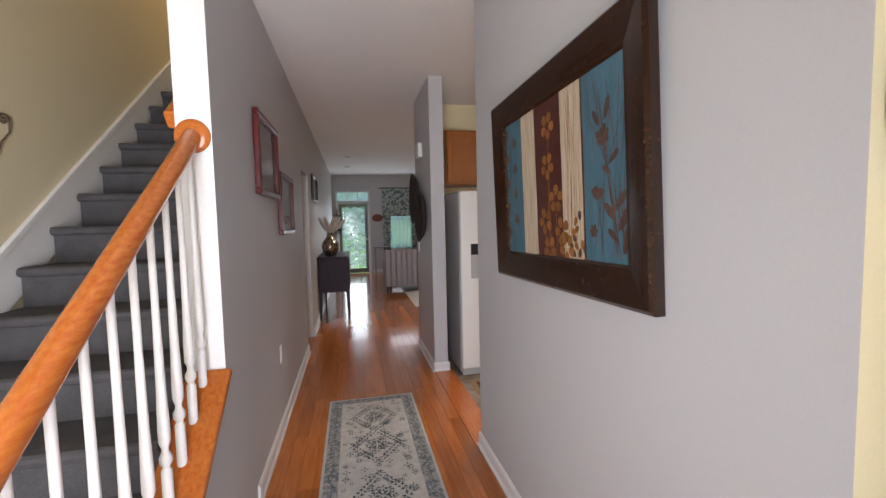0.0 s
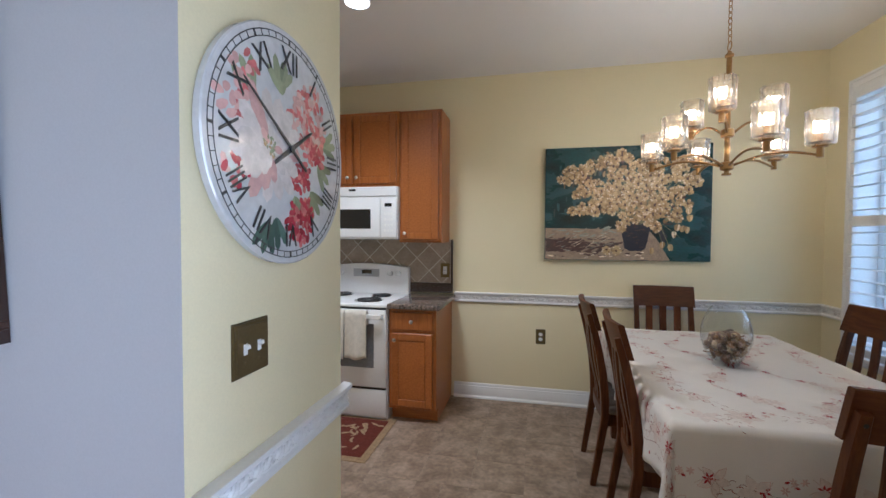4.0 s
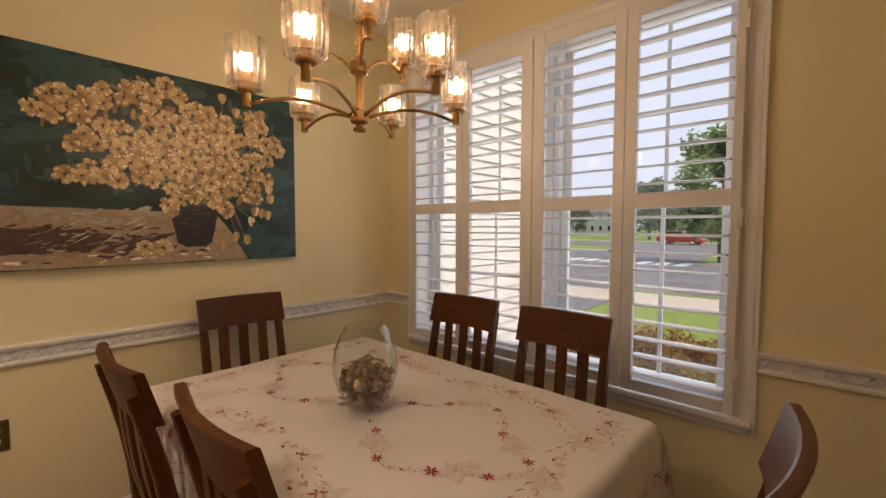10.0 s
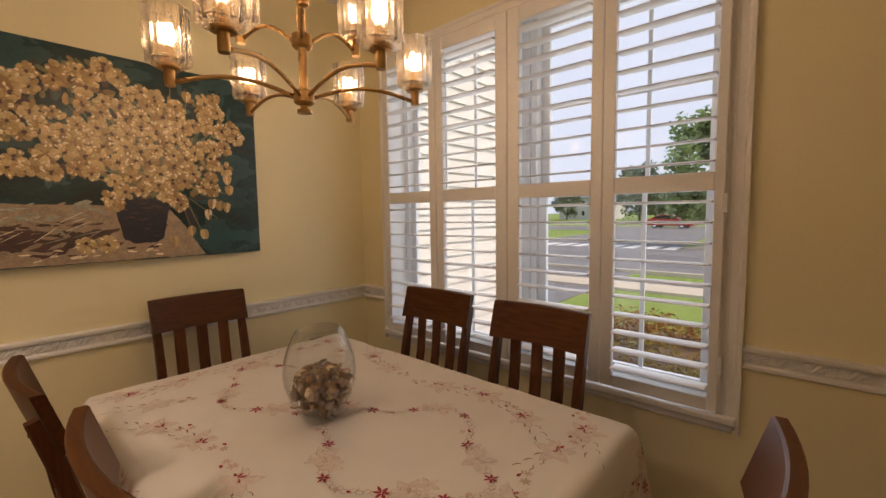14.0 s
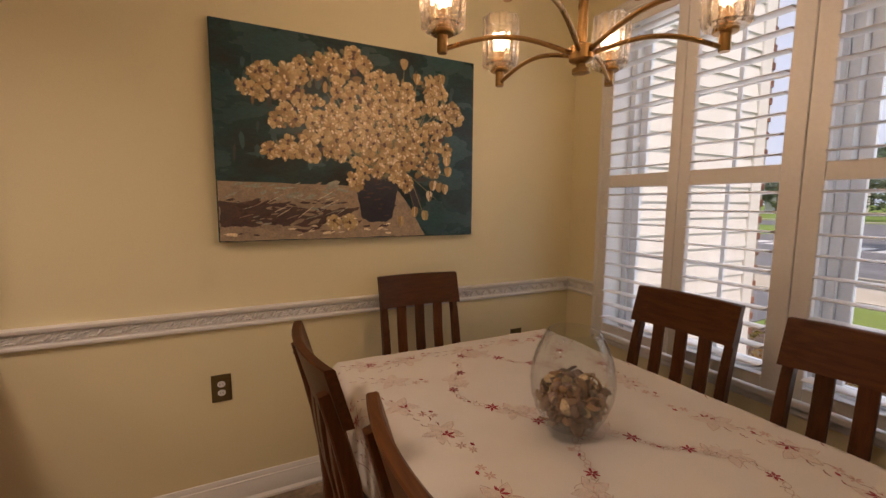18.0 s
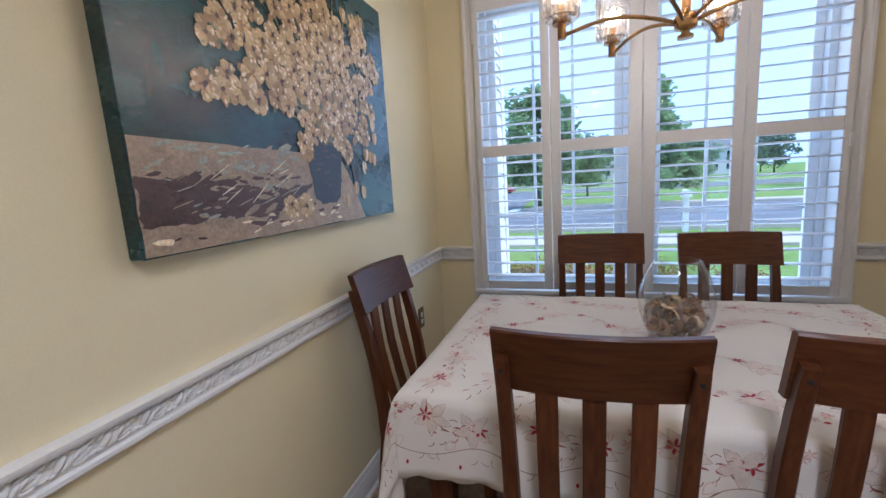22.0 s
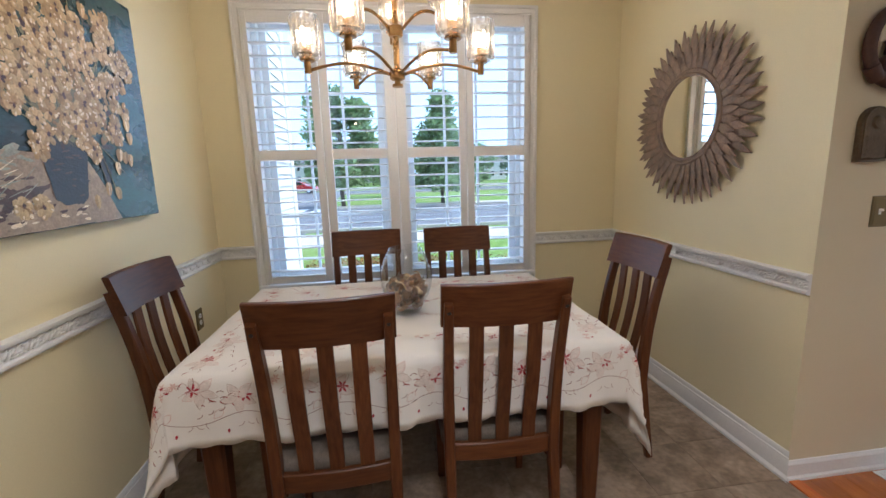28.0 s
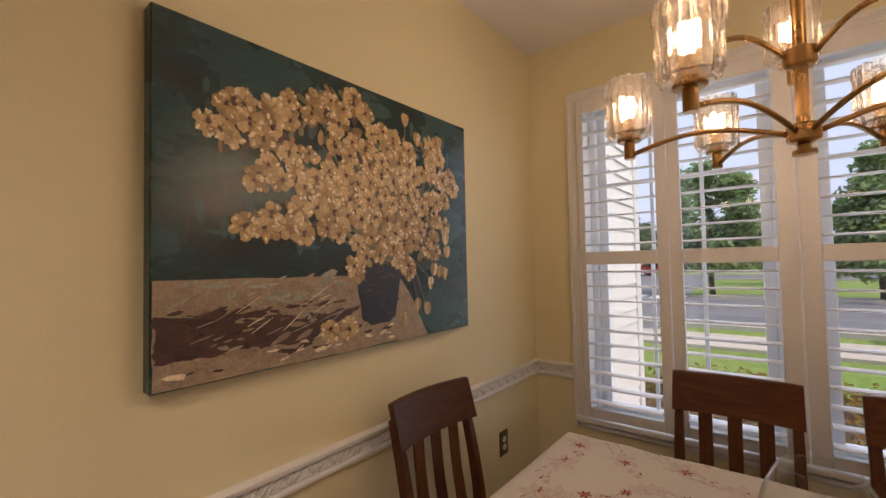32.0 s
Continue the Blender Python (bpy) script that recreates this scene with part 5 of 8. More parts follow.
def clip(poly, lo, hi, axis):
    for sgn, lim in ((1, lo), (-1, hi)):
        res = []
        for i, p in enumerate(poly):
            q = poly[(i + 1) % len(poly)]
            dp, dq = sgn * (p[axis] - lim), sgn * (q[axis] - lim)
            if dp >= 0:
                res.append(p)
            if dp * dq < 0:
                k = dp / (dp - dq)
                res.append((p[0] + (q[0] - p[0]) * k, p[1] + (q[1] - p[1]) * k))
        poly = res
        if len(poly) < 3:
            return []
    return poly


half = 0.1135
cache = {}
for i in range(0, 14):
    for j in range(-1, 5):
        cy, cz = 0.931 + (i - 1 + 0.5 * (j % 2)) * 2 * half, 1.225 + (j - 2) * half
        r = half - 0.0045
        shape = [(r, 0), (0, r), (-r, 0), (0, -r)]
        got = clip(clip([(cy + a, cz + b) for a, b in shape], 0.736, 2.75, 0), 1.008, 1.388, 1)
        if len(got) < 3:
            continue
        local = [(round(-(a - cy), 4), round(b - cz, 4)) for a, b in got][::-1]
        key = tuple(local)
        if key not in cache:
            cache[key] = finish("tile", prism(local, 0.007, bev=0.0), SPLASH)
        t = part("tile", cache[key], None, bs)
        t.matrix_local = on_west_face(XE - 0.004, cy, cz)

# range
RY0, RY1, RX = 1.104, 1.908, 3.340
rg = thing("electric_range", "white electric range with four coil burners and a glass oven door", "stove", pose(XE, (RY0 + RY1) / 2, -0.012))
w = (RY1 - RY0) / 2
fx = RX - XE
part("body", boxed(fx + 0.03, -0.02, -w, w, 0.012, 0.885, 0.006), ENAMEL, rg)
part("cooktop", boxed(fx - 0.005, -0.02, -w - 0.002, w + 0.002, 0.885, 0.912, 0.010, 3), ENAMEL, rg, smooth=True)
bp = bmesh.new()
prism([(-w, 0.912), (w, 0.912), (w, 1.150)] + [(w - 2 * w * i / 12, 1.150 + 0.035 * math.sin(math.pi * i / 12)) for i in range(1, 12)] + [(-w, 1.150)], 0.065, bp,
      Matrix(((0, 0, -1, -0.015), (-1, 0, 0, 0), (0, 1, 0, 0), (0, 0, 0, 1))), 0.006)
part("control_panel", bp, ENAMEL, rg, "curved white control panel", smooth=30)
part("display", boxed(-0.083, -0.079, -0.055, 0.04, 1.09, 1.125, 0.001), BLACK_GLASS, rg)
part("display_surround", boxed(-0.0815, -0.078, -0.13, 0.12, 1.065, 1.135, 0.001), ENAMEL_GREY, rg)
for y in (-0.31, -0.235, 0.235, 0.31):
    part("knob", lathe([(0, 0), (0.024, 0), (0.022, 0.022), (0.018, 0.026), (0, 0.026)], 18, m=pose(-0.080, y, 1.10, 0, -90)), ENAMEL, rg, smooth=True)
for x, y, r in ((fx + 0.17, -0.19, 0.102), (fx + 0.17, 0.20, 0.082), (fx + 0.43, 0.19, 0.102), (fx + 0.43, -0.20, 0.082)):
    bn = part("burner_pan", lathe([(0, 0.9125), (r + 0.012, 0.9135), (r + 0.010, 0.916), (r, 0.914), (0, 0.9128)], 32, m=pose(x, y, 0)), CHROME, rg, smooth=True)
    coil = [(x + (0.012 + (r - 0.012) * t / 60) * math.cos(t * 0.42), y + (0.012 + (r - 0.012) * t / 60) * math.sin(t * 0.42), 0.921) for t in range(61)]
    part("coil", sweep(coil, 0.0062, seg=6), BURNER, bn, smooth="all")
dr = part("oven_door", boxed(fx, fx + 0.035, -w + 0.004, w - 0.004, 0.268, 0.868, 0.008, 2), ENAMEL, rg, "white oven door with grey glass", smooth=30)
part("oven_glass", boxed(fx - 0.003, fx + 0.004, -w + 0.10, w - 0.10, 0.42, 0.76, 0.002), surface("grey_oven_glass", (0.20, 0.20, 0.205), 0.12, fine=60, bump=0.0), dr)
part("handle", sweep([(fx - 0.042, -w + 0.02, 0.822), (fx - 0.046, 0, 0.824), (fx - 0.042, w - 0.02, 0.822)], (0.026, 0.034), up=(0, 0, 1)), ENAMEL, dr, smooth=30)
for y in (-w + 0.035, w - 0.035):
    part("handle_post", boxed(fx - 0.04, fx + 0.002, y - 0.014, y + 0.014, 0.806, 0.838, 0.003), ENAMEL, dr)
part("emblem", lathe([(0, 0), (0.010, 0), (0.010, 0.002), (0, 0.003)], 16, m=pose(fx, 0.0, 0.345, 0, -90)), ENAMEL_GREY, dr)
part("vent_gap", boxed(fx + 0.012, fx + 0.03, -w + 0.01, w - 0.01, 0.868, 0.884), BLACK, rg)
part("drawer", boxed(fx + 0.004, fx + 0.035, -w + 0.004, w - 0.004, 0.035, 0.250, 0.006, 2), ENAMEL, rg, smooth=30)
part("drawer_gap", boxed(fx + 0.012, fx + 0.03, -w + 0.01, w - 0.01, 0.250, 0.268), BLACK, rg)

# towels over the oven handle
tow = [(-0.155, 0.150, 0.355), (0.02, 0.155, 0.365), (0.20, 0.150, 0.350)]
for k, (yc, wd, ln) in enumerate(tow):
    bm = bmesh.new()
    rows = []
    ncol = 16
    for i in range(ncol + 1):
        u = i / ncol
        row = []
        for j in range(22):
            d = j / 21
            if d < 0.28:
                x, z = 0.018 - 0.0, 0.845 - 0.10 * (1 - d / 0.28) - 0.002
                x = 0.020
                z = 0.744 + 0.10 * d / 0.28
            elif d < 0.36:
                a = (d - 0.28) / 0.08 * math.pi
                x, z = 0.020 * math.cos(a), 0.844 + 0.014 * math.sin(a)
            else:
                f = (d - 0.36) / 0.64
                x, z = -0.020 - 0.008 * f - 0.012 * math.sin(u * 9 + k * 2) * f, 0.844 - ln * f + 0.008 * math.sin(u * 5 + k) * f
            squeeze = 1 - 0.10 * max(0, (d - 0.36)) * math.sin(k + 1)
            row.append(bm.verts.new((XE + fx - 0.044 + x, (RY0 + RY1) / 2 - (yc - 0.02) + (u - 0.5) * wd * 1.15 * squeeze, z)))
        rows.append(row)
    for a, b in zip(rows, rows[1:]):
        for j in range(21):
            bm.faces.new((a[j], a[j + 1], b[j + 1], b[j]))
    tw = solo("dish_towel", bm, TOWEL, "ivory terry dish towel folded over the oven handle", "towel", "all", group="dish towels")
    md = tw.modifiers.new("thickness", "SOLIDIFY")
    md.thickness, md.offset = 0.008, 0

# microwave
mw = thing("microwave", "white over-the-range microwave with a dark window", "microwave", pose(XE, (RY0 + RY1) / 2, 1.395))
part("body", boxed(-0.375, -0.004, -w, w, 0, 0.432, 0.006), ENAMEL, mw)
part("door", boxed(-0.400, -0.376, -w + 0.145, w - 0.002, 0.012, 0.345, 0.010, 2), ENAMEL, mw, smooth=30)
part("window", boxed(-0.4025, -0.398, -w + 0.225, w - 0.10, 0.085, 0.245, 0.002), BLACK_GLASS, mw, "dark perforated window")
part("control_panel", boxed(-0.398, -0.376, -w + 0.002, -w + 0.142, 0.012, 0.345, 0.008, 2), ENAMEL, mw, smooth=30)
part("display", boxed(-0.4005, -0.397, -w + 0.045, -w + 0.105, 0.265, 0.292, 0.001), BLACK_GLASS, mw)
for i in range(4):
    for j in range(3):
        part("button", boxed(-0.3995, -0.397, -w + 0.035 + 0.028 * j, -w + 0.055 + 0.028 * j, 0.06 + 0.045 * i, 0.08 + 0.045 * i, 0.001), WHITE_PLASTIC, mw)
part("vent_grille", boxed(-0.396, -0.376, -w + 0.002, w - 0.002, 0.350, 0.428, 0.006), ENAMEL, mw)
part("badge", boxed(-0.398, -0.395, -0.045, 0.02, 0.395, 0.412, 0.001), BLACK_GLASS, mw)
part("label_plate", boxed(-0.4025, -0.399, w - 0.11, w - 0.05, 0.022, 0.040, 0.001), BLACK_GLASS, mw)
part("underside", boxed(-0.36, -0.02, -w + 0.02, w - 0.02, -0.006, 0.0), ENAMEL_GREY, mw)

# paper towel roll
pt = thing("paper_towel_holder", "white paper towel roll on a chrome holder on the worktop", "paper towel", pose(3.760, 2.015, 0.908))
part("base", lathe([(0, 0), (0.075, 0), (0.078, 0.006), (0.07, 0.012), (0, 0.013)], 28), CHROME, pt, smooth=True)
part("roll", lathe([(0.019, 0.014), (0.066, 0.014), (0.067, 0.02), (0.067, 0.288), (0.066, 0.292), (0.019, 0.292)], 32, closed=True), PAPER, pt, "white paper roll", smooth=30)
part("rod", lathe([(0, 0.012), (0.006, 0.012), (0.006, 0.31), (0.011, 0.318), (0.011, 0.328), (0, 0.334)], 14), CHROME, pt, smooth=True)

# refrigerator and the cabinet over it
fr = thing("refrigerator", "white side-by-side refrigerator with a dispenser in its door", "refrigerator", pose(1.194, 3.79, 0))
# white sides in pale grey: their shade is put into the colour
part("body", boxed(0, 0.90, 0.06, 0.80, 0.02, 1.725, 0.01), ENAMEL_GREY, fr, "white cabinet sides toned grey for their shade")
d1 = part("freezer_door", boxed(0.002, 0.40, 0, 0.058, 0.075, 1.72, 0.014, 3), ENAMEL, fr, smooth=30)
d2 = part("fridge_door", boxed(0.405, 0.898, 0, 0.058, 0.075, 1.72, 0.014, 3), ENAMEL, fr, smooth=30)
part("handle", sweep([(0.375, -0.002, 0.62), (0.375, -0.04, 0.68), (0.375, -0.04, 1.42), (0.375, -0.002, 1.48)], 0.011, seg=10), ENAMEL, d1, smooth="all")
part("handle", sweep([(0.435, -0.002, 0.62), (0.435, -0.04, 0.68), (0.435, -0.04, 1.42), (0.435, -0.002, 1.48)], 0.011, seg=10), ENAMEL, d2, smooth="all")
part("dispenser", boxed(0.095, 0.31, -0.004, 0.02, 0.92, 1.24, 0.004), ENAMEL_GREY, d1, "grey ice and water dispenser")
part("dispenser_control", boxed(0.095, 0.31, -0.008, -0.003, 1.14, 1.24, 0.002), BLACK, d1)
part("kick_grille", boxed(0.01, 0.89, 0.03, 0.06, 0.01, 0.072), ENAMEL_GREY, fr)
fc = thing("wall_cabinet", "honey oak cabinet over the refrigerator", "cabinet", pose(1.702, YK, 1.845), group="kitchen wall cabinets")
part("body", boxed(-0.46, 0.46, -0.33, -0.002, 0, 0.59, 0.002), OAK, fc)
part("face_frame", boxed(-0.46, 0.46, -0.35, -0.33, 0, 0.59, 0.002), OAK, fc)
for s in (-1, 1):
    cabinet_door(fc, 0.425, 0.54, on_south_face(s * 0.225, -0.35, 0.025), (-s * 0.18, 0.05))

# kitchen rugs
def rug(name, label, x0, x1, y0, y1, body, border, motif, h=0.007, z=0.0):
    rg_ = thing(name, label, "rug", pose((x0 + x1) / 2, (y0 + y1) / 2, z))
    a, b = (x1 - x0) / 2, (y1 - y0) / 2
    part("border", boxed(-a, a, -b, b, 0, h, 0.002), border, rg_)
    part("field", boxed(-a + 0.05, a - 0.05, -b + 0.05, b - 0.05, h - 0.001, h + 0.0012), body, rg_)
    bm = bmesh.new()
    r_ = random.Random(len(label))
    return rg_, bm, a, b, r_, h + 0.0014


DARKRUG = surface("maroon_rug_pile", (0.13, 0.032, 0.022), 0.95, var=0.3, scale=30, fine=300, bump=0.6, spec=0.1)
TANRUG = surface("tan_rug_pile", (0.36, 0.25, 0.14), 0.95, var=0.3, scale=30, fine=300, bump=0.6, spec=0.1)
for x0, x1, y0, y1 in ((2.76, 3.39, 1.03, 2.0), (1.22, 2.05, 2.78, 3.68)):
    rr, bm, a, b, r_, z = rug("kitchen_mat", "maroon and tan scroll-patterned kitchen mat on the floor", x0, x1, y0, y1, DARKRUG, TANRUG, TANRUG)
    for i in range(60):
        u, v, ang = r_.uniform(-a + 0.08, a - 0.08), r_.uniform(-b + 0.08, b - 0.08), r_.uniform(0, 6.28)
        ln, bend = r_.uniform(0.05, 0.10), r_.uniform(-3, 3)
        pts = []
        for k in range(7):
            pts.append((max(-a + 0.05, min(a - 0.05, u)), max(-b + 0.05, min(b - 0.05, v)), z))
            u, v, ang = u + math.cos(ang) * ln / 6, v + math.sin(ang) * ln / 6, ang + bend / 6
        sweep(pts, (0.020, 0.002), bm, taper=(0.3, 0.8, 1, 1, 1, 0.7, 0.2))
    for s in (-1, 1):
        box(bm, -a + 0.02, a - 0.02, s * (b - 0.035) - 0.006, s * (b - 0.035) + 0.006, z - 0.001, z + 0.001)
        box(bm, s * (a - 0.035) - 0.006, s * (a - 0.035) + 0.006, -b + 0.02, b - 0.02, z - 0.001, z + 0.001)
    part("scroll_pattern", bm, TANRUG, rr, kind="stuff")


# ---- electrical plates ----
def plate(m, w, h, kind, label, mat_=None):
    mat_ = mat_ or PLATE_BRASS
    ob = thing("wall_switch" if kind == "switch" or kind == "rocker" else "wall_outlet", label, "switch" if kind != "outlet" else "outlet", m)
    part("plate", prism([(-w / 2, -h / 2), (w / 2, -h / 2), (w / 2, h / 2), (-w / 2, h / 2)], 0.005, bev=0.003), mat_, ob)
    inner = prism([(-w / 2 + 0.010, -h / 2 + 0.010), (w / 2 - 0.010, -h / 2 + 0.010), (w / 2 - 0.010, h / 2 - 0.010), (-w / 2 + 0.010, h / 2 - 0.010)], 0.0015, m=pose(0, 0, 0.005), bev=0.001)
    part("raised_panel", inner, mat_, ob)
    if kind == "switch":
        for x in (-0.023, 0.023):
            part("toggle_slot", boxed(x - 0.006, x + 0.006, -0.012, 0.012, 0.006, 0.0075), WHITE_PLASTIC, ob)
            part("toggle", boxed(x - 0.004, x + 0.004, -0.004, 0.006, 0.006, 0.020, 0.002, m=pose(0, 0, 0, -20)), WHITE_PLASTIC, ob)
            for z in (-0.030, 0.030):
                part("screw", lathe([(0, 0), (0.003, 0), (0.002, 0.001), (0, 0.001)], 8, m=pose(x, z, 0.0064)), mat_, ob)
    elif kind == "double":
        blk = part("socket", boxed(-0.017, 0.017, -0.034, 0.034, 0.006, 0.0095, 0.001), WHITE_PLASTIC, ob)
        for z in (-0.021, 0.021):
            for x, h_ in ((-0.006, 0.004), (0.006, 0.0035)):
                part("slot", boxed(x - 0.001, x + 0.001, z - h_, z + h_, 0.009, 0.0098), BLACK, blk)
            part("slot", prism(disc(0.0022, 0.0022, 8), 0.0006, m=pose(0, z - 0.009, 0.0093)), BLACK, blk)
        for x in (-0.005, 0.005):
            part("test_button", boxed(x - 0.004, x + 0.004, -0.003, 0.003, 0.009, 0.0105), ENAMEL_GREY, blk)
    elif kind == "rocker":
        part("rocker", boxed(-0.016, 0.016, -0.033, 0.033, 0.006, 0.010, 0.002), WHITE_PLASTIC, ob)
    else:
        for z in (-0.020, 0.020):
            sk_ = part("socket", prism(disc(0.0165, 0.0145, 18), 0.002, m=pose(0, z, 0.0062)), WHITE_PLASTIC, ob)
            for x in (-0.006, 0.006):
                part("slot", boxed(x - 0.001, x + 0.001, z - 0.004, z + 0.004, 0.0079, 0.0088), BLACK, sk_)
    return ob


plate(on_south_face(1.184, BY0, 1.172), 0.119, 0.120, "switch", "aged brass double switch plate with white toggles")
plate(on_west_face(XE - 0.011, 0.784, 1.120), 0.082, 0.127, "double", "aged brass outlet plate with a white double socket on the tiles")
plate(on_west_face(XE, -0.047, 0.571), 0.080, 0.125, "outlet", "aged brass outlet plate under the chair rail")
plate(on_west_face(XE, -1.669, 0.570), 0.080, 0.125, "outlet", "aged brass outlet plate under the chair rail")
plate(on_north_face(0.850, YF, 1.180), 0.120, 0.125, "switch", "aged brass double switch plate with white toggles")
plate(on_east_face(XL, 3.25, 0.53), 0.072, 0.117, "outlet", "white outlet plate near the baseboard", WHITE_PLASTIC)

# ---- pictures, clock, mirror ----
def dab(bm, x, y, z, ang, length, wide, dome=0.0012, index=0, n=8):
    """One raised, rounded dab of paint: from (x, y) along ang."""
    c, s = math.cos(ang), math.sin(ang)
    ring = []
    for i in range(n):
        t = 2 * math.pi * i / n
        a, b = length * (0.5 + 0.5 * math.cos(t)), wide * 0.5 * math.sin(t) * (1 + 0.25 * math.cos(t))
        ring.append(bm.verts.new((x + c * a - s * b, y + s * a + c * b, z)))
    top = bm.verts.new((x + c * length * 0.6, y + s * length * 0.6, z + dome))
    for i in range(n):
        bm.faces.new((ring[i], ring[(i + 1) % n], top)).material_index = index


def patch(bm, pts, z, jitter, seed, index=0, steps=10, thick=0.0006):
    """A flat painted area with an uneven edge."""
    r_ = random.Random(seed)
    ring = []
    for i, p in enumerate(pts):
        q = pts[(i + 1) % len(pts)]
        for k in range(steps):
            f = k / steps
            ring.append((p[0] + (q[0] - p[0]) * f + r_.uniform(-jitter, jitter) * (k > 0), p[1] + (q[1] - p[1]) * f + r_.uniform(-jitter, jitter) * (k > 0)))
    low = [bm.verts.new((a, b, z)) for a, b in ring]
    f = bm.faces.new(low)
    f.material_index = index
    got = bmesh.ops.triangulate(bm, faces=[f])
    return got


PW, PH = 1.243, 0.915
paint = thing("canvas_painting", "unframed canvas painting of cream flowers in a dark vase", "painting", on_west_face(XE - 0.002, -0.691, 1.6905), group="")
TEAL = surface("dark_teal_oil_paint", (0.020, 0.075, 0.080), 0.27, var=0.3, scale=3.2, fine=55, bump=0.12, stretch=(1, 2.2, 1), tint=(0.022, 0.030, 0.030), contrast=1.3)
part("canvas", boxed(-PW / 2, PW / 2, -PH / 2, PH / 2, 0, 0.045, 0.003), TEAL, paint, "dark teal canvas")
OILS = [surface("oil_" + nm, c, 0.36, var=0.25, scale=25, fine=120, bump=0.16, per_island=v, tint=t) for nm, c, v, t in (
    ("sand", (0.40, 0.30, 0.20), 0.1, (0.27, 0.20, 0.15)), ("umber", (0.055, 0.038, 0.036), 0.1, (0.11, 0.055, 0.045)), ("navy", (0.018, 0.020, 0.036), 0.1, (0.030, 0.028, 0.04)),
    ("cream", (0.60, 0.45, 0.24), 0.22, (0.46, 0.31, 0.14)), ("ochre", (0.44, 0.29, 0.13), 0.25, (0.32, 0.20, 0.08)), ("ivory", (0.84, 0.74, 0.56), 0.12, (0.76, 0.61, 0.40)),
    ("plum", (0.085, 0.040, 0.040), 0.2, (0.055, 0.025, 0.022)), ("sage", (0.22, 0.20, 0.10), 0.3, (0.12, 0.12, 0.07)), ("mist", (0.30, 0.36, 0.30), 0.2, (0.38, 0.34, 0.26)), ("amber", (0.34, 0.205, 0.085), 0.25, (0.24, 0.14, 0.055)), ("deep_teal", (0.018, 0.085, 0.090), 0.25, (0.02, 0.055, 0.06)), ("brown_teal", (0.035, 0.045, 0.040), 0.25, (0.05, 0.04, 0.035)))]


def uv(u, v):
    return ((u - 0.5) * PW, (v - 0.5) * PH)


def in_cloud(u, v):
    """The bouquet's uneven outline: a few overlapping lobes."""
    lobes = ((0.55, 0.60, 0.18, 0.20), (0.48, 0.92, 0.045, 0.05), (0.40, 0.87, 0.05, 0.06), (0.33, 0.83, 0.06, 0.05), (0.27, 0.80, 0.04, 0.04), (0.22, 0.745, 0.05, 0.05), (0.15, 0.79, 0.03, 0.03),
             (0.12, 0.71, 0.03, 0.03), (0.29, 0.66, 0.06, 0.06), (0.23, 0.60, 0.05, 0.05), (0.36, 0.57, 0.07, 0.07), (0.29, 0.465, 0.07, 0.05), (0.20, 0.45, 0.045, 0.045), (0.39, 0.46, 0.06, 0.05), (0.42, 0.755, 0.04, 0.05),
             (0.55, 0.80, 0.07, 0.06), (0.64, 0.78, 0.06, 0.06), (0.71, 0.70, 0.05, 0.06), (0.81, 0.82, 0.04, 0.05), (0.84, 0.72, 0.045, 0.05), (0.91, 0.70, 0.022, 0.035), (0.85, 0.61, 0.035, 0.04), (0.76, 0.58, 0.05, 0.05),
             (0.83, 0.49, 0.04, 0.05), (0.79, 0.39, 0.035, 0.04), (0.69, 0.43, 0.06, 0.06), (0.60, 0.36, 0.07, 0.05), (0.52, 0.37, 0.05, 0.05), (0.48, 0.285, 0.035, 0.035), (0.69, 0.28, 0.03, 0.03))
    return any(((u - a) / ra) ** 2 + ((v - b) / rb) ** 2 < 1 for a, b, ra, rb in lobes)


scene_bm = bmesh.new()
patch(scene_bm, [uv(0.004, 0.005), uv(0.77, 0.005), uv(0.70, 0.17), uv(0.63, 0.29), uv(0.5, 0.275), uv(0.004, 0.285)], 0.0456, 0.002, 1, 0)
patch(scene_bm, [uv(0.006, 0.075), uv(0.20, 0.07), uv(0.40, 0.07), uv(0.50, 0.17), uv(0.36, 0.145), uv(0.16, 0.18), uv(0.006, 0.195)], 0.0462, 0.006, 2, 1)
patch(scene_bm, [uv(0.48, 0.255), uv(0.498, 0.11), uv(0.53, 0.085), uv(0.60, 0.085), uv(0.625, 0.11), uv(0.655, 0.30), uv(0.57, 0.36), uv(0.49, 0.32)], 0.0472, 0.002, 3, 2)
patch(scene_bm, [uv(0.70, 0.27), uv(0.715, 0.16), uv(0.74, 0.14), uv(0.75, 0.22), uv(0.72, 0.29)], 0.0466, 0.004, 5, 2)
part("painted_table_and_vase", scene_bm, OILS, paint)
fl = bmesh.new()
r_ = random.Random(21)
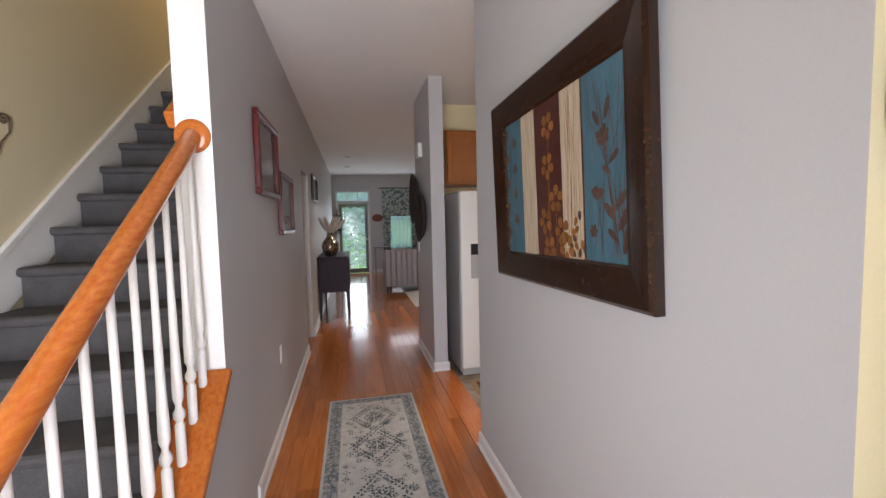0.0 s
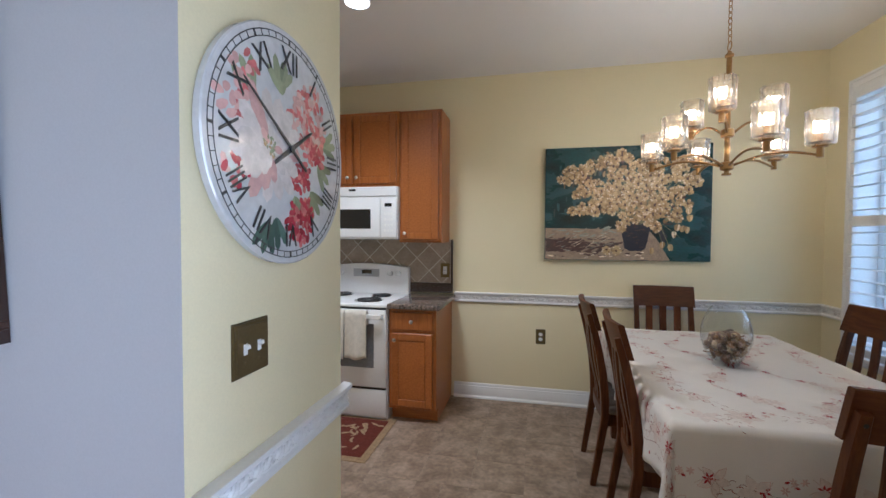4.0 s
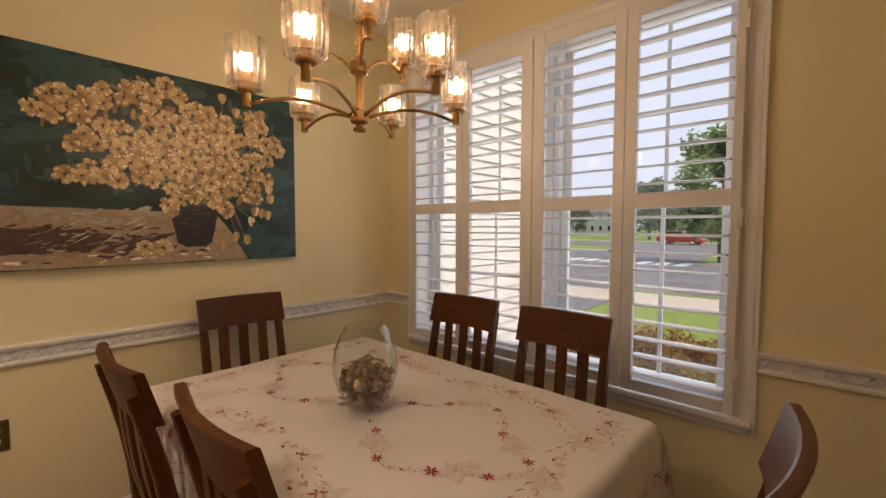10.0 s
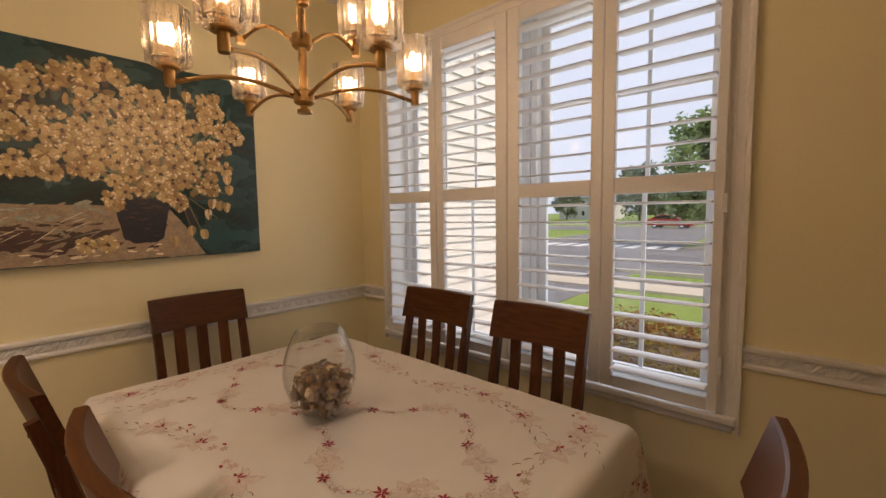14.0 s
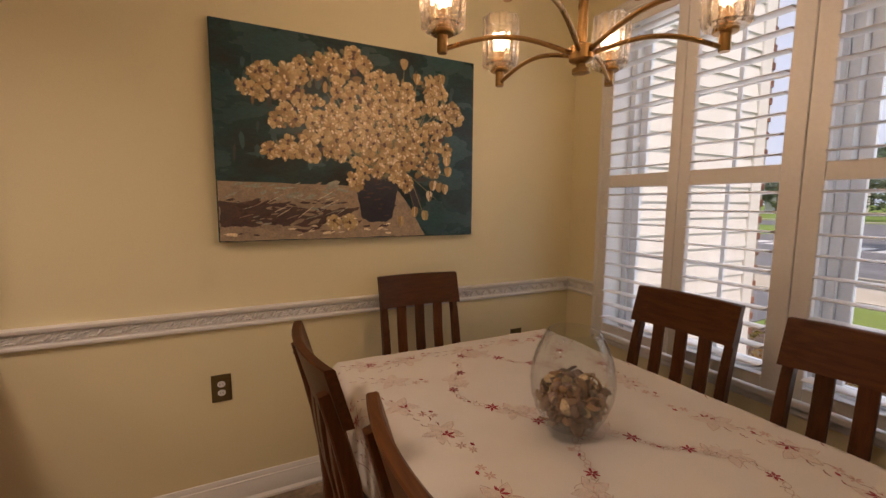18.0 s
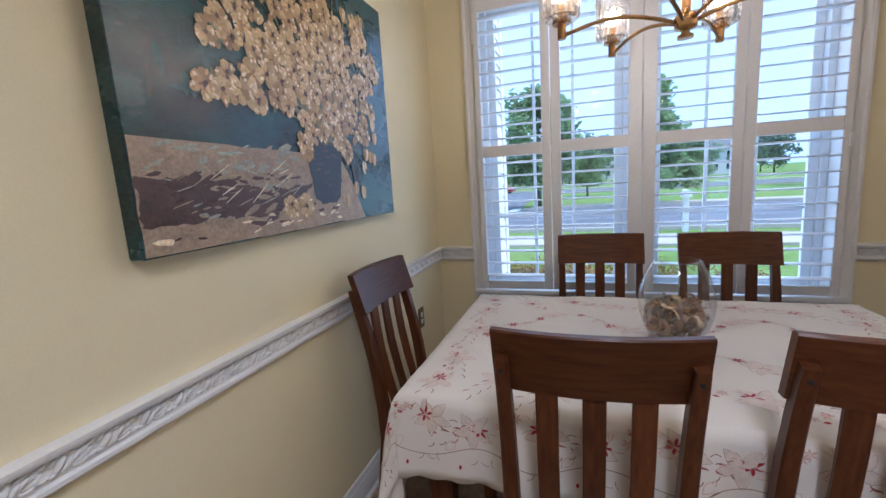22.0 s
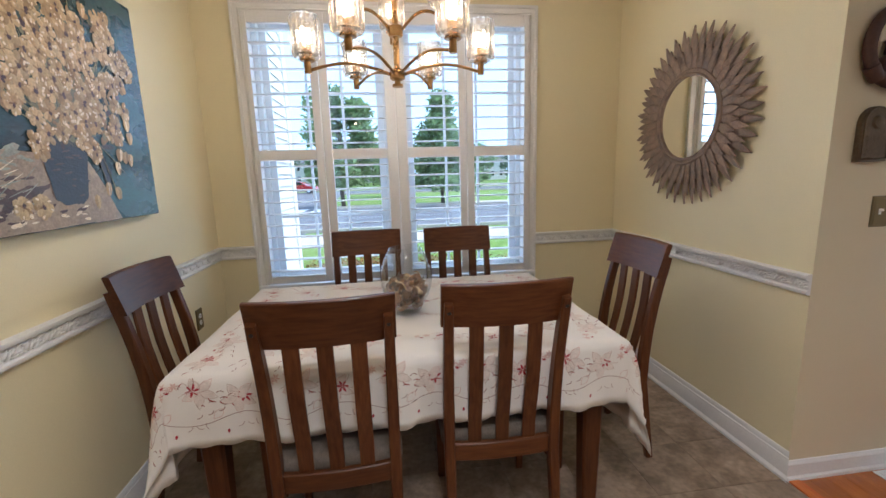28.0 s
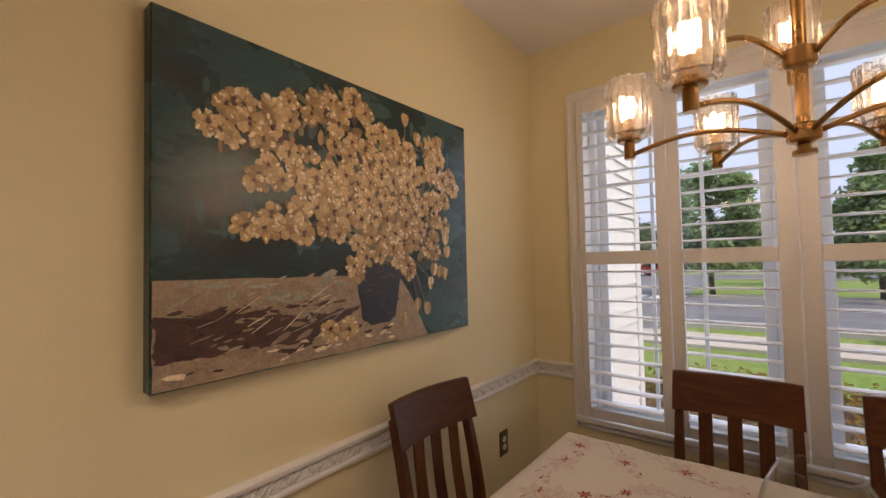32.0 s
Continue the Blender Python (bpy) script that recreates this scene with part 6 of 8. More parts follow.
for i in range(420):  # broken strokes over the table: pale green and sand far off, umber and wine nearer
    u, v = r_.uniform(0.015, 0.62), r_.uniform(0.02, 0.275)
    x, y = uv(u, v)
    if 0.43 < u < 0.66 and v > 0.07:
        continue
    shade = noise.noise(Vector((u * 7, v * 16, 2)))
    if v > 0.20:
        hue = r_.choice((0, 0, 8, 8, 0))
    elif v > 0.075 and u < 0.5 + shade * 0.15:
        hue = r_.choice((1, 1, 6, 6, 1, 0)) if shade > -0.15 else r_.choice((0, 8, 6))
    else:
        hue = r_.choice((0, 0, 0, 6, 5))
    ln = r_.uniform(0.018, 0.075)
    dab(fl, x, y, 0.0474 + 0.00001 * (i % 20), r_.uniform(-0.25, 0.45), ln, ln * r_.uniform(0.12, 0.35), 0.0003, hue, 6)
for i in range(26):  # a few pale scratches
    x, y = uv(r_.uniform(0.05, 0.42), r_.uniform(0.10, 0.20))
    dab(fl, x, y, 0.0477, r_.uniform(0.15, 0.7), r_.uniform(0.05, 0.13), 0.0035, 0.0003, r_.choice((0, 5, 8)), 5)
for i in range(40):  # the vase's brush marks
    x, y = uv(r_.uniform(0.50, 0.615), r_.uniform(0.10, 0.30))
    dab(fl, x, y, 0.0475, r_.uniform(-0.2, 0.2), r_.uniform(0.02, 0.05), 0.008, 0.0003, r_.choice((2, 2, 1)), 6)
for i in range(90):  # cool and brown scumbling in the background
    u, v = r_.uniform(0.04, 0.90), r_.uniform(0.31, 0.86)
    x, y = uv(u, v)
    dab(fl, x, y, 0.0453, r_.choice((1.57, 1.5, 1.65, 0.0)), r_.uniform(0.04, 0.10), r_.uniform(0.012, 0.03), 0.0002, r_.choice((10, 10, 11)), 6)
for i in range(160):  # stems
    x0, y0 = uv(r_.uniform(0.54, 0.62), r_.uniform(0.30, 0.36))
    a = r_.uniform(0.3, 2.6)
    x1, y1 = x0 + math.cos(a) * r_.uniform(0.2, 0.5), y0 + math.sin(a) * r_.uniform(0.25, 0.5)
    if in_cloud(x1 / PW + 0.5, y1 / PH + 0.5) and y1 < PH * 0.44:
        dab(fl, x0, y0, 0.0474, math.atan2(y1 - y0, x1 - x0), math.hypot(x1 - x0, y1 - y0), 0.005, 0.0006, 7)
for u0, v0, u1, v1 in ((0.70, 0.34, 0.83, 0.20), (0.72, 0.36, 0.86, 0.30), (0.70, 0.34, 0.77, 0.10), (0.73, 0.38, 0.90, 0.34), (0.66, 0.62, 0.68, 0.92), (0.70, 0.62, 0.735, 0.86), (0.74, 0.58, 0.82, 0.84), (0.72, 0.56, 0.84, 0.72), (0.70, 0.50, 0.80, 0.78), (0.68, 0.34, 0.73, 0.12)):
    (x0, y0), (x1, y1) = uv(u0, v0), uv(u1, v1)
    dab(fl, x0, y0, 0.0474, math.atan2(y1 - y0, x1 - x0), math.hypot(x1 - x0, y1 - y0), 0.005, 0.0006, 7)


def flower(x, y, r, lift):
    """A blossom: broad ochre petals, pale loaded brush tips round the rim, a dark uneven eye."""
    t0 = r_.random() * 6.28
    n = r_.choice((6, 7, 7, 8))
    body = r_.choice(((3, 4, 4), (3, 3, 9), (4, 3, 3), (3, 3, 4)))
    squash, turn = r_.uniform(0.70, 1.0), r_.uniform(0, 3.14)
    pale = r_.uniform(0.35, 0.95)
    for k in range(n):
        a = t0 + 2 * math.pi * k / n + r_.uniform(-0.25, 0.25)
        ln = r * r_.uniform(0.80, 1.06) * (squash + (1 - squash) * abs(math.cos(a - turn)))
        dab(fl, x + 0.06 * r * math.cos(a), y + 0.06 * r * math.sin(a), 0.0478 + lift + 0.00008 * k, a, ln, r * r_.uniform(0.55, 0.80), 0.0007, r_.choice(body))
        for q in range(r_.choice((1, 2, 2))):
            if r_.random() < pale:
                b, d = a + r_.uniform(-0.35, 0.35), ln * r_.uniform(0.55, 0.72)
                dab(fl, x + d * math.cos(b), y + d * math.sin(b), 0.0488 + lift, b + r_.uniform(-0.9, 0.9), r * r_.uniform(0.22, 0.42), r * r_.uniform(0.14, 0.26), 0.0008, r_.choice((5, 5, 3)))
    for k in range(4):
        dab(fl, x, y, 0.0494 + lift, t0 + 1.6 * k + r_.uniform(-0.4, 0.4), r * r_.uniform(0.30, 0.5), r * r_.uniform(0.10, 0.18), 0.0002, r_.choice((4, 9, 9)))
    if r_.random() < 0.85:
        for k in range(2):
            dab(fl, x - 0.14 * r, y + r_.uniform(-0.1, 0.1) * r, 0.0504 + lift, r_.uniform(-0.9, 0.9), r * r_.uniform(0.26, 0.42), r * r_.uniform(0.20, 0.32), 0.0002, r_.choice((6, 6, 1)))


for i in range(1100):  # shadowed petals behind the blossoms
    u, v = r_.uniform(0.1, 0.93), r_.uniform(0.3, 0.93)
    x, y = uv(u, v)
    if in_cloud(0.5 + (u - 0.5) * 1.06, v):
        dab(fl, x, y, 0.0476 + 0.00001 * (i % 20), r_.uniform(0, 6.28), r_.uniform(0.025, 0.055), r_.uniform(0.012, 0.028), 0.0002, r_.choice((4, 9, 9, 7, 7, 3, 6)))
placed = []
for i in range(4000):
    u, v = r_.uniform(0.1, 0.93), r_.uniform(0.3, 0.93)
    x, y = uv(u, v)
    if in_cloud(u, v) and all(math.hypot(x - a, y - b) > 0.050 for a, b in placed):
        placed.append((x, y))
placed += [uv(*p) for p in ((0.48, 0.285), (0.69, 0.28), (0.39, 0.085), (0.455, 0.09), (0.12, 0.71), (0.15, 0.79), (0.48, 0.935), (0.91, 0.70))]
for k, (x, y) in enumerate(placed):
    flower(x + r_.uniform(-0.006, 0.006), y + r_.uniform(-0.006, 0.006), r_.uniform(0.035, 0.051), 0.00016 * (k % 9))
for u, v in ((0.68, 0.92), (0.735, 0.855), (0.87, 0.42), (0.875, 0.36), (0.80, 0.28), (0.83, 0.27), (0.86, 0.26), (0.79, 0.22), (0.72, 0.13), (0.77, 0.11), (0.66, 0.08), (0.84, 0.87)):
    x, y = uv(u, v)
    for k in range(3):
        dab(fl, x + r_.uniform(-0.008, 0.008), y - 0.02, 0.0482, 1.57 + r_.uniform(-0.3, 0.3), 0.055, 0.030, 0.0006, r_.choice((3, 4, 5)))
part("painted_bouquet", fl, OILS, paint, kind="stuff")

# framed stripes in the hall
AW, AH = 1.130, 0.832
art = thing("framed_art", "striped floral art in a wide dark brown wooden frame", "picture", on_west_face(BX0 - 0.012, 1.609, 1.607) @ pose(0, 0, 0, 1.5, 0, 1.2))
for k, (w_, h_) in enumerate(((AW, AH),)):
    for sx, sy in ((0, 1), (0, -1), (1, 0), (-1, 0)):
        prof = [(0, 0.002), (0, 0.030), (0.012, 0.040), (0.050, 0.034), (0.095, 0.022), (0.112, 0.020), (0.120, 0.012), (0.120, 0.002)]
        half_run = w_ / 2 if sy else h_ / 2
        bm = bmesh.new()
        rings = []
        for e in (-1, 1):
            ring = []
            for d, z in prof:
                along, across = e * (half_run - d), (h_ / 2 if sy else w_ / 2) - d
                ring.append(bm.verts.new((along, sy * across, z) if sy else (sx * across, along, z)))
            rings.append(ring)
        for i in range(len(prof)):
            j = (i + 1) % len(prof)
            bm.faces.new((rings[0][i], rings[0][j], rings[1][j], rings[1][i]))
        bm.faces.new(rings[0]), bm.faces.new(rings[1][::-1])
        part("frame_side", bm, WALNUT, art, smooth=30)
BLUE = surface("faded_blue_print", (0.075, 0.165, 0.22), 0.4, var=0.15, scale=5, fine=60, bump=0.05, stretch=(6, 1, 1), tint=(0.045, 0.11, 0.155))
CREAM = surface("cream_streaked_print", (0.60, 0.52, 0.40), 0.4, var=0.15, scale=6, fine=60, bump=0.05, stretch=(14, 1, 1), tint=(0.40, 0.30, 0.20))
WINE = surface("wine_red_print", (0.085, 0.020, 0.016), 0.4, var=0.2, scale=5, fine=60, bump=0.05, stretch=(8, 1, 1), tint=(0.05, 0.014, 0.012))
GOLD = surface("gold_brown_print", (0.26, 0.105, 0.025), 0.4, var=0.2, scale=30, fine=60, bump=0.05, per_island=0.25)
UMBER = surface("umber_print", (0.10, 0.055, 0.04), 0.4, var=0.2, scale=30, fine=60, bump=0.05, per_island=0.25)
xs = [-0.451, -0.268, -0.134, 0.079, 0.222, 0.451]
for (a, b), mt, nm in zip(zip(xs, xs[1:]), (BLUE, CREAM, WINE, CREAM, BLUE), ("blue_stripe", "cream_stripe", "wine_stripe", "cream_stripe", "blue_stripe")):
    part(nm, boxed(a, b - 0.002, -0.298, 0.298, 0.003, 0.009), mt, art)
part("dark_line", boxed(0.215, 0.224, -0.298, 0.298, 0.004, 0.0096), BLACK_WOOD, art)
gold, umb = bmesh.new(), bmesh.new()
r_ = random.Random(3)
for cx, cy in ((-0.03, 0.05), (0.03, -0.08), (-0.06, -0.16), (0.07, -0.20), (-0.02, 0.20), (0.10, -0.26), (-0.03, -0.27)):
    dab(gold, cx, -0.32, 0.0098, 1.57 + 0.05 * cx, cy + 0.32, 0.005, 0.0003, n=6)
    for k in range(5):
        a = k * 1.257 + cx * 9
        dab(gold, cx + 0.012 * math.cos(a), cy + 0.012 * math.sin(a), 0.0102, a, 0.042, 0.036, 0.0008)
gr_ = bmesh.new()


def bough(bm, pts, width):
    """A thin painted stem through the points given."""
    for p, q in zip(pts, pts[1:]):
        dab(bm, p[0], p[1], 0.0097, math.atan2(q[1] - p[1], q[0] - p[0]), math.hypot(q[0] - p[0], q[1] - p[1]) * 1.15, width, 0.0002, n=6)


for k in range(11):  # long grasses on the blue and cream bands
    x0, x1 = r_.uniform(0.26, 0.47), r_.uniform(0.25, 0.48)
    bough(gr_, [(x0, -0.31), (x0 * 0.6 + x1 * 0.4, -0.05), (x1, r_.uniform(0.12, 0.30))], 0.004)
    x0 = r_.uniform(0.10, 0.22)
    bough(gold, [(x0, -0.31), (x0 + r_.uniform(-0.02, 0.02), 0.0), (x0 + r_.uniform(-0.04, 0.03), 0.28)], 0.0022)
bough(umb, [(0.41, -0.31), (0.385, -0.18), (0.36, -0.06), (0.335, 0.08)], 0.005)
for q in range(8):
    dab(umb, 0.332, 0.085, 0.0100, 0.4 + q * 0.785, r_.uniform(0.026, 0.040), 0.020, 0.0004)
for px, py, an, ln in ((0.315, 0.12, 2.1, 0.06), (0.345, 0.13, 1.2, 0.07), (0.37, -0.03, 2.6, 0.05), (0.36, 0.0, 0.6, 0.06), (0.385, -0.14, 0.8, 0.075), (0.39, -0.17, 2.4, 0.08), (0.40, -0.20, 0.9, 0.09),
                       (0.395, -0.23, 2.5, 0.06), (0.42, -0.27, 1.2, 0.10), (0.30, -0.06, 3.6, 0.04)):
    dab(umb, px, py, 0.0100, an, ln, ln * 0.36, 0.0004)
for q in range(6):
    dab(umb, 0.30, -0.07, 0.0100, 3.4 + q * 0.5, 0.036, 0.018, 0.0004), dab(umb, 0.272, -0.20, 0.0100, q * 1.05, 0.024, 0.014, 0.0004)
bough(umb, [(-0.40, -0.31), (-0.385, -0.1), (-0.40, 0.12), (-0.38, 0.27)], 0.004)
for k in range(9):
    x0, y0 = -0.39 + (0.045 if k % 2 else -0.045), -0.20 + 0.057 * k
    for q in range(5):
        dab(umb, x0, y0, 0.0100, q * 1.257 + k, r_.uniform(0.020, 0.032), 0.020, 0.0004)
part("grass_print", gr_, UMBER, art, kind="stuff")
for k in range(14):
    dab(umb if k % 2 else gold, r_.uniform(0.09, 0.24), r_.uniform(-0.31, -0.16), 0.0100, r_.uniform(0, 6.28), 0.035, 0.022, 0.0006)
part("gold_print", gold, GOLD, art, kind="stuff"), part("umber_print", umb, UMBER, art, kind="stuff")

# clock
clk = thing("wall_clock", "large round white wall clock printed with pink and white flowers", "clock", on_south_face(1.304, BY0, 1.632) @ Matrix.Diagonal((0.938, 0.938, 1, 1)))
FACE = surface("clock_face_print", (0.66, 0.66, 0.68), 0.16, var=0.08, scale=5, fine=40, bump=0.01, tint=(0.56, 0.57, 0.60), coat=0.6)
part("dial", lathe([(0, 0.004), (0.296, 0.004), (0.300, 0.008), (0.300, 0.022), (0.297, 0.025), (0, 0.025)], 72), FACE, clk, "glossy white dial", smooth=30)
INK = surface("black_ink", (0.02, 0.02, 0.022), 0.3, var=0.1, fine=80, bump=0.0)
for r in (0.283, 0.268):
    part("minute_ring", lathe([(r - 0.0012, 0.0252), (r + 0.0012, 0.0252), (r + 0.0012, 0.0258), (r - 0.0012, 0.0258)], 72, closed=True), INK, clk)
ticks = bmesh.new()
for k in range(60):
    a = 2 * math.pi * k / 60
    wd = 0.0035 if k % 5 == 0 else 0.0011
    box(ticks, -wd, wd, 0.268, 0.283, 0.0252, 0.0258, m=pose(0, 0, 0, 0, 0, -math.degrees(a)))
part("minute_scale", ticks, INK, clk, kind="stuff")
for k, word in enumerate(("XII", "I", "II", "III", "IIII", "V", "VI", "VII", "VIII", "IX", "X", "XI")):
    a = radians(30 * k)
    n_ = writing(word, 0.085, INK, clk, pose(0.222 * math.sin(a), 0.222 * math.cos(a), 0.0272, 0, 0, -30 * k) @ Matrix.Diagonal((0.62 if len(word) > 3 else 0.75, 1, 1, 1)), 0.0005, "numeral")
PRINTS = [surface("print_" + nm, c, 0.16, var=0.12, scale=20, fine=60, bump=0.0, per_island=v, coat=0.6) for nm, c, v in (
    ("white_petal", (0.72, 0.66, 0.65), 0.10), ("blush_petal", (0.72, 0.44, 0.42), 0.15), ("coral_petal", (0.62, 0.17, 0.18), 0.25), ("crimson_petal", (0.42, 0.035, 0.065), 0.3),
    ("sage_leaf", (0.28, 0.32, 0.20), 0.25), ("dark_leaf", (0.10, 0.16, 0.13), 0.25), ("amber_centre", (0.45, 0.30, 0.14), 0.2))]
pr = bmesh.new()
r_ = random.Random(8)


def tuft(cx, cy, rad, count, size, idx, z=0.0252):
    for i in range(count):
        a, d = r_.uniform(0, 6.28), rad * math.sqrt(r_.random())
        x, y = cx + d * math.cos(a), cy + d * math.sin(a)
        if math.hypot(x, y) < 0.245:
            dab(pr, x, y, z + 0.00002 * (i % 40), r_.uniform(0, 6.28), size * r_.uniform(0.7, 1.2), size * 0.6, 0.0001, r_.choice(idx), n=7)


for x, y, a in ((-0.03, 0.13, 1.9), (-0.05, 0.14, 1.2), (-0.09, -0.19, -1.9), (-0.06, -0.18, -1.5), (0.02, -0.12, -1.2), (0.17, 0.04, 0.2), (0.10, -0.10, -0.9), (-0.14, 0.10, 2.2), (0.14, -0.02, -0.6)):
    for k in range(3):
        dab(pr, x, y, 0.02515, a + (k - 1) * 0.5, 0.085, 0.026, 0.0001, 5 if a < -1.4 else 4, n=8)
tuft(0.10, 0.10, 0.085, 130, 0.030, (1, 2, 2, 1)), tuft(0.13, 0.02, 0.05, 60, 0.028, (2, 3, 3)), tuft(0.05, -0.06, 0.04, 40, 0.028, (3, 3, 2))
tuft(0.05, -0.185, 0.055, 90, 0.028, (3, 3, 2)), tuft(-0.19, 0.09, 0.06, 40, 0.036, (1, 1, 2)), tuft(-0.17, 0.17, 0.03, 16, 0.028, (1, 2)), tuft(-0.21, -0.09, 0.03, 18, 0.03, (1, 2, 3))
for ringk, (n_, ln, wd) in enumerate(((15, 0.135, 0.046), (13, 0.105, 0.040), (11, 0.075, 0.03), (8, 0.045, 0.02))):
    for k in range(n_):
        a = 2 * math.pi * (k + 0.3 * ringk) / n_
        dab(pr, -0.085 + 0.008 * math.cos(a), -0.01 + 0.008 * math.sin(a), 0.0262 + 0.00012 * ringk, a, ln * r_.uniform(0.9, 1.08), wd, 0.0001, 1 if (k + ringk) % 5 == 0 else 0, n=9)
tuft(-0.085, -0.01, 0.022, 26, 0.012, (6, 4), 0.0268)
part("flower_print", pr, PRINTS, clk, kind="stuff")


def pointer(name, ang, length, wide, z):
    bm = prism([(-wide * 0.35, -0.085), (wide * 0.35, -0.085), (wide / 2, 0.0), (wide * 0.22, length * 0.96), (0, length), (-wide * 0.22, length * 0.96), (-wide / 2, 0.0)], 0.0012,
               m=pose(0, 0, z, 0, 0, -ang))
    part(name, bm, INK, clk, "black pointer")


pointer("minute_pointer", 304, 0.225, 0.010, 0.031), pointer("hour_pointer", 57, 0.125, 0.013, 0.0295)
part("boss", lathe([(0, 0.025), (0.009, 0.025), (0.009, 0.034), (0, 0.036)], 16), INK, clk, smooth=True)

# sunburst mirror
mir = thing("sunburst_mirror", "round mirror with a sunburst frame of taupe wooden leaves", "mirror", on_east_face(XW, -1.308, 1.646))
part("backing", lathe([(0, 0.002), (0.36, 0.002), (0.36, 0.012), (0, 0.012)], 48), LEAFWOOD, mir)
part("mirror_glass", lathe([(0, 0.034), (0.226, 0.034), (0.226, 0.031), (0, 0.031)], 64), MIRROR, mir, "round mirror glass")
part("inner_ring", lathe([(0.216, 0.036), (0.220, 0.044), (0.228, 0.046), (0.234, 0.042), (0.238, 0.047), (0.250, 0.046), (0.258, 0.036), (0.258, 0.012), (0.216, 0.012)], 64, closed=True), LEAFWOOD, mir, smooth=40)


def leaf_mesh(length, wide, curl_):
    bm = bmesh.new()
    rows = []
    for i in range(8):
        k = i / 7
        w_ = wide * 0.5 * (0.35 + 0.65 * math.sin(math.pi * min(1, 0.18 + 0.86 * k)) ** 0.8) * (1.0 if k < 0.95 else 0.2)
        z = curl_ * k * k + 0.012 * math.sin(math.pi * k)
        rows.append([bm.verts.new(p) for p in ((-w_, length * k, z), (-w_ * 0.5, length * k, z + 0.004), (0, length * k, z + 0.0015), (w_ * 0.5, length * k, z + 0.004), (w_, length * k, z),
                                               (0, length * k, z - 0.006))])
    for a, b in zip(rows, rows[1:]):
        for q in range(6):
            bm.faces.new((a[q], a[(q + 1) % 6], b[(q + 1) % 6], b[q]))
    bm.faces.new(rows[0]), bm.faces.new(rows[-1][::-1])
    return finish("leaf", bm, LEAFWOOD, 45)


LEAVES = [leaf_mesh(0.235, 0.046, 0.010), leaf_mesh(0.185, 0.044, 0.012), leaf_mesh(0.125, 0.040, 0.010)]
for layer, (count, r0, z) in enumerate(((40, 0.245, 0.014), (40, 0.245, 0.024), (40, 0.240, 0.033))):
    for k in range(count):
        lf = part("leaf", LEAVES[layer], None, mir)
        lf.matrix_local = pose(0, 0, z, 0, 0, 360 * (k + 0.5 * (layer % 2)) / count + 1.3 * math.sin(k * 7)) @ pose(0, r0 - 0.005, 0, 1.5 * math.sin(k * 3), 4)

# plaques in the foyer
RUST = surface("rust_brown_resin", (0.075, 0.032, 0.024), 0.55, var=0.2, scale=20, fine=90, bump=0.25)
PLAQ = surface("weathered_bronze_plaque", (0.13, 0.085, 0.045), 0.5, var=0.25, scale=25, fine=110, bump=0.3)
cl = thing("heart_ring_plaque", "rust brown ring-shaped wall plaque with a heart and crown", "wall plaque", on_north_face(0.915, YF, 1.80))
part("ring", sweep([(0.135 * math.cos(t), 0.135 * math.sin(t), 0.022) for t in [2 * math.pi * i / 40 for i in range(42)]], 0.021, seg=12, up=(0, 0, 1)), RUST, cl, smooth="all")
heart = [(0.075 * (16 * math.sin(t) ** 3) / 16, 0.075 * (13 * math.cos(t) - 5 * math.cos(2 * t) - 2 * math.cos(3 * t) - math.cos(4 * t)) / 16) for t in [2 * math.pi * i / 32 for i in range(32)]]
part("heart", prism(heart, 0.035, m=pose(0, -0.085, 0.004), bev=0.010), RUST, cl, smooth=40)
for x in (-0.045, 0.0, 0.045):
    part("crown_point", lathe([(0, 0), (0.018, 0), (0.015, 0.03), (0.020, 0.045), (0, 0.06)], 12, m=pose(x, -0.03, 0.022, -90, 0, 0)), RUST, cl, smooth=True)
for s in (-1, 1):
    part("cuff", lathe([(0, 0), (0.026, 0), (0.024, 0.05), (0.020, 0.06), (0, 0.06)], 14, m=pose(s * 0.118, -0.075, 0.022, 90, 0, 0) @ pose(0, 0, 0, 0, -35 * s, 0)), RUST, cl, smooth=True)
pl = thing("arched_plaque", "small arched bronze wall plaque with raised lines", "wall plaque", on_north_face(0.966, YF, 1.378))
arch = [(-0.066, 0), (0.066, 0), (0.066, 0.142)] + [(0.066 * math.cos(t), 0.142 + 0.066 * math.sin(t)) for t in [math.pi * i / 12 for i in range(1, 12)]] + [(-0.066, 0.142)]
part("slab", prism(arch, 0.022, bev=0.004), PLAQ, pl, smooth=30)
part("rim", sweep([(x * 0.86, 0.012 + y * 0.92, 0.023) for x, y in arch + arch[:2]], 0.0035, seg=6, up=(0, 0, 1)), PLAQ, pl, smooth="all")
part("emblem", lathe([(0, 0.020), (0.026, 0.022), (0.022, 0.030), (0.012, 0.033), (0, 0.034)], 16, m=pose(0, 0.148, 0)), PLAQ, pl, smooth=True)
for k in range(5):
    part("raised_line", boxed(-0.040 + 0.004 * (k % 2), 0.040 - 0.006 * (k % 3), 0.028 + 0.016 * k, 0.034 + 0.016 * k, 0.021, 0.0245), PLAQ, pl)


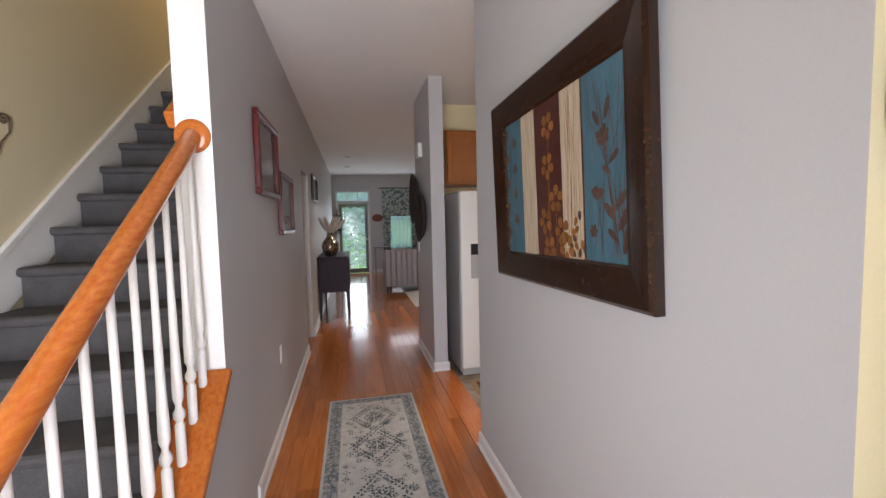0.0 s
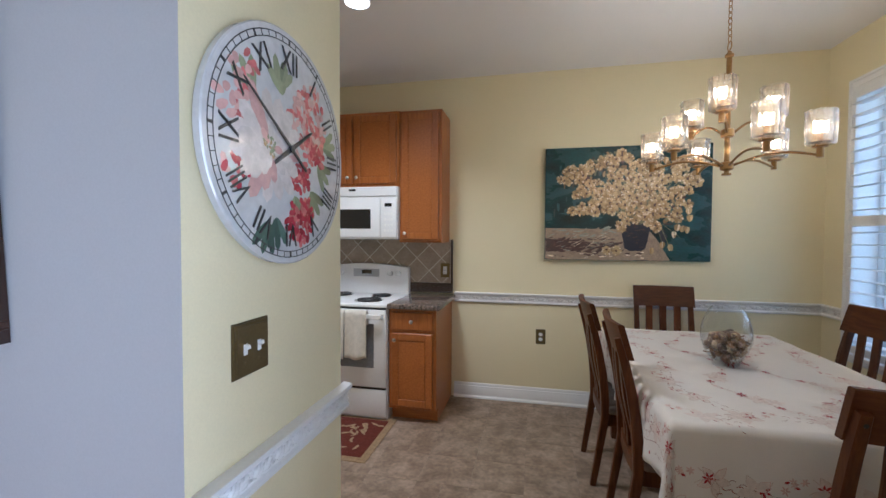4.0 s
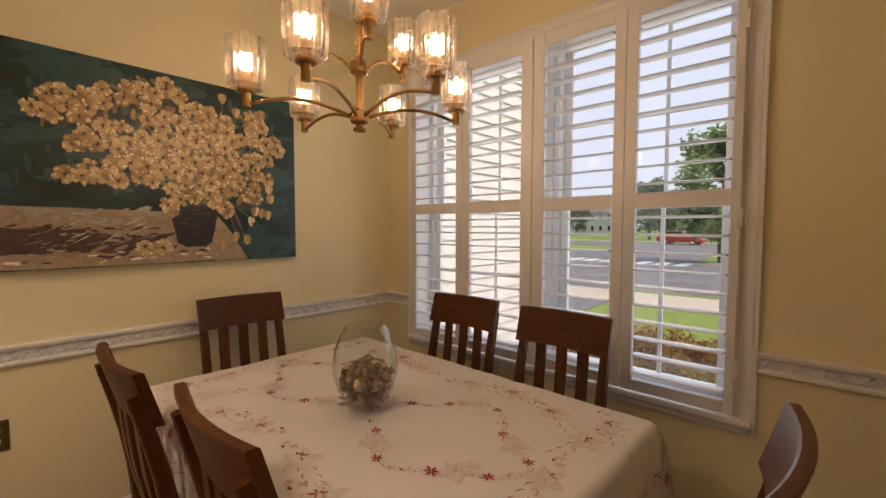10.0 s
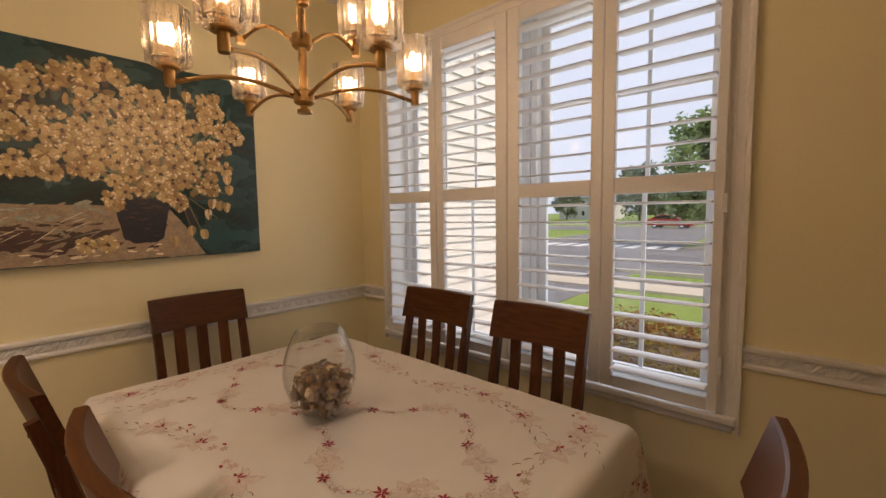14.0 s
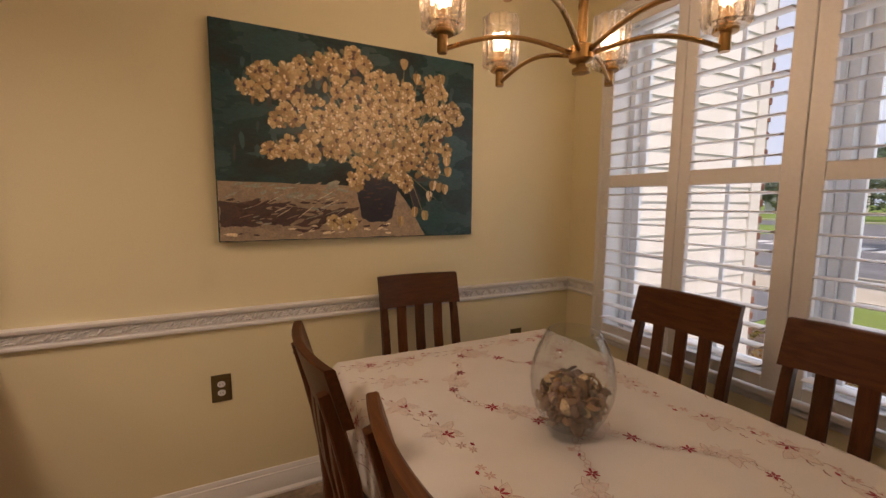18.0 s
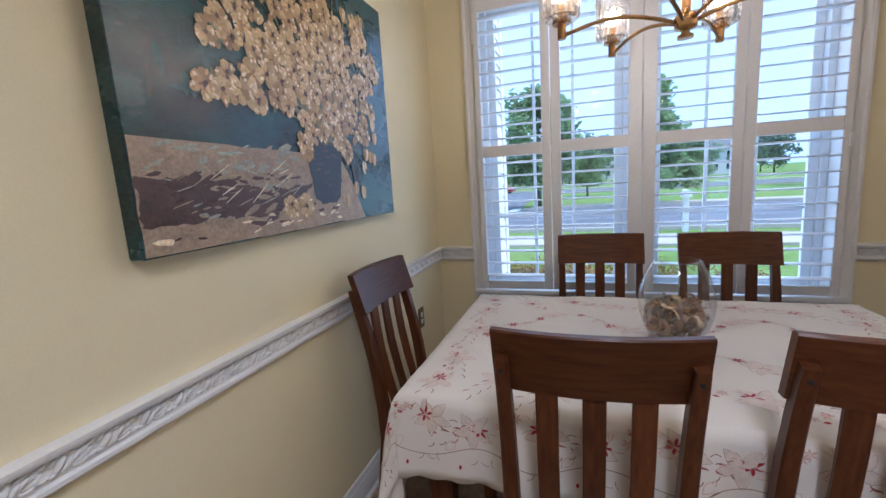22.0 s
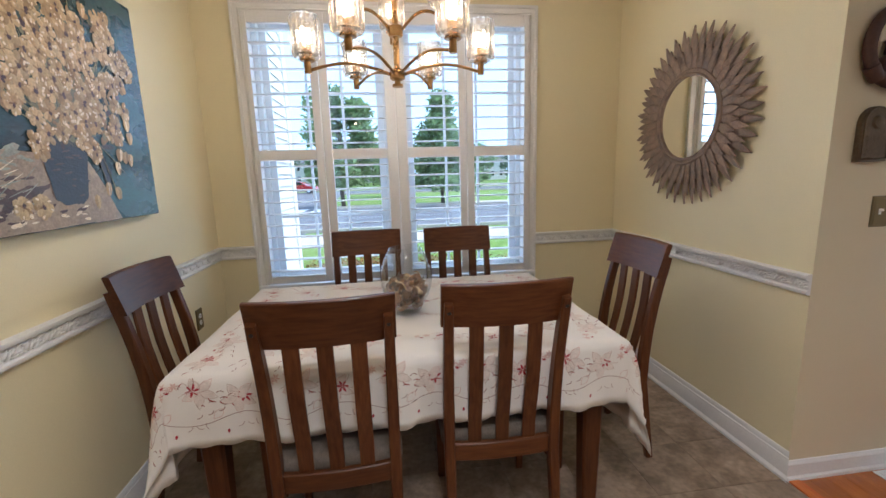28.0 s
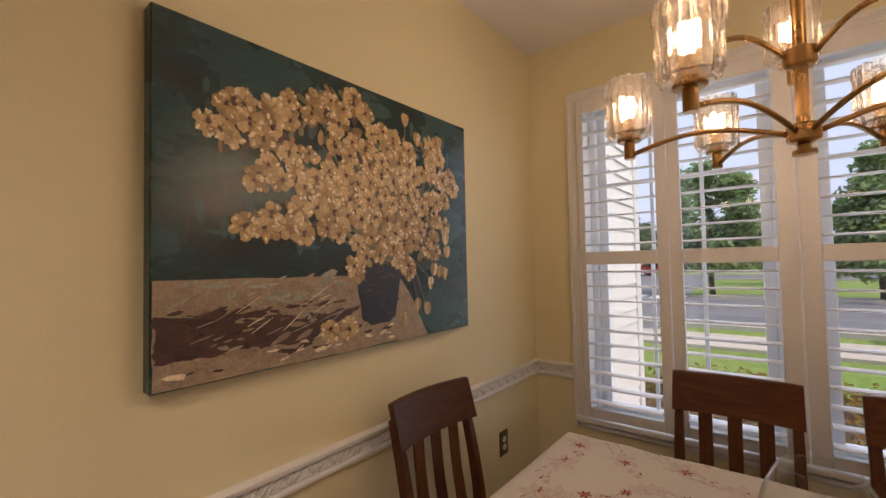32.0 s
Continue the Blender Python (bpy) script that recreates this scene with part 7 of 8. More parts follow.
def picture(m, w, h, frame_mat, inner_mat, label, f=0.03, mat_w=0.0):
    p = thing("framed_picture", label, "picture", m, group="")
    for bx in ((-w / 2, w / 2, -h / 2, -h / 2 + f), (-w / 2, w / 2, h / 2 - f, h / 2), (-w / 2, -w / 2 + f, -h / 2 + f, h / 2 - f), (w / 2 - f, w / 2, -h / 2 + f, h / 2 - f)):
        part("frame_side", boxed(bx[0], bx[1], bx[2], bx[3], 0.002, 0.036, 0.006), frame_mat, p)
    part("print", boxed(-w / 2 + f, w / 2 - f, -h / 2 + f, h / 2 - f, 0.003, 0.010), inner_mat, p)
    part("glass", boxed(-w / 2 + f, w / 2 - f, -h / 2 + f, h / 2 - f, 0.014, 0.016), PANE, p).visible_shadow = False
    return p


DIM = surface("muted_floral_print", (0.30, 0.22, 0.20), 0.6, var=0.3, scale=14, fine=50, bump=0.0, tint=(0.05, 0.045, 0.06), contrast=1.5)
PALE = surface("pale_landscape_print", (0.42, 0.43, 0.42), 0.6, var=0.3, scale=8, fine=40, bump=0.0, tint=(0.22, 0.24, 0.25), contrast=1.3)
picture(on_north_face(0.68, YF, 1.525), 0.30, 0.31, BLACK_WOOD, PALE, "small black-framed picture beside the plaques")
picture(on_east_face(XL, 3.03, 1.880), 0.64, 0.49, RED_WOOD, DIM, "mahogany-framed floral print on the hall wall", 0.035)
picture(on_east_face(XL, 3.74, 1.615), 0.66, 0.475, RED_WOOD, PALE, "mahogany-framed pale print on the hall wall", 0.035)
picture(on_east_face(XL, 6.5, 1.96), 0.72, 0.36, BLACK_WOOD, PALE, "dark-framed picture with a pale mat", 0.03)

# ---- hall and living room ----
RUN_F = surface("ivory_rug_pile", (0.62, 0.58, 0.53), 0.95, var=0.25, scale=14, fine=300, bump=0.5, tint=(0.47, 0.45, 0.43), spec=0.1)
RUN_D = surface("slate_rug_pile", (0.12, 0.14, 0.15), 0.95, var=0.3, scale=25, fine=300, bump=0.5, spec=0.1, per_island=0.3)
rn = thing("runner_rug", "faded ivory and slate blue oriental runner on the wood floor", "rug", pose(0.346, 2.545, 0.0))
a, b = 0.336, 1.02
part("woven_base", boxed(-a, a, -b, b, 0, 0.006, 0.002), RUN_F, rn)
part("border", box(box(boxed(-a + 0.018, -a + 0.10, -b + 0.02, b - 0.02, 0.0055, 0.0068), a - 0.10, a - 0.018, -b + 0.02, b - 0.02, 0.0055, 0.0068), -a + 0.10, a - 0.10, b - 0.09, b - 0.02, 0.0055, 0.0068),
     surface("worn_slate_border", (0.17, 0.19, 0.20), 0.95, var=0.4, scale=40, fine=300, bump=0.5, tint=(0.40, 0.38, 0.36), spec=0.1, contrast=1.4), rn)
pat = bmesh.new()
r_ = random.Random(5)


def motif(x, y, r, n=6):
    for k in range(n):
        t = 2 * math.pi * k / n
        dab(pat, x + 0.2 * r * math.cos(t), y + 0.2 * r * math.sin(t), 0.0071, t, r * 0.8, r * 0.35, 0.0005, 0, 6)


for cy in (-0.78, -0.26, 0.26, 0.66):
    for k in range(28):
        t = 2 * math.pi * k / 28
        d = 0.15 / (abs(math.cos(t)) + abs(math.sin(t)) * 0.75)
        motif(d * math.cos(t), cy + d * math.sin(t), 0.032, 4)
    for k in range(8):
        motif(0.05 * math.cos(k * 0.785), cy + 0.06 * math.sin(k * 0.785), 0.032, 5)
    motif(0, cy, 0.045)
for i in range(240):
    motif(r_.uniform(-a + 0.13, a - 0.13), r_.uniform(-b + 0.12, b - 0.12), r_.uniform(0.014, 0.028), r_.choice((4, 5, 6)))
for s in (-1, 1):
    for k in range(40):
        motif(s * (a - 0.058), -b + 0.06 + k * (2 * b - 0.12) / 39, 0.026 if k % 2 else 0.018, 5)
for k in range(10):
    motif(-a + 0.12 + k * (2 * a - 0.24) / 9, b - 0.055, 0.022, 5)
part("woven_pattern", pat, RUN_D, rn, kind="stuff")

# floor vent in the foyer
vn = thing("floor_vent", "white metal floor vent by the foyer wall", "vent", pose(0.58, -0.465, 0.0))
part("frame", boxed(-0.15, 0.15, -0.06, 0.06, 0, 0.005, 0.002), TRIM, vn)
for k in range(14):
    part("slat", boxed(-0.13 + 0.02 * k - 0.004, -0.13 + 0.02 * k + 0.004, -0.045, 0.045, 0.005, 0.008), TRIM, vn)

# wire scroll on the stair wall
sc = bmesh.new()
sweep([(0.034 * math.exp(-0.16 * t) * math.cos(t), 0.034 * math.exp(-0.16 * t) * math.sin(t), 0.008) for t in [0.4 * i for i in range(28)]], 0.0035, sc, up=(0, 0, 1), seg=6)
sweep([(0.034, 0, 0.008), (0.03, -0.05, 0.008), (-0.02, -0.10, 0.008), (-0.05, -0.16, 0.008)], 0.0035, sc, up=(0, 0, 1), seg=6)
solo("wire_scroll", sc, surface("dark_wrought_wire", (0.20, 0.16, 0.12), 0.4, 0.6, var=0.1, fine=90), "dark wrought wire scroll ornament on the stair wall", "wall ornament", "all",
     m=on_east_face(XSW + 0.002, 2.40, 1.95))

# chime, baskets and switch on the wall stub
cm = thing("door_chime", "white plastic door chime box", "door chime", on_west_face(PX0, 4.50, 2.19))
part("cover", boxed(-0.085, 0.085, -0.075, 0.075, 0.001, 0.05, 0.010, 3), WHITE_PLASTIC, cm, smooth=True)
part("grille", boxed(-0.06, 0.06, -0.055, -0.035, 0.049, 0.0515), TRIM, cm)
BASK = surface("dark_woven_rattan", (0.045, 0.030, 0.026), 0.7, var=0.4, scale=50, fine=160, bump=0.8)
for y, z, r in ((4.78, 1.71, 0.27), (4.38, 1.51, 0.26)):
    bk = thing("wall_basket", "dark woven round basket hung on the grey wall", "basket", on_west_face(PX0, y, z), group="wall baskets")
    part("bowl", lathe([(0, 0.004), (r * 0.45, 0.006), (r * 0.8, 0.03), (r, 0.065), (r + 0.008, 0.066), (r * 0.82, 0.022), (r * 0.45, 0.001), (0, 0.001)], 40), BASK, bk, smooth="all")
    for q in (0.35, 0.55, 0.75, 0.9):
        part("coil", sweep([(r * q * math.cos(t), r * q * math.sin(t), 0.006 + 0.062 * q ** 3) for t in [2 * math.pi * i / 36 for i in range(38)]], 0.006, seg=6, up=(0, 0, 1)), BASK, bk, smooth="all")
plate(on_west_face(PX0, 4.78, 1.17), 0.072, 0.117, "rocker", "white switch plate on the grey wall stub", WHITE_PLASTIC)

# sideboard with a vase
sb = thing("sideboard", "plum lacquered sideboard on tapered legs along the hall wall", "sideboard", pose(-0.06, 7.17, 0))
part("top", boxed(-0.235, 0.235, -0.66, 0.66, 0.925, 0.950, 0.004), PURPLE_WOOD, sb)
part("body", boxed(-0.225, 0.222, -0.645, 0.645, 0.42, 0.925, 0.004), PURPLE_WOOD, sb)
for k in range(3):
    d_ = part("drawer", boxed(0.222, 0.236, -0.63 + 0.425 * k, -0.63 + 0.41 + 0.425 * k, 0.45, 0.90, 0.003), PURPLE_WOOD, sb)
    part("pull", lathe([(0, 0), (0.006, 0), (0.012, 0.02), (0, 0.024)], 10, m=pose(0.236, -0.42 + 0.425 * k, 0.72, 0, 90)), BRASS, d_, smooth=True)
for sx in (-1, 1):
    for sy in (-1, 1):
        part("leg", sweep([(sx * 0.195, sy * 0.60, 0.42), (sx * 0.205, sy * 0.615, 0)], (0.045, 0.045), up=(0, 1, 0), taper=(1, 0.6)), PURPLE_WOOD, sb, smooth=30)
MERC = surface("mercury_glass", (0.42, 0.33, 0.26), 0.22, 0.9, var=0.5, scale=30, fine=120, bump=0.2, tint=(0.16, 0.11, 0.08), contrast=1.5)
mv = thing("mercury_vase", "bronze mercury glass vase with white plumes on the sideboard", "vase", pose(-0.10, 6.74, 0.950))
part("vessel", lathe([(0, 0), (0.07, 0), (0.075, 0.01), (0.12, 0.09), (0.135, 0.15), (0.115, 0.22), (0.06, 0.29), (0.042, 0.33), (0.05, 0.36), (0.044, 0.358), (0.036, 0.33), (0, 0.31)], 32), MERC, mv, smooth="all")
PLUME = surface("white_plume", (0.62, 0.57, 0.52), 0.9, var=0.2, scale=20, fine=150, bump=0.6)
r_ = random.Random(2)
for k in range(9):
    a_, tilt = r_.uniform(0, 6.28), r_.uniform(0.05, 0.3)
    pts = [(tilt * q * 0.2 * math.cos(a_), tilt * q * 0.2 * math.sin(a_), 0.33 + 0.055 * q) for q in range(6)]
    part("plume", sweep(pts, 0.032, seg=7, taper=(0.2, 0.7, 1, 1, 0.7, 0.1)), PLUME, mv, smooth="all")
# shelves with bottles beyond the sideboard
for z in (1.66, 1.26):
    sh_ = thing("wall_shelf", "small dark floating shelf with ornaments on the far wall", "shelf", on_south_face(-0.15, YN, z), group="wall shelves")
    part("board", boxed(-0.12, 0.13, -0.012, 0.012, 0.001, 0.14, 0.003), BLACK_WOOD, sh_)
    part("bracket", boxed(-0.01, 0.01, -0.09, -0.012, 0.001, 0.10, 0.003), BLACK_WOOD, sh_)
    solo("ornament_bottle", lathe([(0, 0), (0.035, 0), (0.042, 0.02), (0.042, 0.12), (0.015, 0.17), (0.015, 0.22), (0, 0.22)], 14), MERC, "small metallic ornament bottle on a shelf", "ornament", True,
         m=pose(-0.15, YN - 0.07, z + 0.012))
# sofa
SOFA = surface("lavender_grey_velvet", (0.34, 0.31, 0.35), 0.8, var=0.1, scale=8, fine=200, bump=0.3, spec=0.2)
so = thing("sofa", "lavender grey channel-tufted sofa with dark legs", "sofa", pose(0.86, 8.52, 0))
part("frame", boxed(0, 1.75, 0.05, 0.85, 0.14, 0.42, 0.03, 2), SOFA, so, smooth=30)
for k in range(16):
    part("back_channel", boxed(0.109 * k + 0.002, 0.109 * k + 0.108, 0.0, 0.17, 0.14, 0.89, 0.03, 3), SOFA, so, smooth=True)
part("seat_cushion", boxed(0.16, 1.60, 0.17, 0.86, 0.40, 0.53, 0.04, 3), SOFA, so, smooth=True)
for s in (0.0, 1.60):
    part("arm", boxed(s, s + 0.15, 0.12, 0.86, 0.38, 0.64, 0.04, 3), SOFA, so, smooth=True)
for x in (0.10, 1.65):
    for y in (0.08, 0.78):
        part("leg", sweep([(x, y, 0.14), (x, y, 0)], (0.05, 0.05), up=(0, 1, 0), taper=(1, 0.7)), BLACK_WOOD, so)
solo("area_rug", boxed(1.25, 3.5, 7.1, 11.2, 0.0, 0.009, 0.003), RUN_F, "pale ivory area rug under the sofa", "rug")
# curtains, oval sign, low table
CURT = surface("teal_print_curtain", (0.13, 0.19, 0.19), 0.9, var=0.3, scale=14, fine=60, bump=0.1, tint=(0.50, 0.55, 0.53), contrast=1.6)
SHEER = translucent_white("sheer_cloth")


def hanging(name, label, x0, x1, z0, z1, mat_, waves, amp, y):
    bm = bmesh.new()
    rows = []
    for i in range(41):
        u = i / 40
        x = x0 + (x1 - x0) * u
        rows.append([bm.verts.new((x, y + amp * math.sin(waves * u * 6.28) * (0.6 + 0.4 * k / 5), z1 - (z1 - z0) * k / 5)) for k in range(6)])
    for a_, b_ in zip(rows, rows[1:]):
        for k in range(5):
            bm.faces.new((a_[k], a_[k + 1], b_[k + 1], b_[k]))
    ob = solo(name, bm, mat_, label, "curtain", "all")
    md_ = ob.modifiers.new("thickness", "SOLIDIFY")
    md_.thickness = 0.003
    return ob


hanging("valance_curtain", "teal and white printed curtain over the window", 1.11, 2.15, 1.62, 2.42, CURT, 9, 0.018, YN - 0.05)
hanging("side_curtain", "teal and white printed curtain panel", 1.11, 1.33, 0.62, 1.70, CURT, 3, 0.02, YN - 0.04)
hanging("side_curtain", "teal and white printed curtain panel", 1.93, 2.15, 0.62, 1.70, CURT, 3, 0.02, YN - 0.04)
hanging("sheer_curtain", "thin white sheer curtain over the lower window", 1.33, 1.93, 0.68, 1.70, SHEER, 6, 0.012, YN - 0.03).visible_shadow = False
rod = thing("curtain_rod", "dark metal curtain rod above the far window", "curtain rod", pose(1.63, YN - 0.05, 2.43))
part("rod", sweep([(-0.62, 0, 0), (0.62, 0, 0)], 0.011, seg=8), BLACK, rod, smooth="all")
for s in (-1, 1):
    part("bracket", boxed(s * 0.55 - 0.01, s * 0.55 + 0.01, -0.01, 0.05, -0.012, 0.012), BLACK, rod)
solo("oval_wall_sign", prism(disc(0.155, 0.11, 28), 0.02, m=on_south_face(0.96, YN, 1.58), bev=0.005), surface("red_brown_sign", (0.22, 0.075, 0.05), 0.6, var=0.2, scale=12, fine=70),
     "oval red-brown wooden sign on the far wall", "sign", 30)
ct = thing("console_table", "slim grey console table with ornaments by the far wall", "table", pose(0.98, 12.03, 0))
part("top", boxed(-0.16, 0.22, -0.15, 0.15, 0.74, 0.77, 0.004), SOFA, ct)
for x in (-0.13, 0.19):
    for y in (-0.12, 0.12):
        part("leg", boxed(x - 0.02, x + 0.02, y - 0.02, y + 0.02, 0, 0.74, 0.003), SOFA, ct)
for k, (x, y) in enumerate(((0.18, 8.93), (0.18, 10.4))):
    sd = thing("smoke_detector", "round white ceiling smoke detector", "smoke detector", pose(x, y, H), group="ceiling detectors")
    part("cover", lathe([(0, -0.035), (0.05, -0.034), (0.065, -0.02), (0.068, -0.001), (0, -0.001)], 24), WHITE_PLASTIC, sd, smooth=True)

# ---- outside ----
GZ = -0.45
GRASS = surface("lawn", (0.15, 0.25, 0.05), 0.95, var=0.3, scale=0.5, fine=12, bump=0.4, tint=(0.20, 0.26, 0.07), spec=0.1)
ASPH = surface("sunlit_asphalt", (0.19, 0.19, 0.195), 0.9, var=0.15, scale=0.4, fine=30, bump=0.2, tint=(0.15, 0.15, 0.155), spec=0.2)
CONC = surface("concrete", (0.52, 0.46, 0.37), 0.9, var=0.12, scale=0.8, fine=25, bump=0.2, tint=(0.44, 0.39, 0.31), spec=0.2)
WHITE_LINE = surface("road_paint", (0.75, 0.75, 0.73), 0.8, var=0.1, scale=3, fine=40)
SIDING = surface("white_vinyl_siding", (0.80, 0.79, 0.76), 0.5, var=0.04, scale=2, fine=60, bump=0.03)
BRICK = surface("red_brick", (0.24, 0.10, 0.065), 0.85, var=0.25, scale=6, fine=70, bump=0.3, per_object=0.3)
MULCH = surface("brown_mulch", (0.12, 0.065, 0.04), 0.95, var=0.4, scale=12, fine=80, bump=0.8)
bm = bmesh.new()
bmesh.ops.create_grid(bm, x_segments=40, y_segments=40, size=2500)
bmesh.ops.translate(bm, verts=bm.verts[:], vec=(0, 0, GZ))
structure("ground", bm, GRASS, "green lawn reaching the horizon", "ground")


def slab(name, pts, z, mat_, label, category, depth=0.12):
    return structure(name, prism(pts, depth, m=pose(0, 0, GZ + z - depth)), mat_, label, category)


slab("road", [(-80, -23.5), (90, -23.5), (90, -13.6), (-80, -13.6)], 0.015, ASPH, "sunlit grey asphalt street", "road")
slab("road_side", [(7.5, -44), (16.5, -44), (16.0, -23.5), (6.6, -23.5)], 0.016, ASPH, "side street beyond the crossing", "road")
slab("road_far", [(-90, -56), (90, -56), (90, -44), (-90, -44)], 0.017, ASPH, "grey asphalt road with a parked red car", "road")
slab("pavement", [(-40, -12.2), (60, -12.2), (60, -10.4), (-40, -10.4)], 0.07, CONC, "pale concrete pavement along the street", "pavement")
slab("pavement_far", [(-60, -25.6), (6.0, -25.6), (6.0, -24.3), (-60, -24.3)], 0.09, CONC, "pale concrete pavement across the street", "pavement")
slab("kerb", [(-60, -13.6), (70, -13.6), (70, -13.42), (-60, -13.42)], 0.12, CONC, "concrete kerb along the street", "kerb")
slab("kerb_far", [(-60, -23.68), (6.3, -23.68), (6.3, -23.5), (-60, -23.5)], 0.12, CONC, "concrete kerb across the street", "kerb")
slab("kerb_island", [(-60, -44.0), (7.2, -44.0), (7.2, -43.8), (-60, -43.8)], 0.12, CONC, "concrete kerb of the far lawn", "kerb")
slab("pavement_park", [(-60, -60.5), (80, -60.5), (80, -58.8), (-60, -58.8)], 0.08, CONC, "concrete path beyond the far road", "pavement")
cw = structure("crosswalk", prism([(6.4, -22.45), (15.6, -22.45), (15.6, -22.40), (6.4, -22.40)], 0.006, m=pose(0, 0, GZ + 0.017)), WHITE_LINE, "white striped crosswalk", "crosswalk")
for k in range(10):
    part("stripe", boxed(6.5 + 0.95 * k, 7.05 + 0.95 * k, -24.6, -22.6, GZ + 0.017, GZ + 0.023), WHITE_LINE, cw)
slab("driveway", [(5.6, -13.4), (9.8, -13.4), (9.8, -4.2), (5.4, -4.2)], 0.02, ASPH, "grey asphalt driveway beside the lawn", "driveway")
slab("mulch_bed", [(0.5, -7.2), (5.2, -7.0), (5.6, -2.4), (0.2, -2.4)], 0.05, MULCH, "mulched bed in front of the window", "flower bed")


def leaves(bm, count, place, size, rng_):
    for i in range(count):
        c = place(rng_)
        s_ = size * rng_.uniform(0.6, 1.3)
        m = Matrix.Translation(c) @ Euler((rng_.uniform(-0.9, 0.9), rng_.uniform(-0.9, 0.9), rng_.uniform(0, 6.28))).to_matrix().to_4x4()
        vs_ = [bm.verts.new(m @ Vector(p)) for p in ((-s_ * 0.5, 0, 0), (0, -s_ * 0.3, 0.1 * s_), (s_ * 0.5, 0, 0), (0, s_ * 0.3, 0.1 * s_))]
        bm.faces.new(vs_)


FOL = surface("tree_foliage", (0.32, 0.44, 0.20), 0.7, var=0.2, scale=1, fine=10, bump=0.0, per_island=0.5, tint=(0.22, 0.32, 0.15))
FOL2 = surface("dark_foliage", (0.20, 0.27, 0.17), 0.7, var=0.2, scale=1, fine=10, bump=0.0, per_island=0.5)
SHRUB = surface("autumn_shrub_leaf", (0.34, 0.13, 0.035), 0.7, var=0.2, scale=1, fine=10, bump=0.0, per_island=0.5, tint=(0.20, 0.19, 0.04))
for leaf_mat in (FOL, FOL2, SHRUB):
    foliage(leaf_mat)
BARK = surface("grey_bark", (0.13, 0.105, 0.085), 0.9, var=0.3, scale=8, fine=60, bump=0.6)


def tree(x, y, height, width, trunk_h, seed, count, leaf, mat_, label, cone=False):
    rg_ = random.Random(seed)
    t = thing("tree", label, "tree", pose(x, y, GZ))
    k = height / 8
    bm = sweep([(0.05 * math.sin(i * 1.7) * k, 0.05 * math.cos(i) * k, height * 0.75 * i / 6) for i in range(7)], 0.16 * k, seg=9, taper=[1.25, 1, 0.85, 0.7, 0.5, 0.32, 0.12])
    tips = []
    for i in range(11):
        z = trunk_h + (height * 0.8 - trunk_h) * i / 11
        a, ln = i * 2.4, width * 0.42 * (1 - 0.6 * i / 11)
        sweep([(0, 0, z), (ln * 0.5 * math.cos(a), ln * 0.5 * math.sin(a), z + ln * 0.3), (ln * math.cos(a), ln * math.sin(a), z + ln * 0.5)], 0.05 * k, bm, seg=5, taper=(1, 0.6, 0.2))
        tips.append((ln * math.cos(a), ln * math.sin(a), z + ln * 0.5))
    part("trunk", bm, BARK, t, smooth="all")
    lobes = []
    for i in range(48):
        f = rg_.random()
        z = trunk_h + (height - trunk_h) * f
        prof = (1 - f) ** 0.75 * 1.05 if cone else math.sin(math.pi * (0.12 + 0.83 * f)) ** 0.7
        a, d = rg_.uniform(0, 6.28), width * 0.5 * prof * rg_.uniform(0.35, 0.95)
        lobes.append((Vector((d * math.cos(a), d * math.sin(a), z)), width * rg_.uniform(0.11, 0.19)))

    def place(r2):
        c, rad = lobes[r2.randrange(len(lobes))]
        v = Vector((r2.gauss(0, 1), r2.gauss(0, 1), r2.gauss(0, 1))).normalized()
        return c + v * rad * r2.uniform(0.3, 1.05)

    cr = bmesh.new()
    leaves(cr, count, place, leaf, rg_)
    part("crown", cr, mat_, t, "leafy crown", kind="stuff")
    return t


t1 = tree(5.5, -25.2, 6.7, 4.8, 1.7, 1, 10000, 0.34, FOL, "leafy green street tree on the lawn")
tree(-0.6, -24.9, 6.3, 4.3, 1.3, 2, 9000, 0.32, FOL, "smaller green street tree by the kerb", True)
t3 = tree(22.0, -70, 9.0, 8.0, 2.0, 3, 2600, 0.7, FOL2, "dark green tree in the distance")
rg_ = random.Random(9)
for i in range(26):
    copy_thing(t3, pose(-70 + 6.4 * i + rg_.uniform(-2, 2), -rg_.uniform(88, 130), GZ, 0, 0, rg_.uniform(0, 360)) @ Matrix.Diagonal((*(rg_.uniform(0.7, 1.1),) * 3, 1)))
for x, y, s_ in ((13.5, -66, 0.75), (2.7, -37, 0.66), (3.0, -66, 0.6), (-9, -52, 0.8), (-16, -40, 0.8)):
    o = copy_thing(t1, pose(x, y, GZ, 0, 0, x * 30))
    o.scale = (s_, s_, s_)

sh_bm = bmesh.new()
r_ = random.Random(6)
mounds = [(r_.uniform(0.8, 5.0), r_.uniform(-6.9, -4.9), r_.uniform(0.25, 0.42)) for _ in range(34)]


def on_mound(r2):
    x, y, rad = mounds[r2.randrange(len(mounds))]
    v = Vector((r2.gauss(0, 1), r2.gauss(0, 1), abs(r2.gauss(0, 0.7)))).normalized()
    return Vector((x, y, GZ + 0.05)) + v * rad * r2.uniform(0.7, 1.05)


leaves(sh_bm, 7000, on_mound, 0.07, r_)
solo("flowering_groundcover", sh_bm, SHRUB, "low orange and green shrubs in the mulch bed", "shrubs", kind="stuff")

# neighbouring wing: white lap siding, corner board and a brick edge
SX, SY0, SY1 = 3.84, -3.95, YS - 0.225
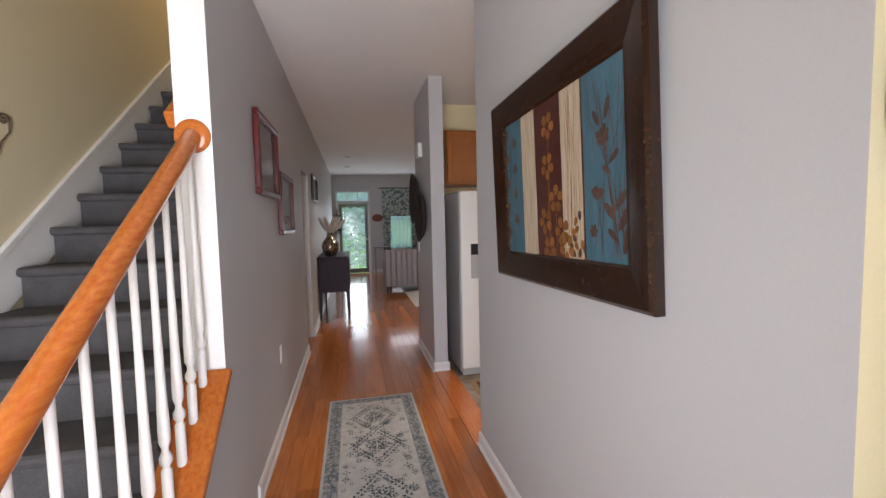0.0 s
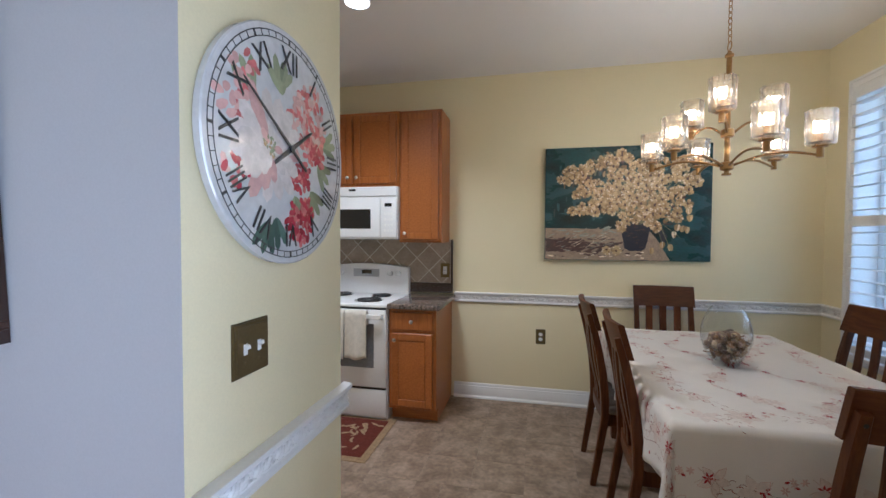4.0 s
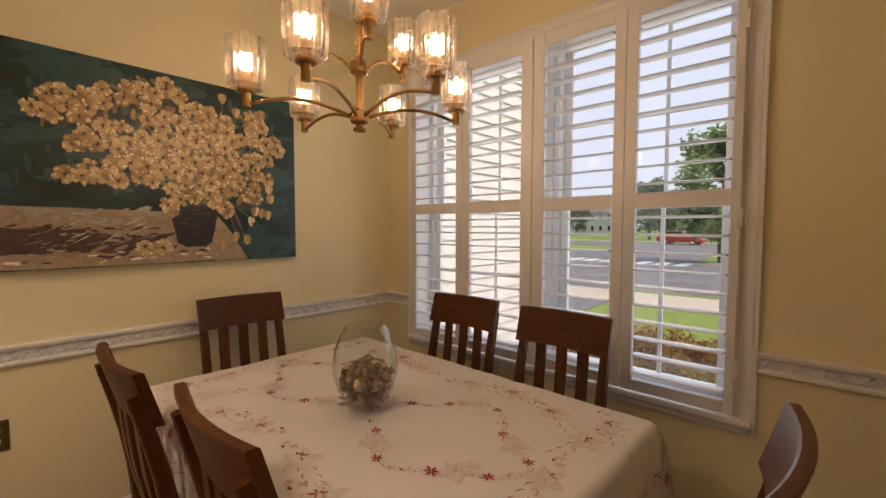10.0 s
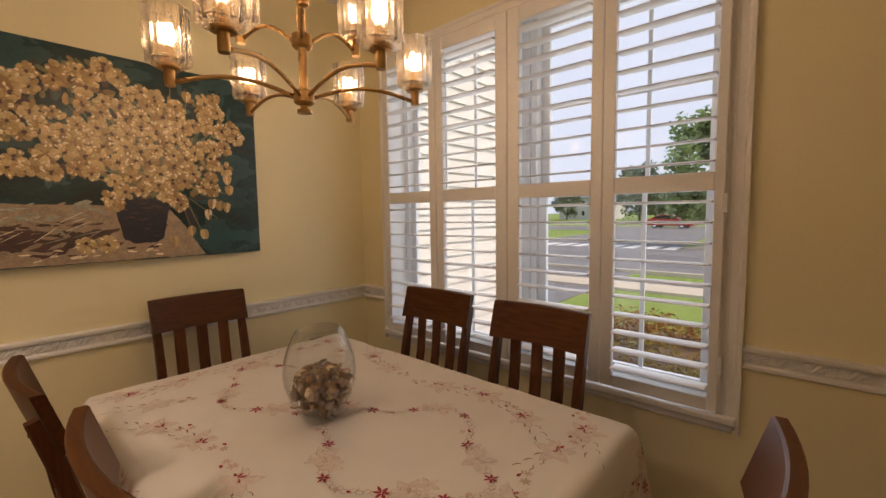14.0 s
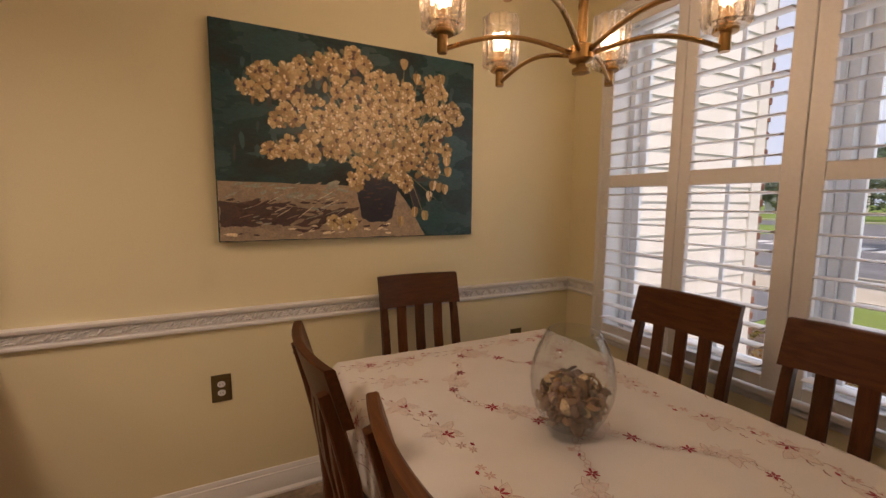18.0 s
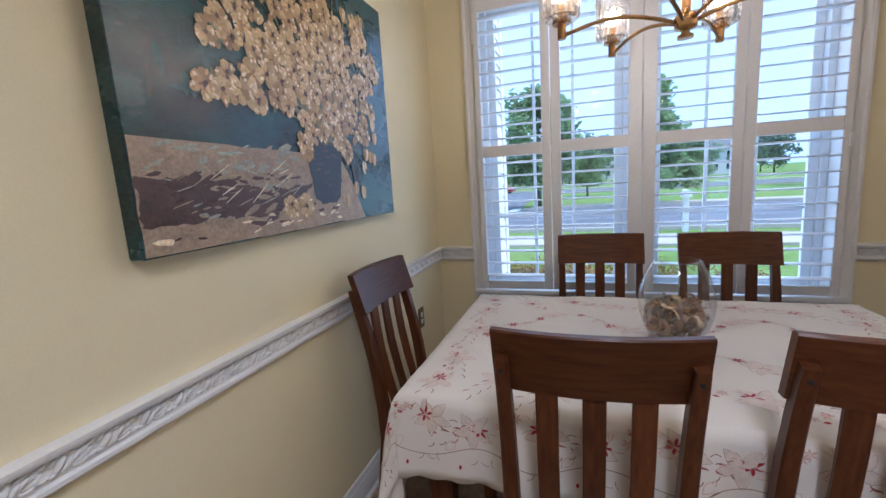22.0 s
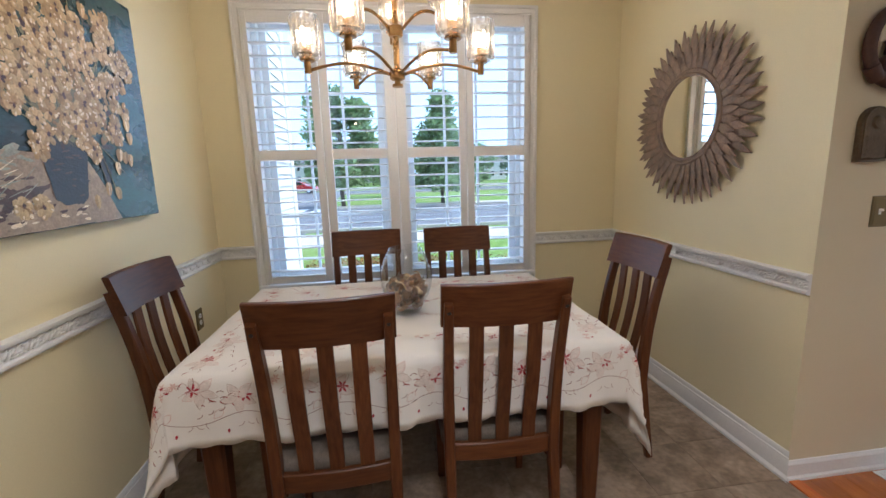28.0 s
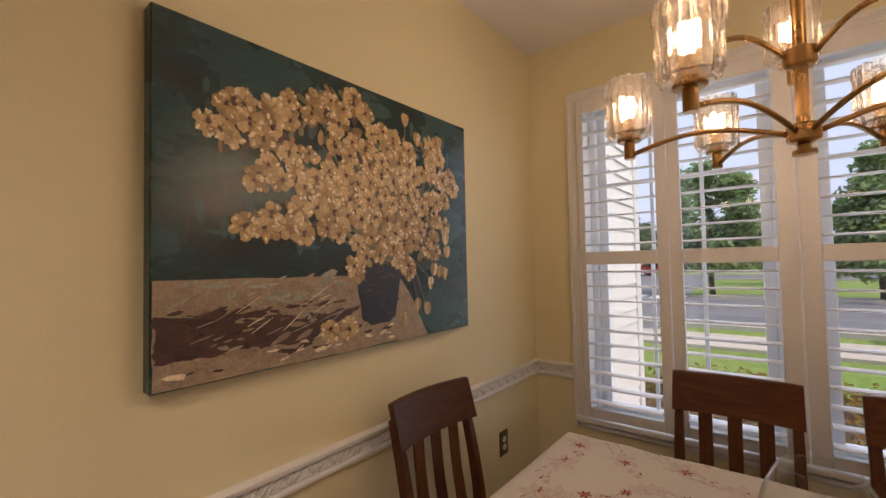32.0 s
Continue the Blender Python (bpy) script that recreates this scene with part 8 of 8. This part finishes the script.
wing = structure("wall_wing", boxed(SX + 0.02, SX + 0.30, SY0, SY1, GZ, 3.6), SIDING, "white lap-sided wing wall beside the window", "wall")
sd_bm = prism([(0, 0), (0.022, 0), (0.006, 0.116), (0, 0.116)], SY1 - SY0 - 0.12)
SID = finish("siding_board", sd_bm, SIDING)
for k in range(34):
    sb_ = part("siding_board", SID, None, wing)
    sb_.matrix_local = Matrix(((-1, 0, 0, SX + 0.02), (0, 0, 1, SY0 + 0.12), (0, 1, 0, GZ + 0.02 + 0.116 * k), (0, 0, 0, 1)))
part("corner_board", boxed(SX - 0.012, SX + 0.30, SY0 - 0.012, SY0 + 0.12, GZ, 3.6, 0.004), SIDING, wing)
edge = thing("brick_edge", "red brick edge of the front wall of the wing", "brick wall", kind="structure")
BR = finish("brick", boxed(-0.1, 0.1, -0.046, 0.046, -0.029, 0.029, 0.004), BRICK)
for k in range(58):
    for j in range(2):
        b_ = part("brick", BR, None, edge)
        b_.matrix_local = pose(SX + 0.16 + 0.21 * j - (0.05 if k % 2 else 0), SY0 - 0.062, GZ + 0.035 + 0.068 * k)
part("mortar", boxed(SX + 0.02, SX + 0.40, SY0 - 0.10, SY0 - 0.018, GZ, 3.5), surface("grey_mortar", (0.38, 0.35, 0.31), 0.9, var=0.1, fine=90), edge)

# red car
RED = surface("red_car_paint", (0.45, 0.018, 0.022), 0.2, var=0.05, scale=3, fine=60, bump=0.0, coat=0.8)
TINT = surface("tinted_car_glass", (0.02, 0.024, 0.028), 0.05, var=0.05, fine=40, bump=0.0)
car = thing("car", "red sedan parked along the far road", "car", pose(13.5, -52.3, GZ + 0.017, 0, 0, 172))


def car_shell(profile, half_w, inset):
    bm = bmesh.new()
    rows = []
    for s_ in (-1, -0.86, 0.86, 1):
        k = inset if abs(s_) > 0.9 else 1.0
        zc = sum(z for _, z in profile) / len(profile)
        rows.append([bm.verts.new((x * (0.985 if abs(s_) > 0.9 else 1), s_ * half_w, zc + (z - zc) * k)) for x, z in profile])
    for a_, b_ in zip(rows, rows[1:]):
        for i in range(len(profile)):
            j = (i + 1) % len(profile)
            bm.faces.new((a_[i], a_[j], b_[j], b_[i]))
    bm.faces.new(rows[0][::-1]), bm.faces.new(rows[-1])
    return bm


part("body", car_shell([(-2.35, 0.30), (2.30, 0.28), (2.38, 0.55), (2.20, 0.80), (1.20, 0.98), (-1.55, 1.04), (-2.28, 0.98), (-2.40, 0.62)], 0.90, 0.9), RED, car, smooth=35)
cb = part("cabin", car_shell([(1.30, 0.94), (0.45, 1.44), (-0.55, 1.52), (-1.25, 1.42), (-2.05, 1.02)], 0.74, 0.96), RED, car, smooth=35)
for s_ in (-1, 1):
    part("side_window", prism([(1.0, 1.03), (0.40, 1.38), (-0.55, 1.45), (-1.15, 1.36), (-1.60, 1.08)], 0.012, m=Matrix(((1, 0, 0, 0), (0, 0, s_, s_ * 0.742), (0, 1, 0, 0), (0, 0, 0, 1)))), TINT, cb)
for x in (-1.42, 1.45):
    for s_ in (-1, 1):
        wl = part("wheel", lathe([(0.20, -0.09), (0.33, -0.09), (0.345, -0.06), (0.345, 0.06), (0.33, 0.09), (0.20, 0.09)], 24, closed=True, m=pose(x, s_ * 0.80, 0.345, 90)), BLACK, car, "black tyre", smooth=35)
        part("rim", lathe([(0, 0.06), (0.05, 0.07), (0.20, 0.085), (0.20, -0.085), (0, -0.07)], 18, m=pose(x, s_ * 0.80, 0.345, 90)), CHROME, wl, smooth=35)
for s_ in (-1, 1):
    part("headlight", boxed(2.18, 2.32, s_ * 0.62 - 0.14, s_ * 0.62 + 0.14, 0.58, 0.70, 0.02), CHROME, car)
    part("tail_light", boxed(-2.40, -2.28, s_ * 0.62 - 0.16, s_ * 0.62 + 0.16, 0.72, 0.84, 0.02), RED, car)

# mailbox at the kerb
mb = thing("mailbox", "white mailbox on a square white post beside the kerb", "mailbox", pose(0.25, -13.0, GZ))
part("post", boxed(-0.07, 0.07, -0.07, 0.07, -0.02, 1.0, 0.008), SIDING, mb)
part("box", prism([(-0.11, 0), (0.11, 0), (0.11, 0.13)] + [(0.11 * math.cos(math.pi * i / 8), 0.13 + 0.09 * math.sin(math.pi * i / 8)) for i in range(1, 8)] + [(-0.11, 0.13)], 0.48,
                  m=Matrix(((1, 0, 0, 0), (0, 0, 1, -0.26), (0, 1, 0, 1.0), (0, 0, 0, 1)))), SIDING, mb, smooth=30)
part("flag", boxed(0.111, 0.119, -0.05, -0.02, 1.06, 1.22, 0.002), BRICK, mb)

# far houses
ROOF = surface("grey_shingles", (0.16, 0.15, 0.145), 0.9, var=0.2, scale=1, fine=10, bump=0.2)
PALEW = surface("pale_house_siding", (0.62, 0.60, 0.57), 0.8, var=0.05, scale=0.5, fine=8)


def house(x, y, w_, d_, h_, turn, label):
    ho = thing("house", label, "house", pose(x, y, GZ, 0, 0, turn))
    part("wall", boxed(-w_ / 2, w_ / 2, -d_ / 2, d_ / 2, 0, h_), PALEW, ho)
    part("roof", prism([(-d_ / 2 - 0.5, h_), (d_ / 2 + 0.5, h_), (0, h_ + d_ * 0.35)], w_ + 0.8, m=Matrix(((0, 0, 1, -w_ / 2 - 0.4), (1, 0, 0, 0), (0, 1, 0, 0), (0, 0, 0, 1)))), ROOF, ho)
    for i in range(int(w_ / 2.6)):
        for z in (1.0, 3.9):
            if z + 1.5 < h_:
                xx = -w_ / 2 + 1.5 + 2.6 * i
                wi = part("window", boxed(xx - 0.5, xx + 0.5, d_ / 2, d_ / 2 + 0.06, z, z + 1.5), TRIM, ho)
                part("pane", boxed(xx - 0.42, xx + 0.42, d_ / 2 + 0.055, d_ / 2 + 0.08, z + 0.08, z + 1.42), TINT, wi)
    return ho


house(-22, -118, 16, 10, 6.0, 8, "pale two-storey house with a grey roof, far off")
house(24, -128, 18, 10, 6.0, -6, "pale two-storey house with a grey roof, far off")
house(50, -120, 15, 10, 6.0, -12, "pale two-storey house with a grey roof, far off")
house(2, -135, 15, 10, 6.0, 0, "pale two-storey house with a grey roof, far off")
# back garden fence and trees seen by the far door
back = tree(0.2, 34, 5.5, 5.0, 1.2, 7, 2600, 0.4, FOL, "leafy green tree in the back garden")
copy_thing(back, pose(6.5, 36, GZ, 0, 0, 80)), copy_thing(back, pose(-5.5, 38, GZ, 0, 0, 160))

# ---- floors: pieces ----
fl_t = structure("floor_tile", boxed(PX0, XE, YS, YK, -0.014, -0.006), TILE_JOINT, "brown stone-look vinyl tile floor", "floor")
TS = 0.305
TILES = [finish("tile", boxed(0.0005, TS - 0.0005, 0.0005, TS - 0.0005, -0.007, 0.0, 0.0006), TILE), finish("tile", boxed(0.0005, TS - 0.0005, 0.0005, TS / 2 - 0.0005, -0.007, 0.0, 0.0006), TILE)]
r_ = random.Random(12)
made = 0
nx, ny = int((XE - XW) / TS) + 1, int((YK - YS) / TS) + 1
for i in range(nx):
    for j in range(ny):
        x, y = XW + i * TS, YS + j * TS
        if BX0 - 0.1 < x < BX1 - TS and BY0 < y < BY1 - TS:
            continue
        if r_.random() < 0.22:
            for k in (0, 1):
                t = part("tile", TILES[1], None, fl_t)
                t.matrix_local = pose(x, y + k * TS / 2, 0)
        else:
            t = part("tile", TILES[0], None, fl_t)
            t.matrix_local = pose(x, y, 0) if r_.random() < 0.5 else pose(x + TS, y, 0, 0, 0, 90)
fl_w = structure("floor_wood", boxed(XSW, XE, YF, YN, -0.016, -0.008), GROUT, "glossy honey oak strip floor of hall and living room", "floor")
PWD = 0.0826


def plank_mesh(length):
    return finish("plank", boxed(0.0004, PWD - 0.0004, 0.0003, length - 0.0003, -0.008, 0.0005, 0.0006), PLANK)


PLANKS = {n_: plank_mesh(n_) for n_ in (0.6, 0.9, 1.2, 1.5)}
far = bmesh.new()
x = XSW + 0.006
col = 0
while x < XE - PWD:
    y = YF + 0.0
    stop = YN
    first_piece = True
    if x + PWD > XW - 0.003:
        y = YK + 0.12
    r2 = random.Random(col)
    while y < stop - 0.05:
        ln = r2.choice((0.6, 0.9, 1.2, 1.5))
        if first_piece:
            ln, first_piece = r2.choice((0.6, 0.9)), False
        inside_stairs = x < XL - 0.1
        if inside_stairs and y > 1.05:
            break
        if y < 6.2 and x < XW:
            if y + ln > 6.2 and y > 5.6:
                pass
            p = part("plank", PLANKS[ln], None, fl_w)
            p.matrix_local = pose(x, y, 0)
        else:
            e = min(y + ln, stop)
            box(far, x + 0.0004, x + PWD - 0.0004, y + 0.0003, e - 0.0003, -0.008, 0.0005)
        y += ln
    x += PWD
    col += 1
part("far_planks", far, surface("oak_floor_plank_far", (0.40, 0.145, 0.034), 0.16, var=0.10, scale=4, fine=30, bump=0.05, stretch=(14, 1, 14), tint=(0.28, 0.085, 0.02), per_island=0.22, coat=0.5), fl_w, kind="stuff")
part("threshold", boxed(XW - 0.045, XW + 0.01, YF, BY0, -0.002, 0.006, 0.002), RAIL_OAK, fl_w, "oak threshold strip")
part("threshold", boxed(PX0 - 0.005, XW + 0.01, BY1, PY0, -0.002, 0.006, 0.002), RAIL_OAK, fl_w, "oak threshold strip")
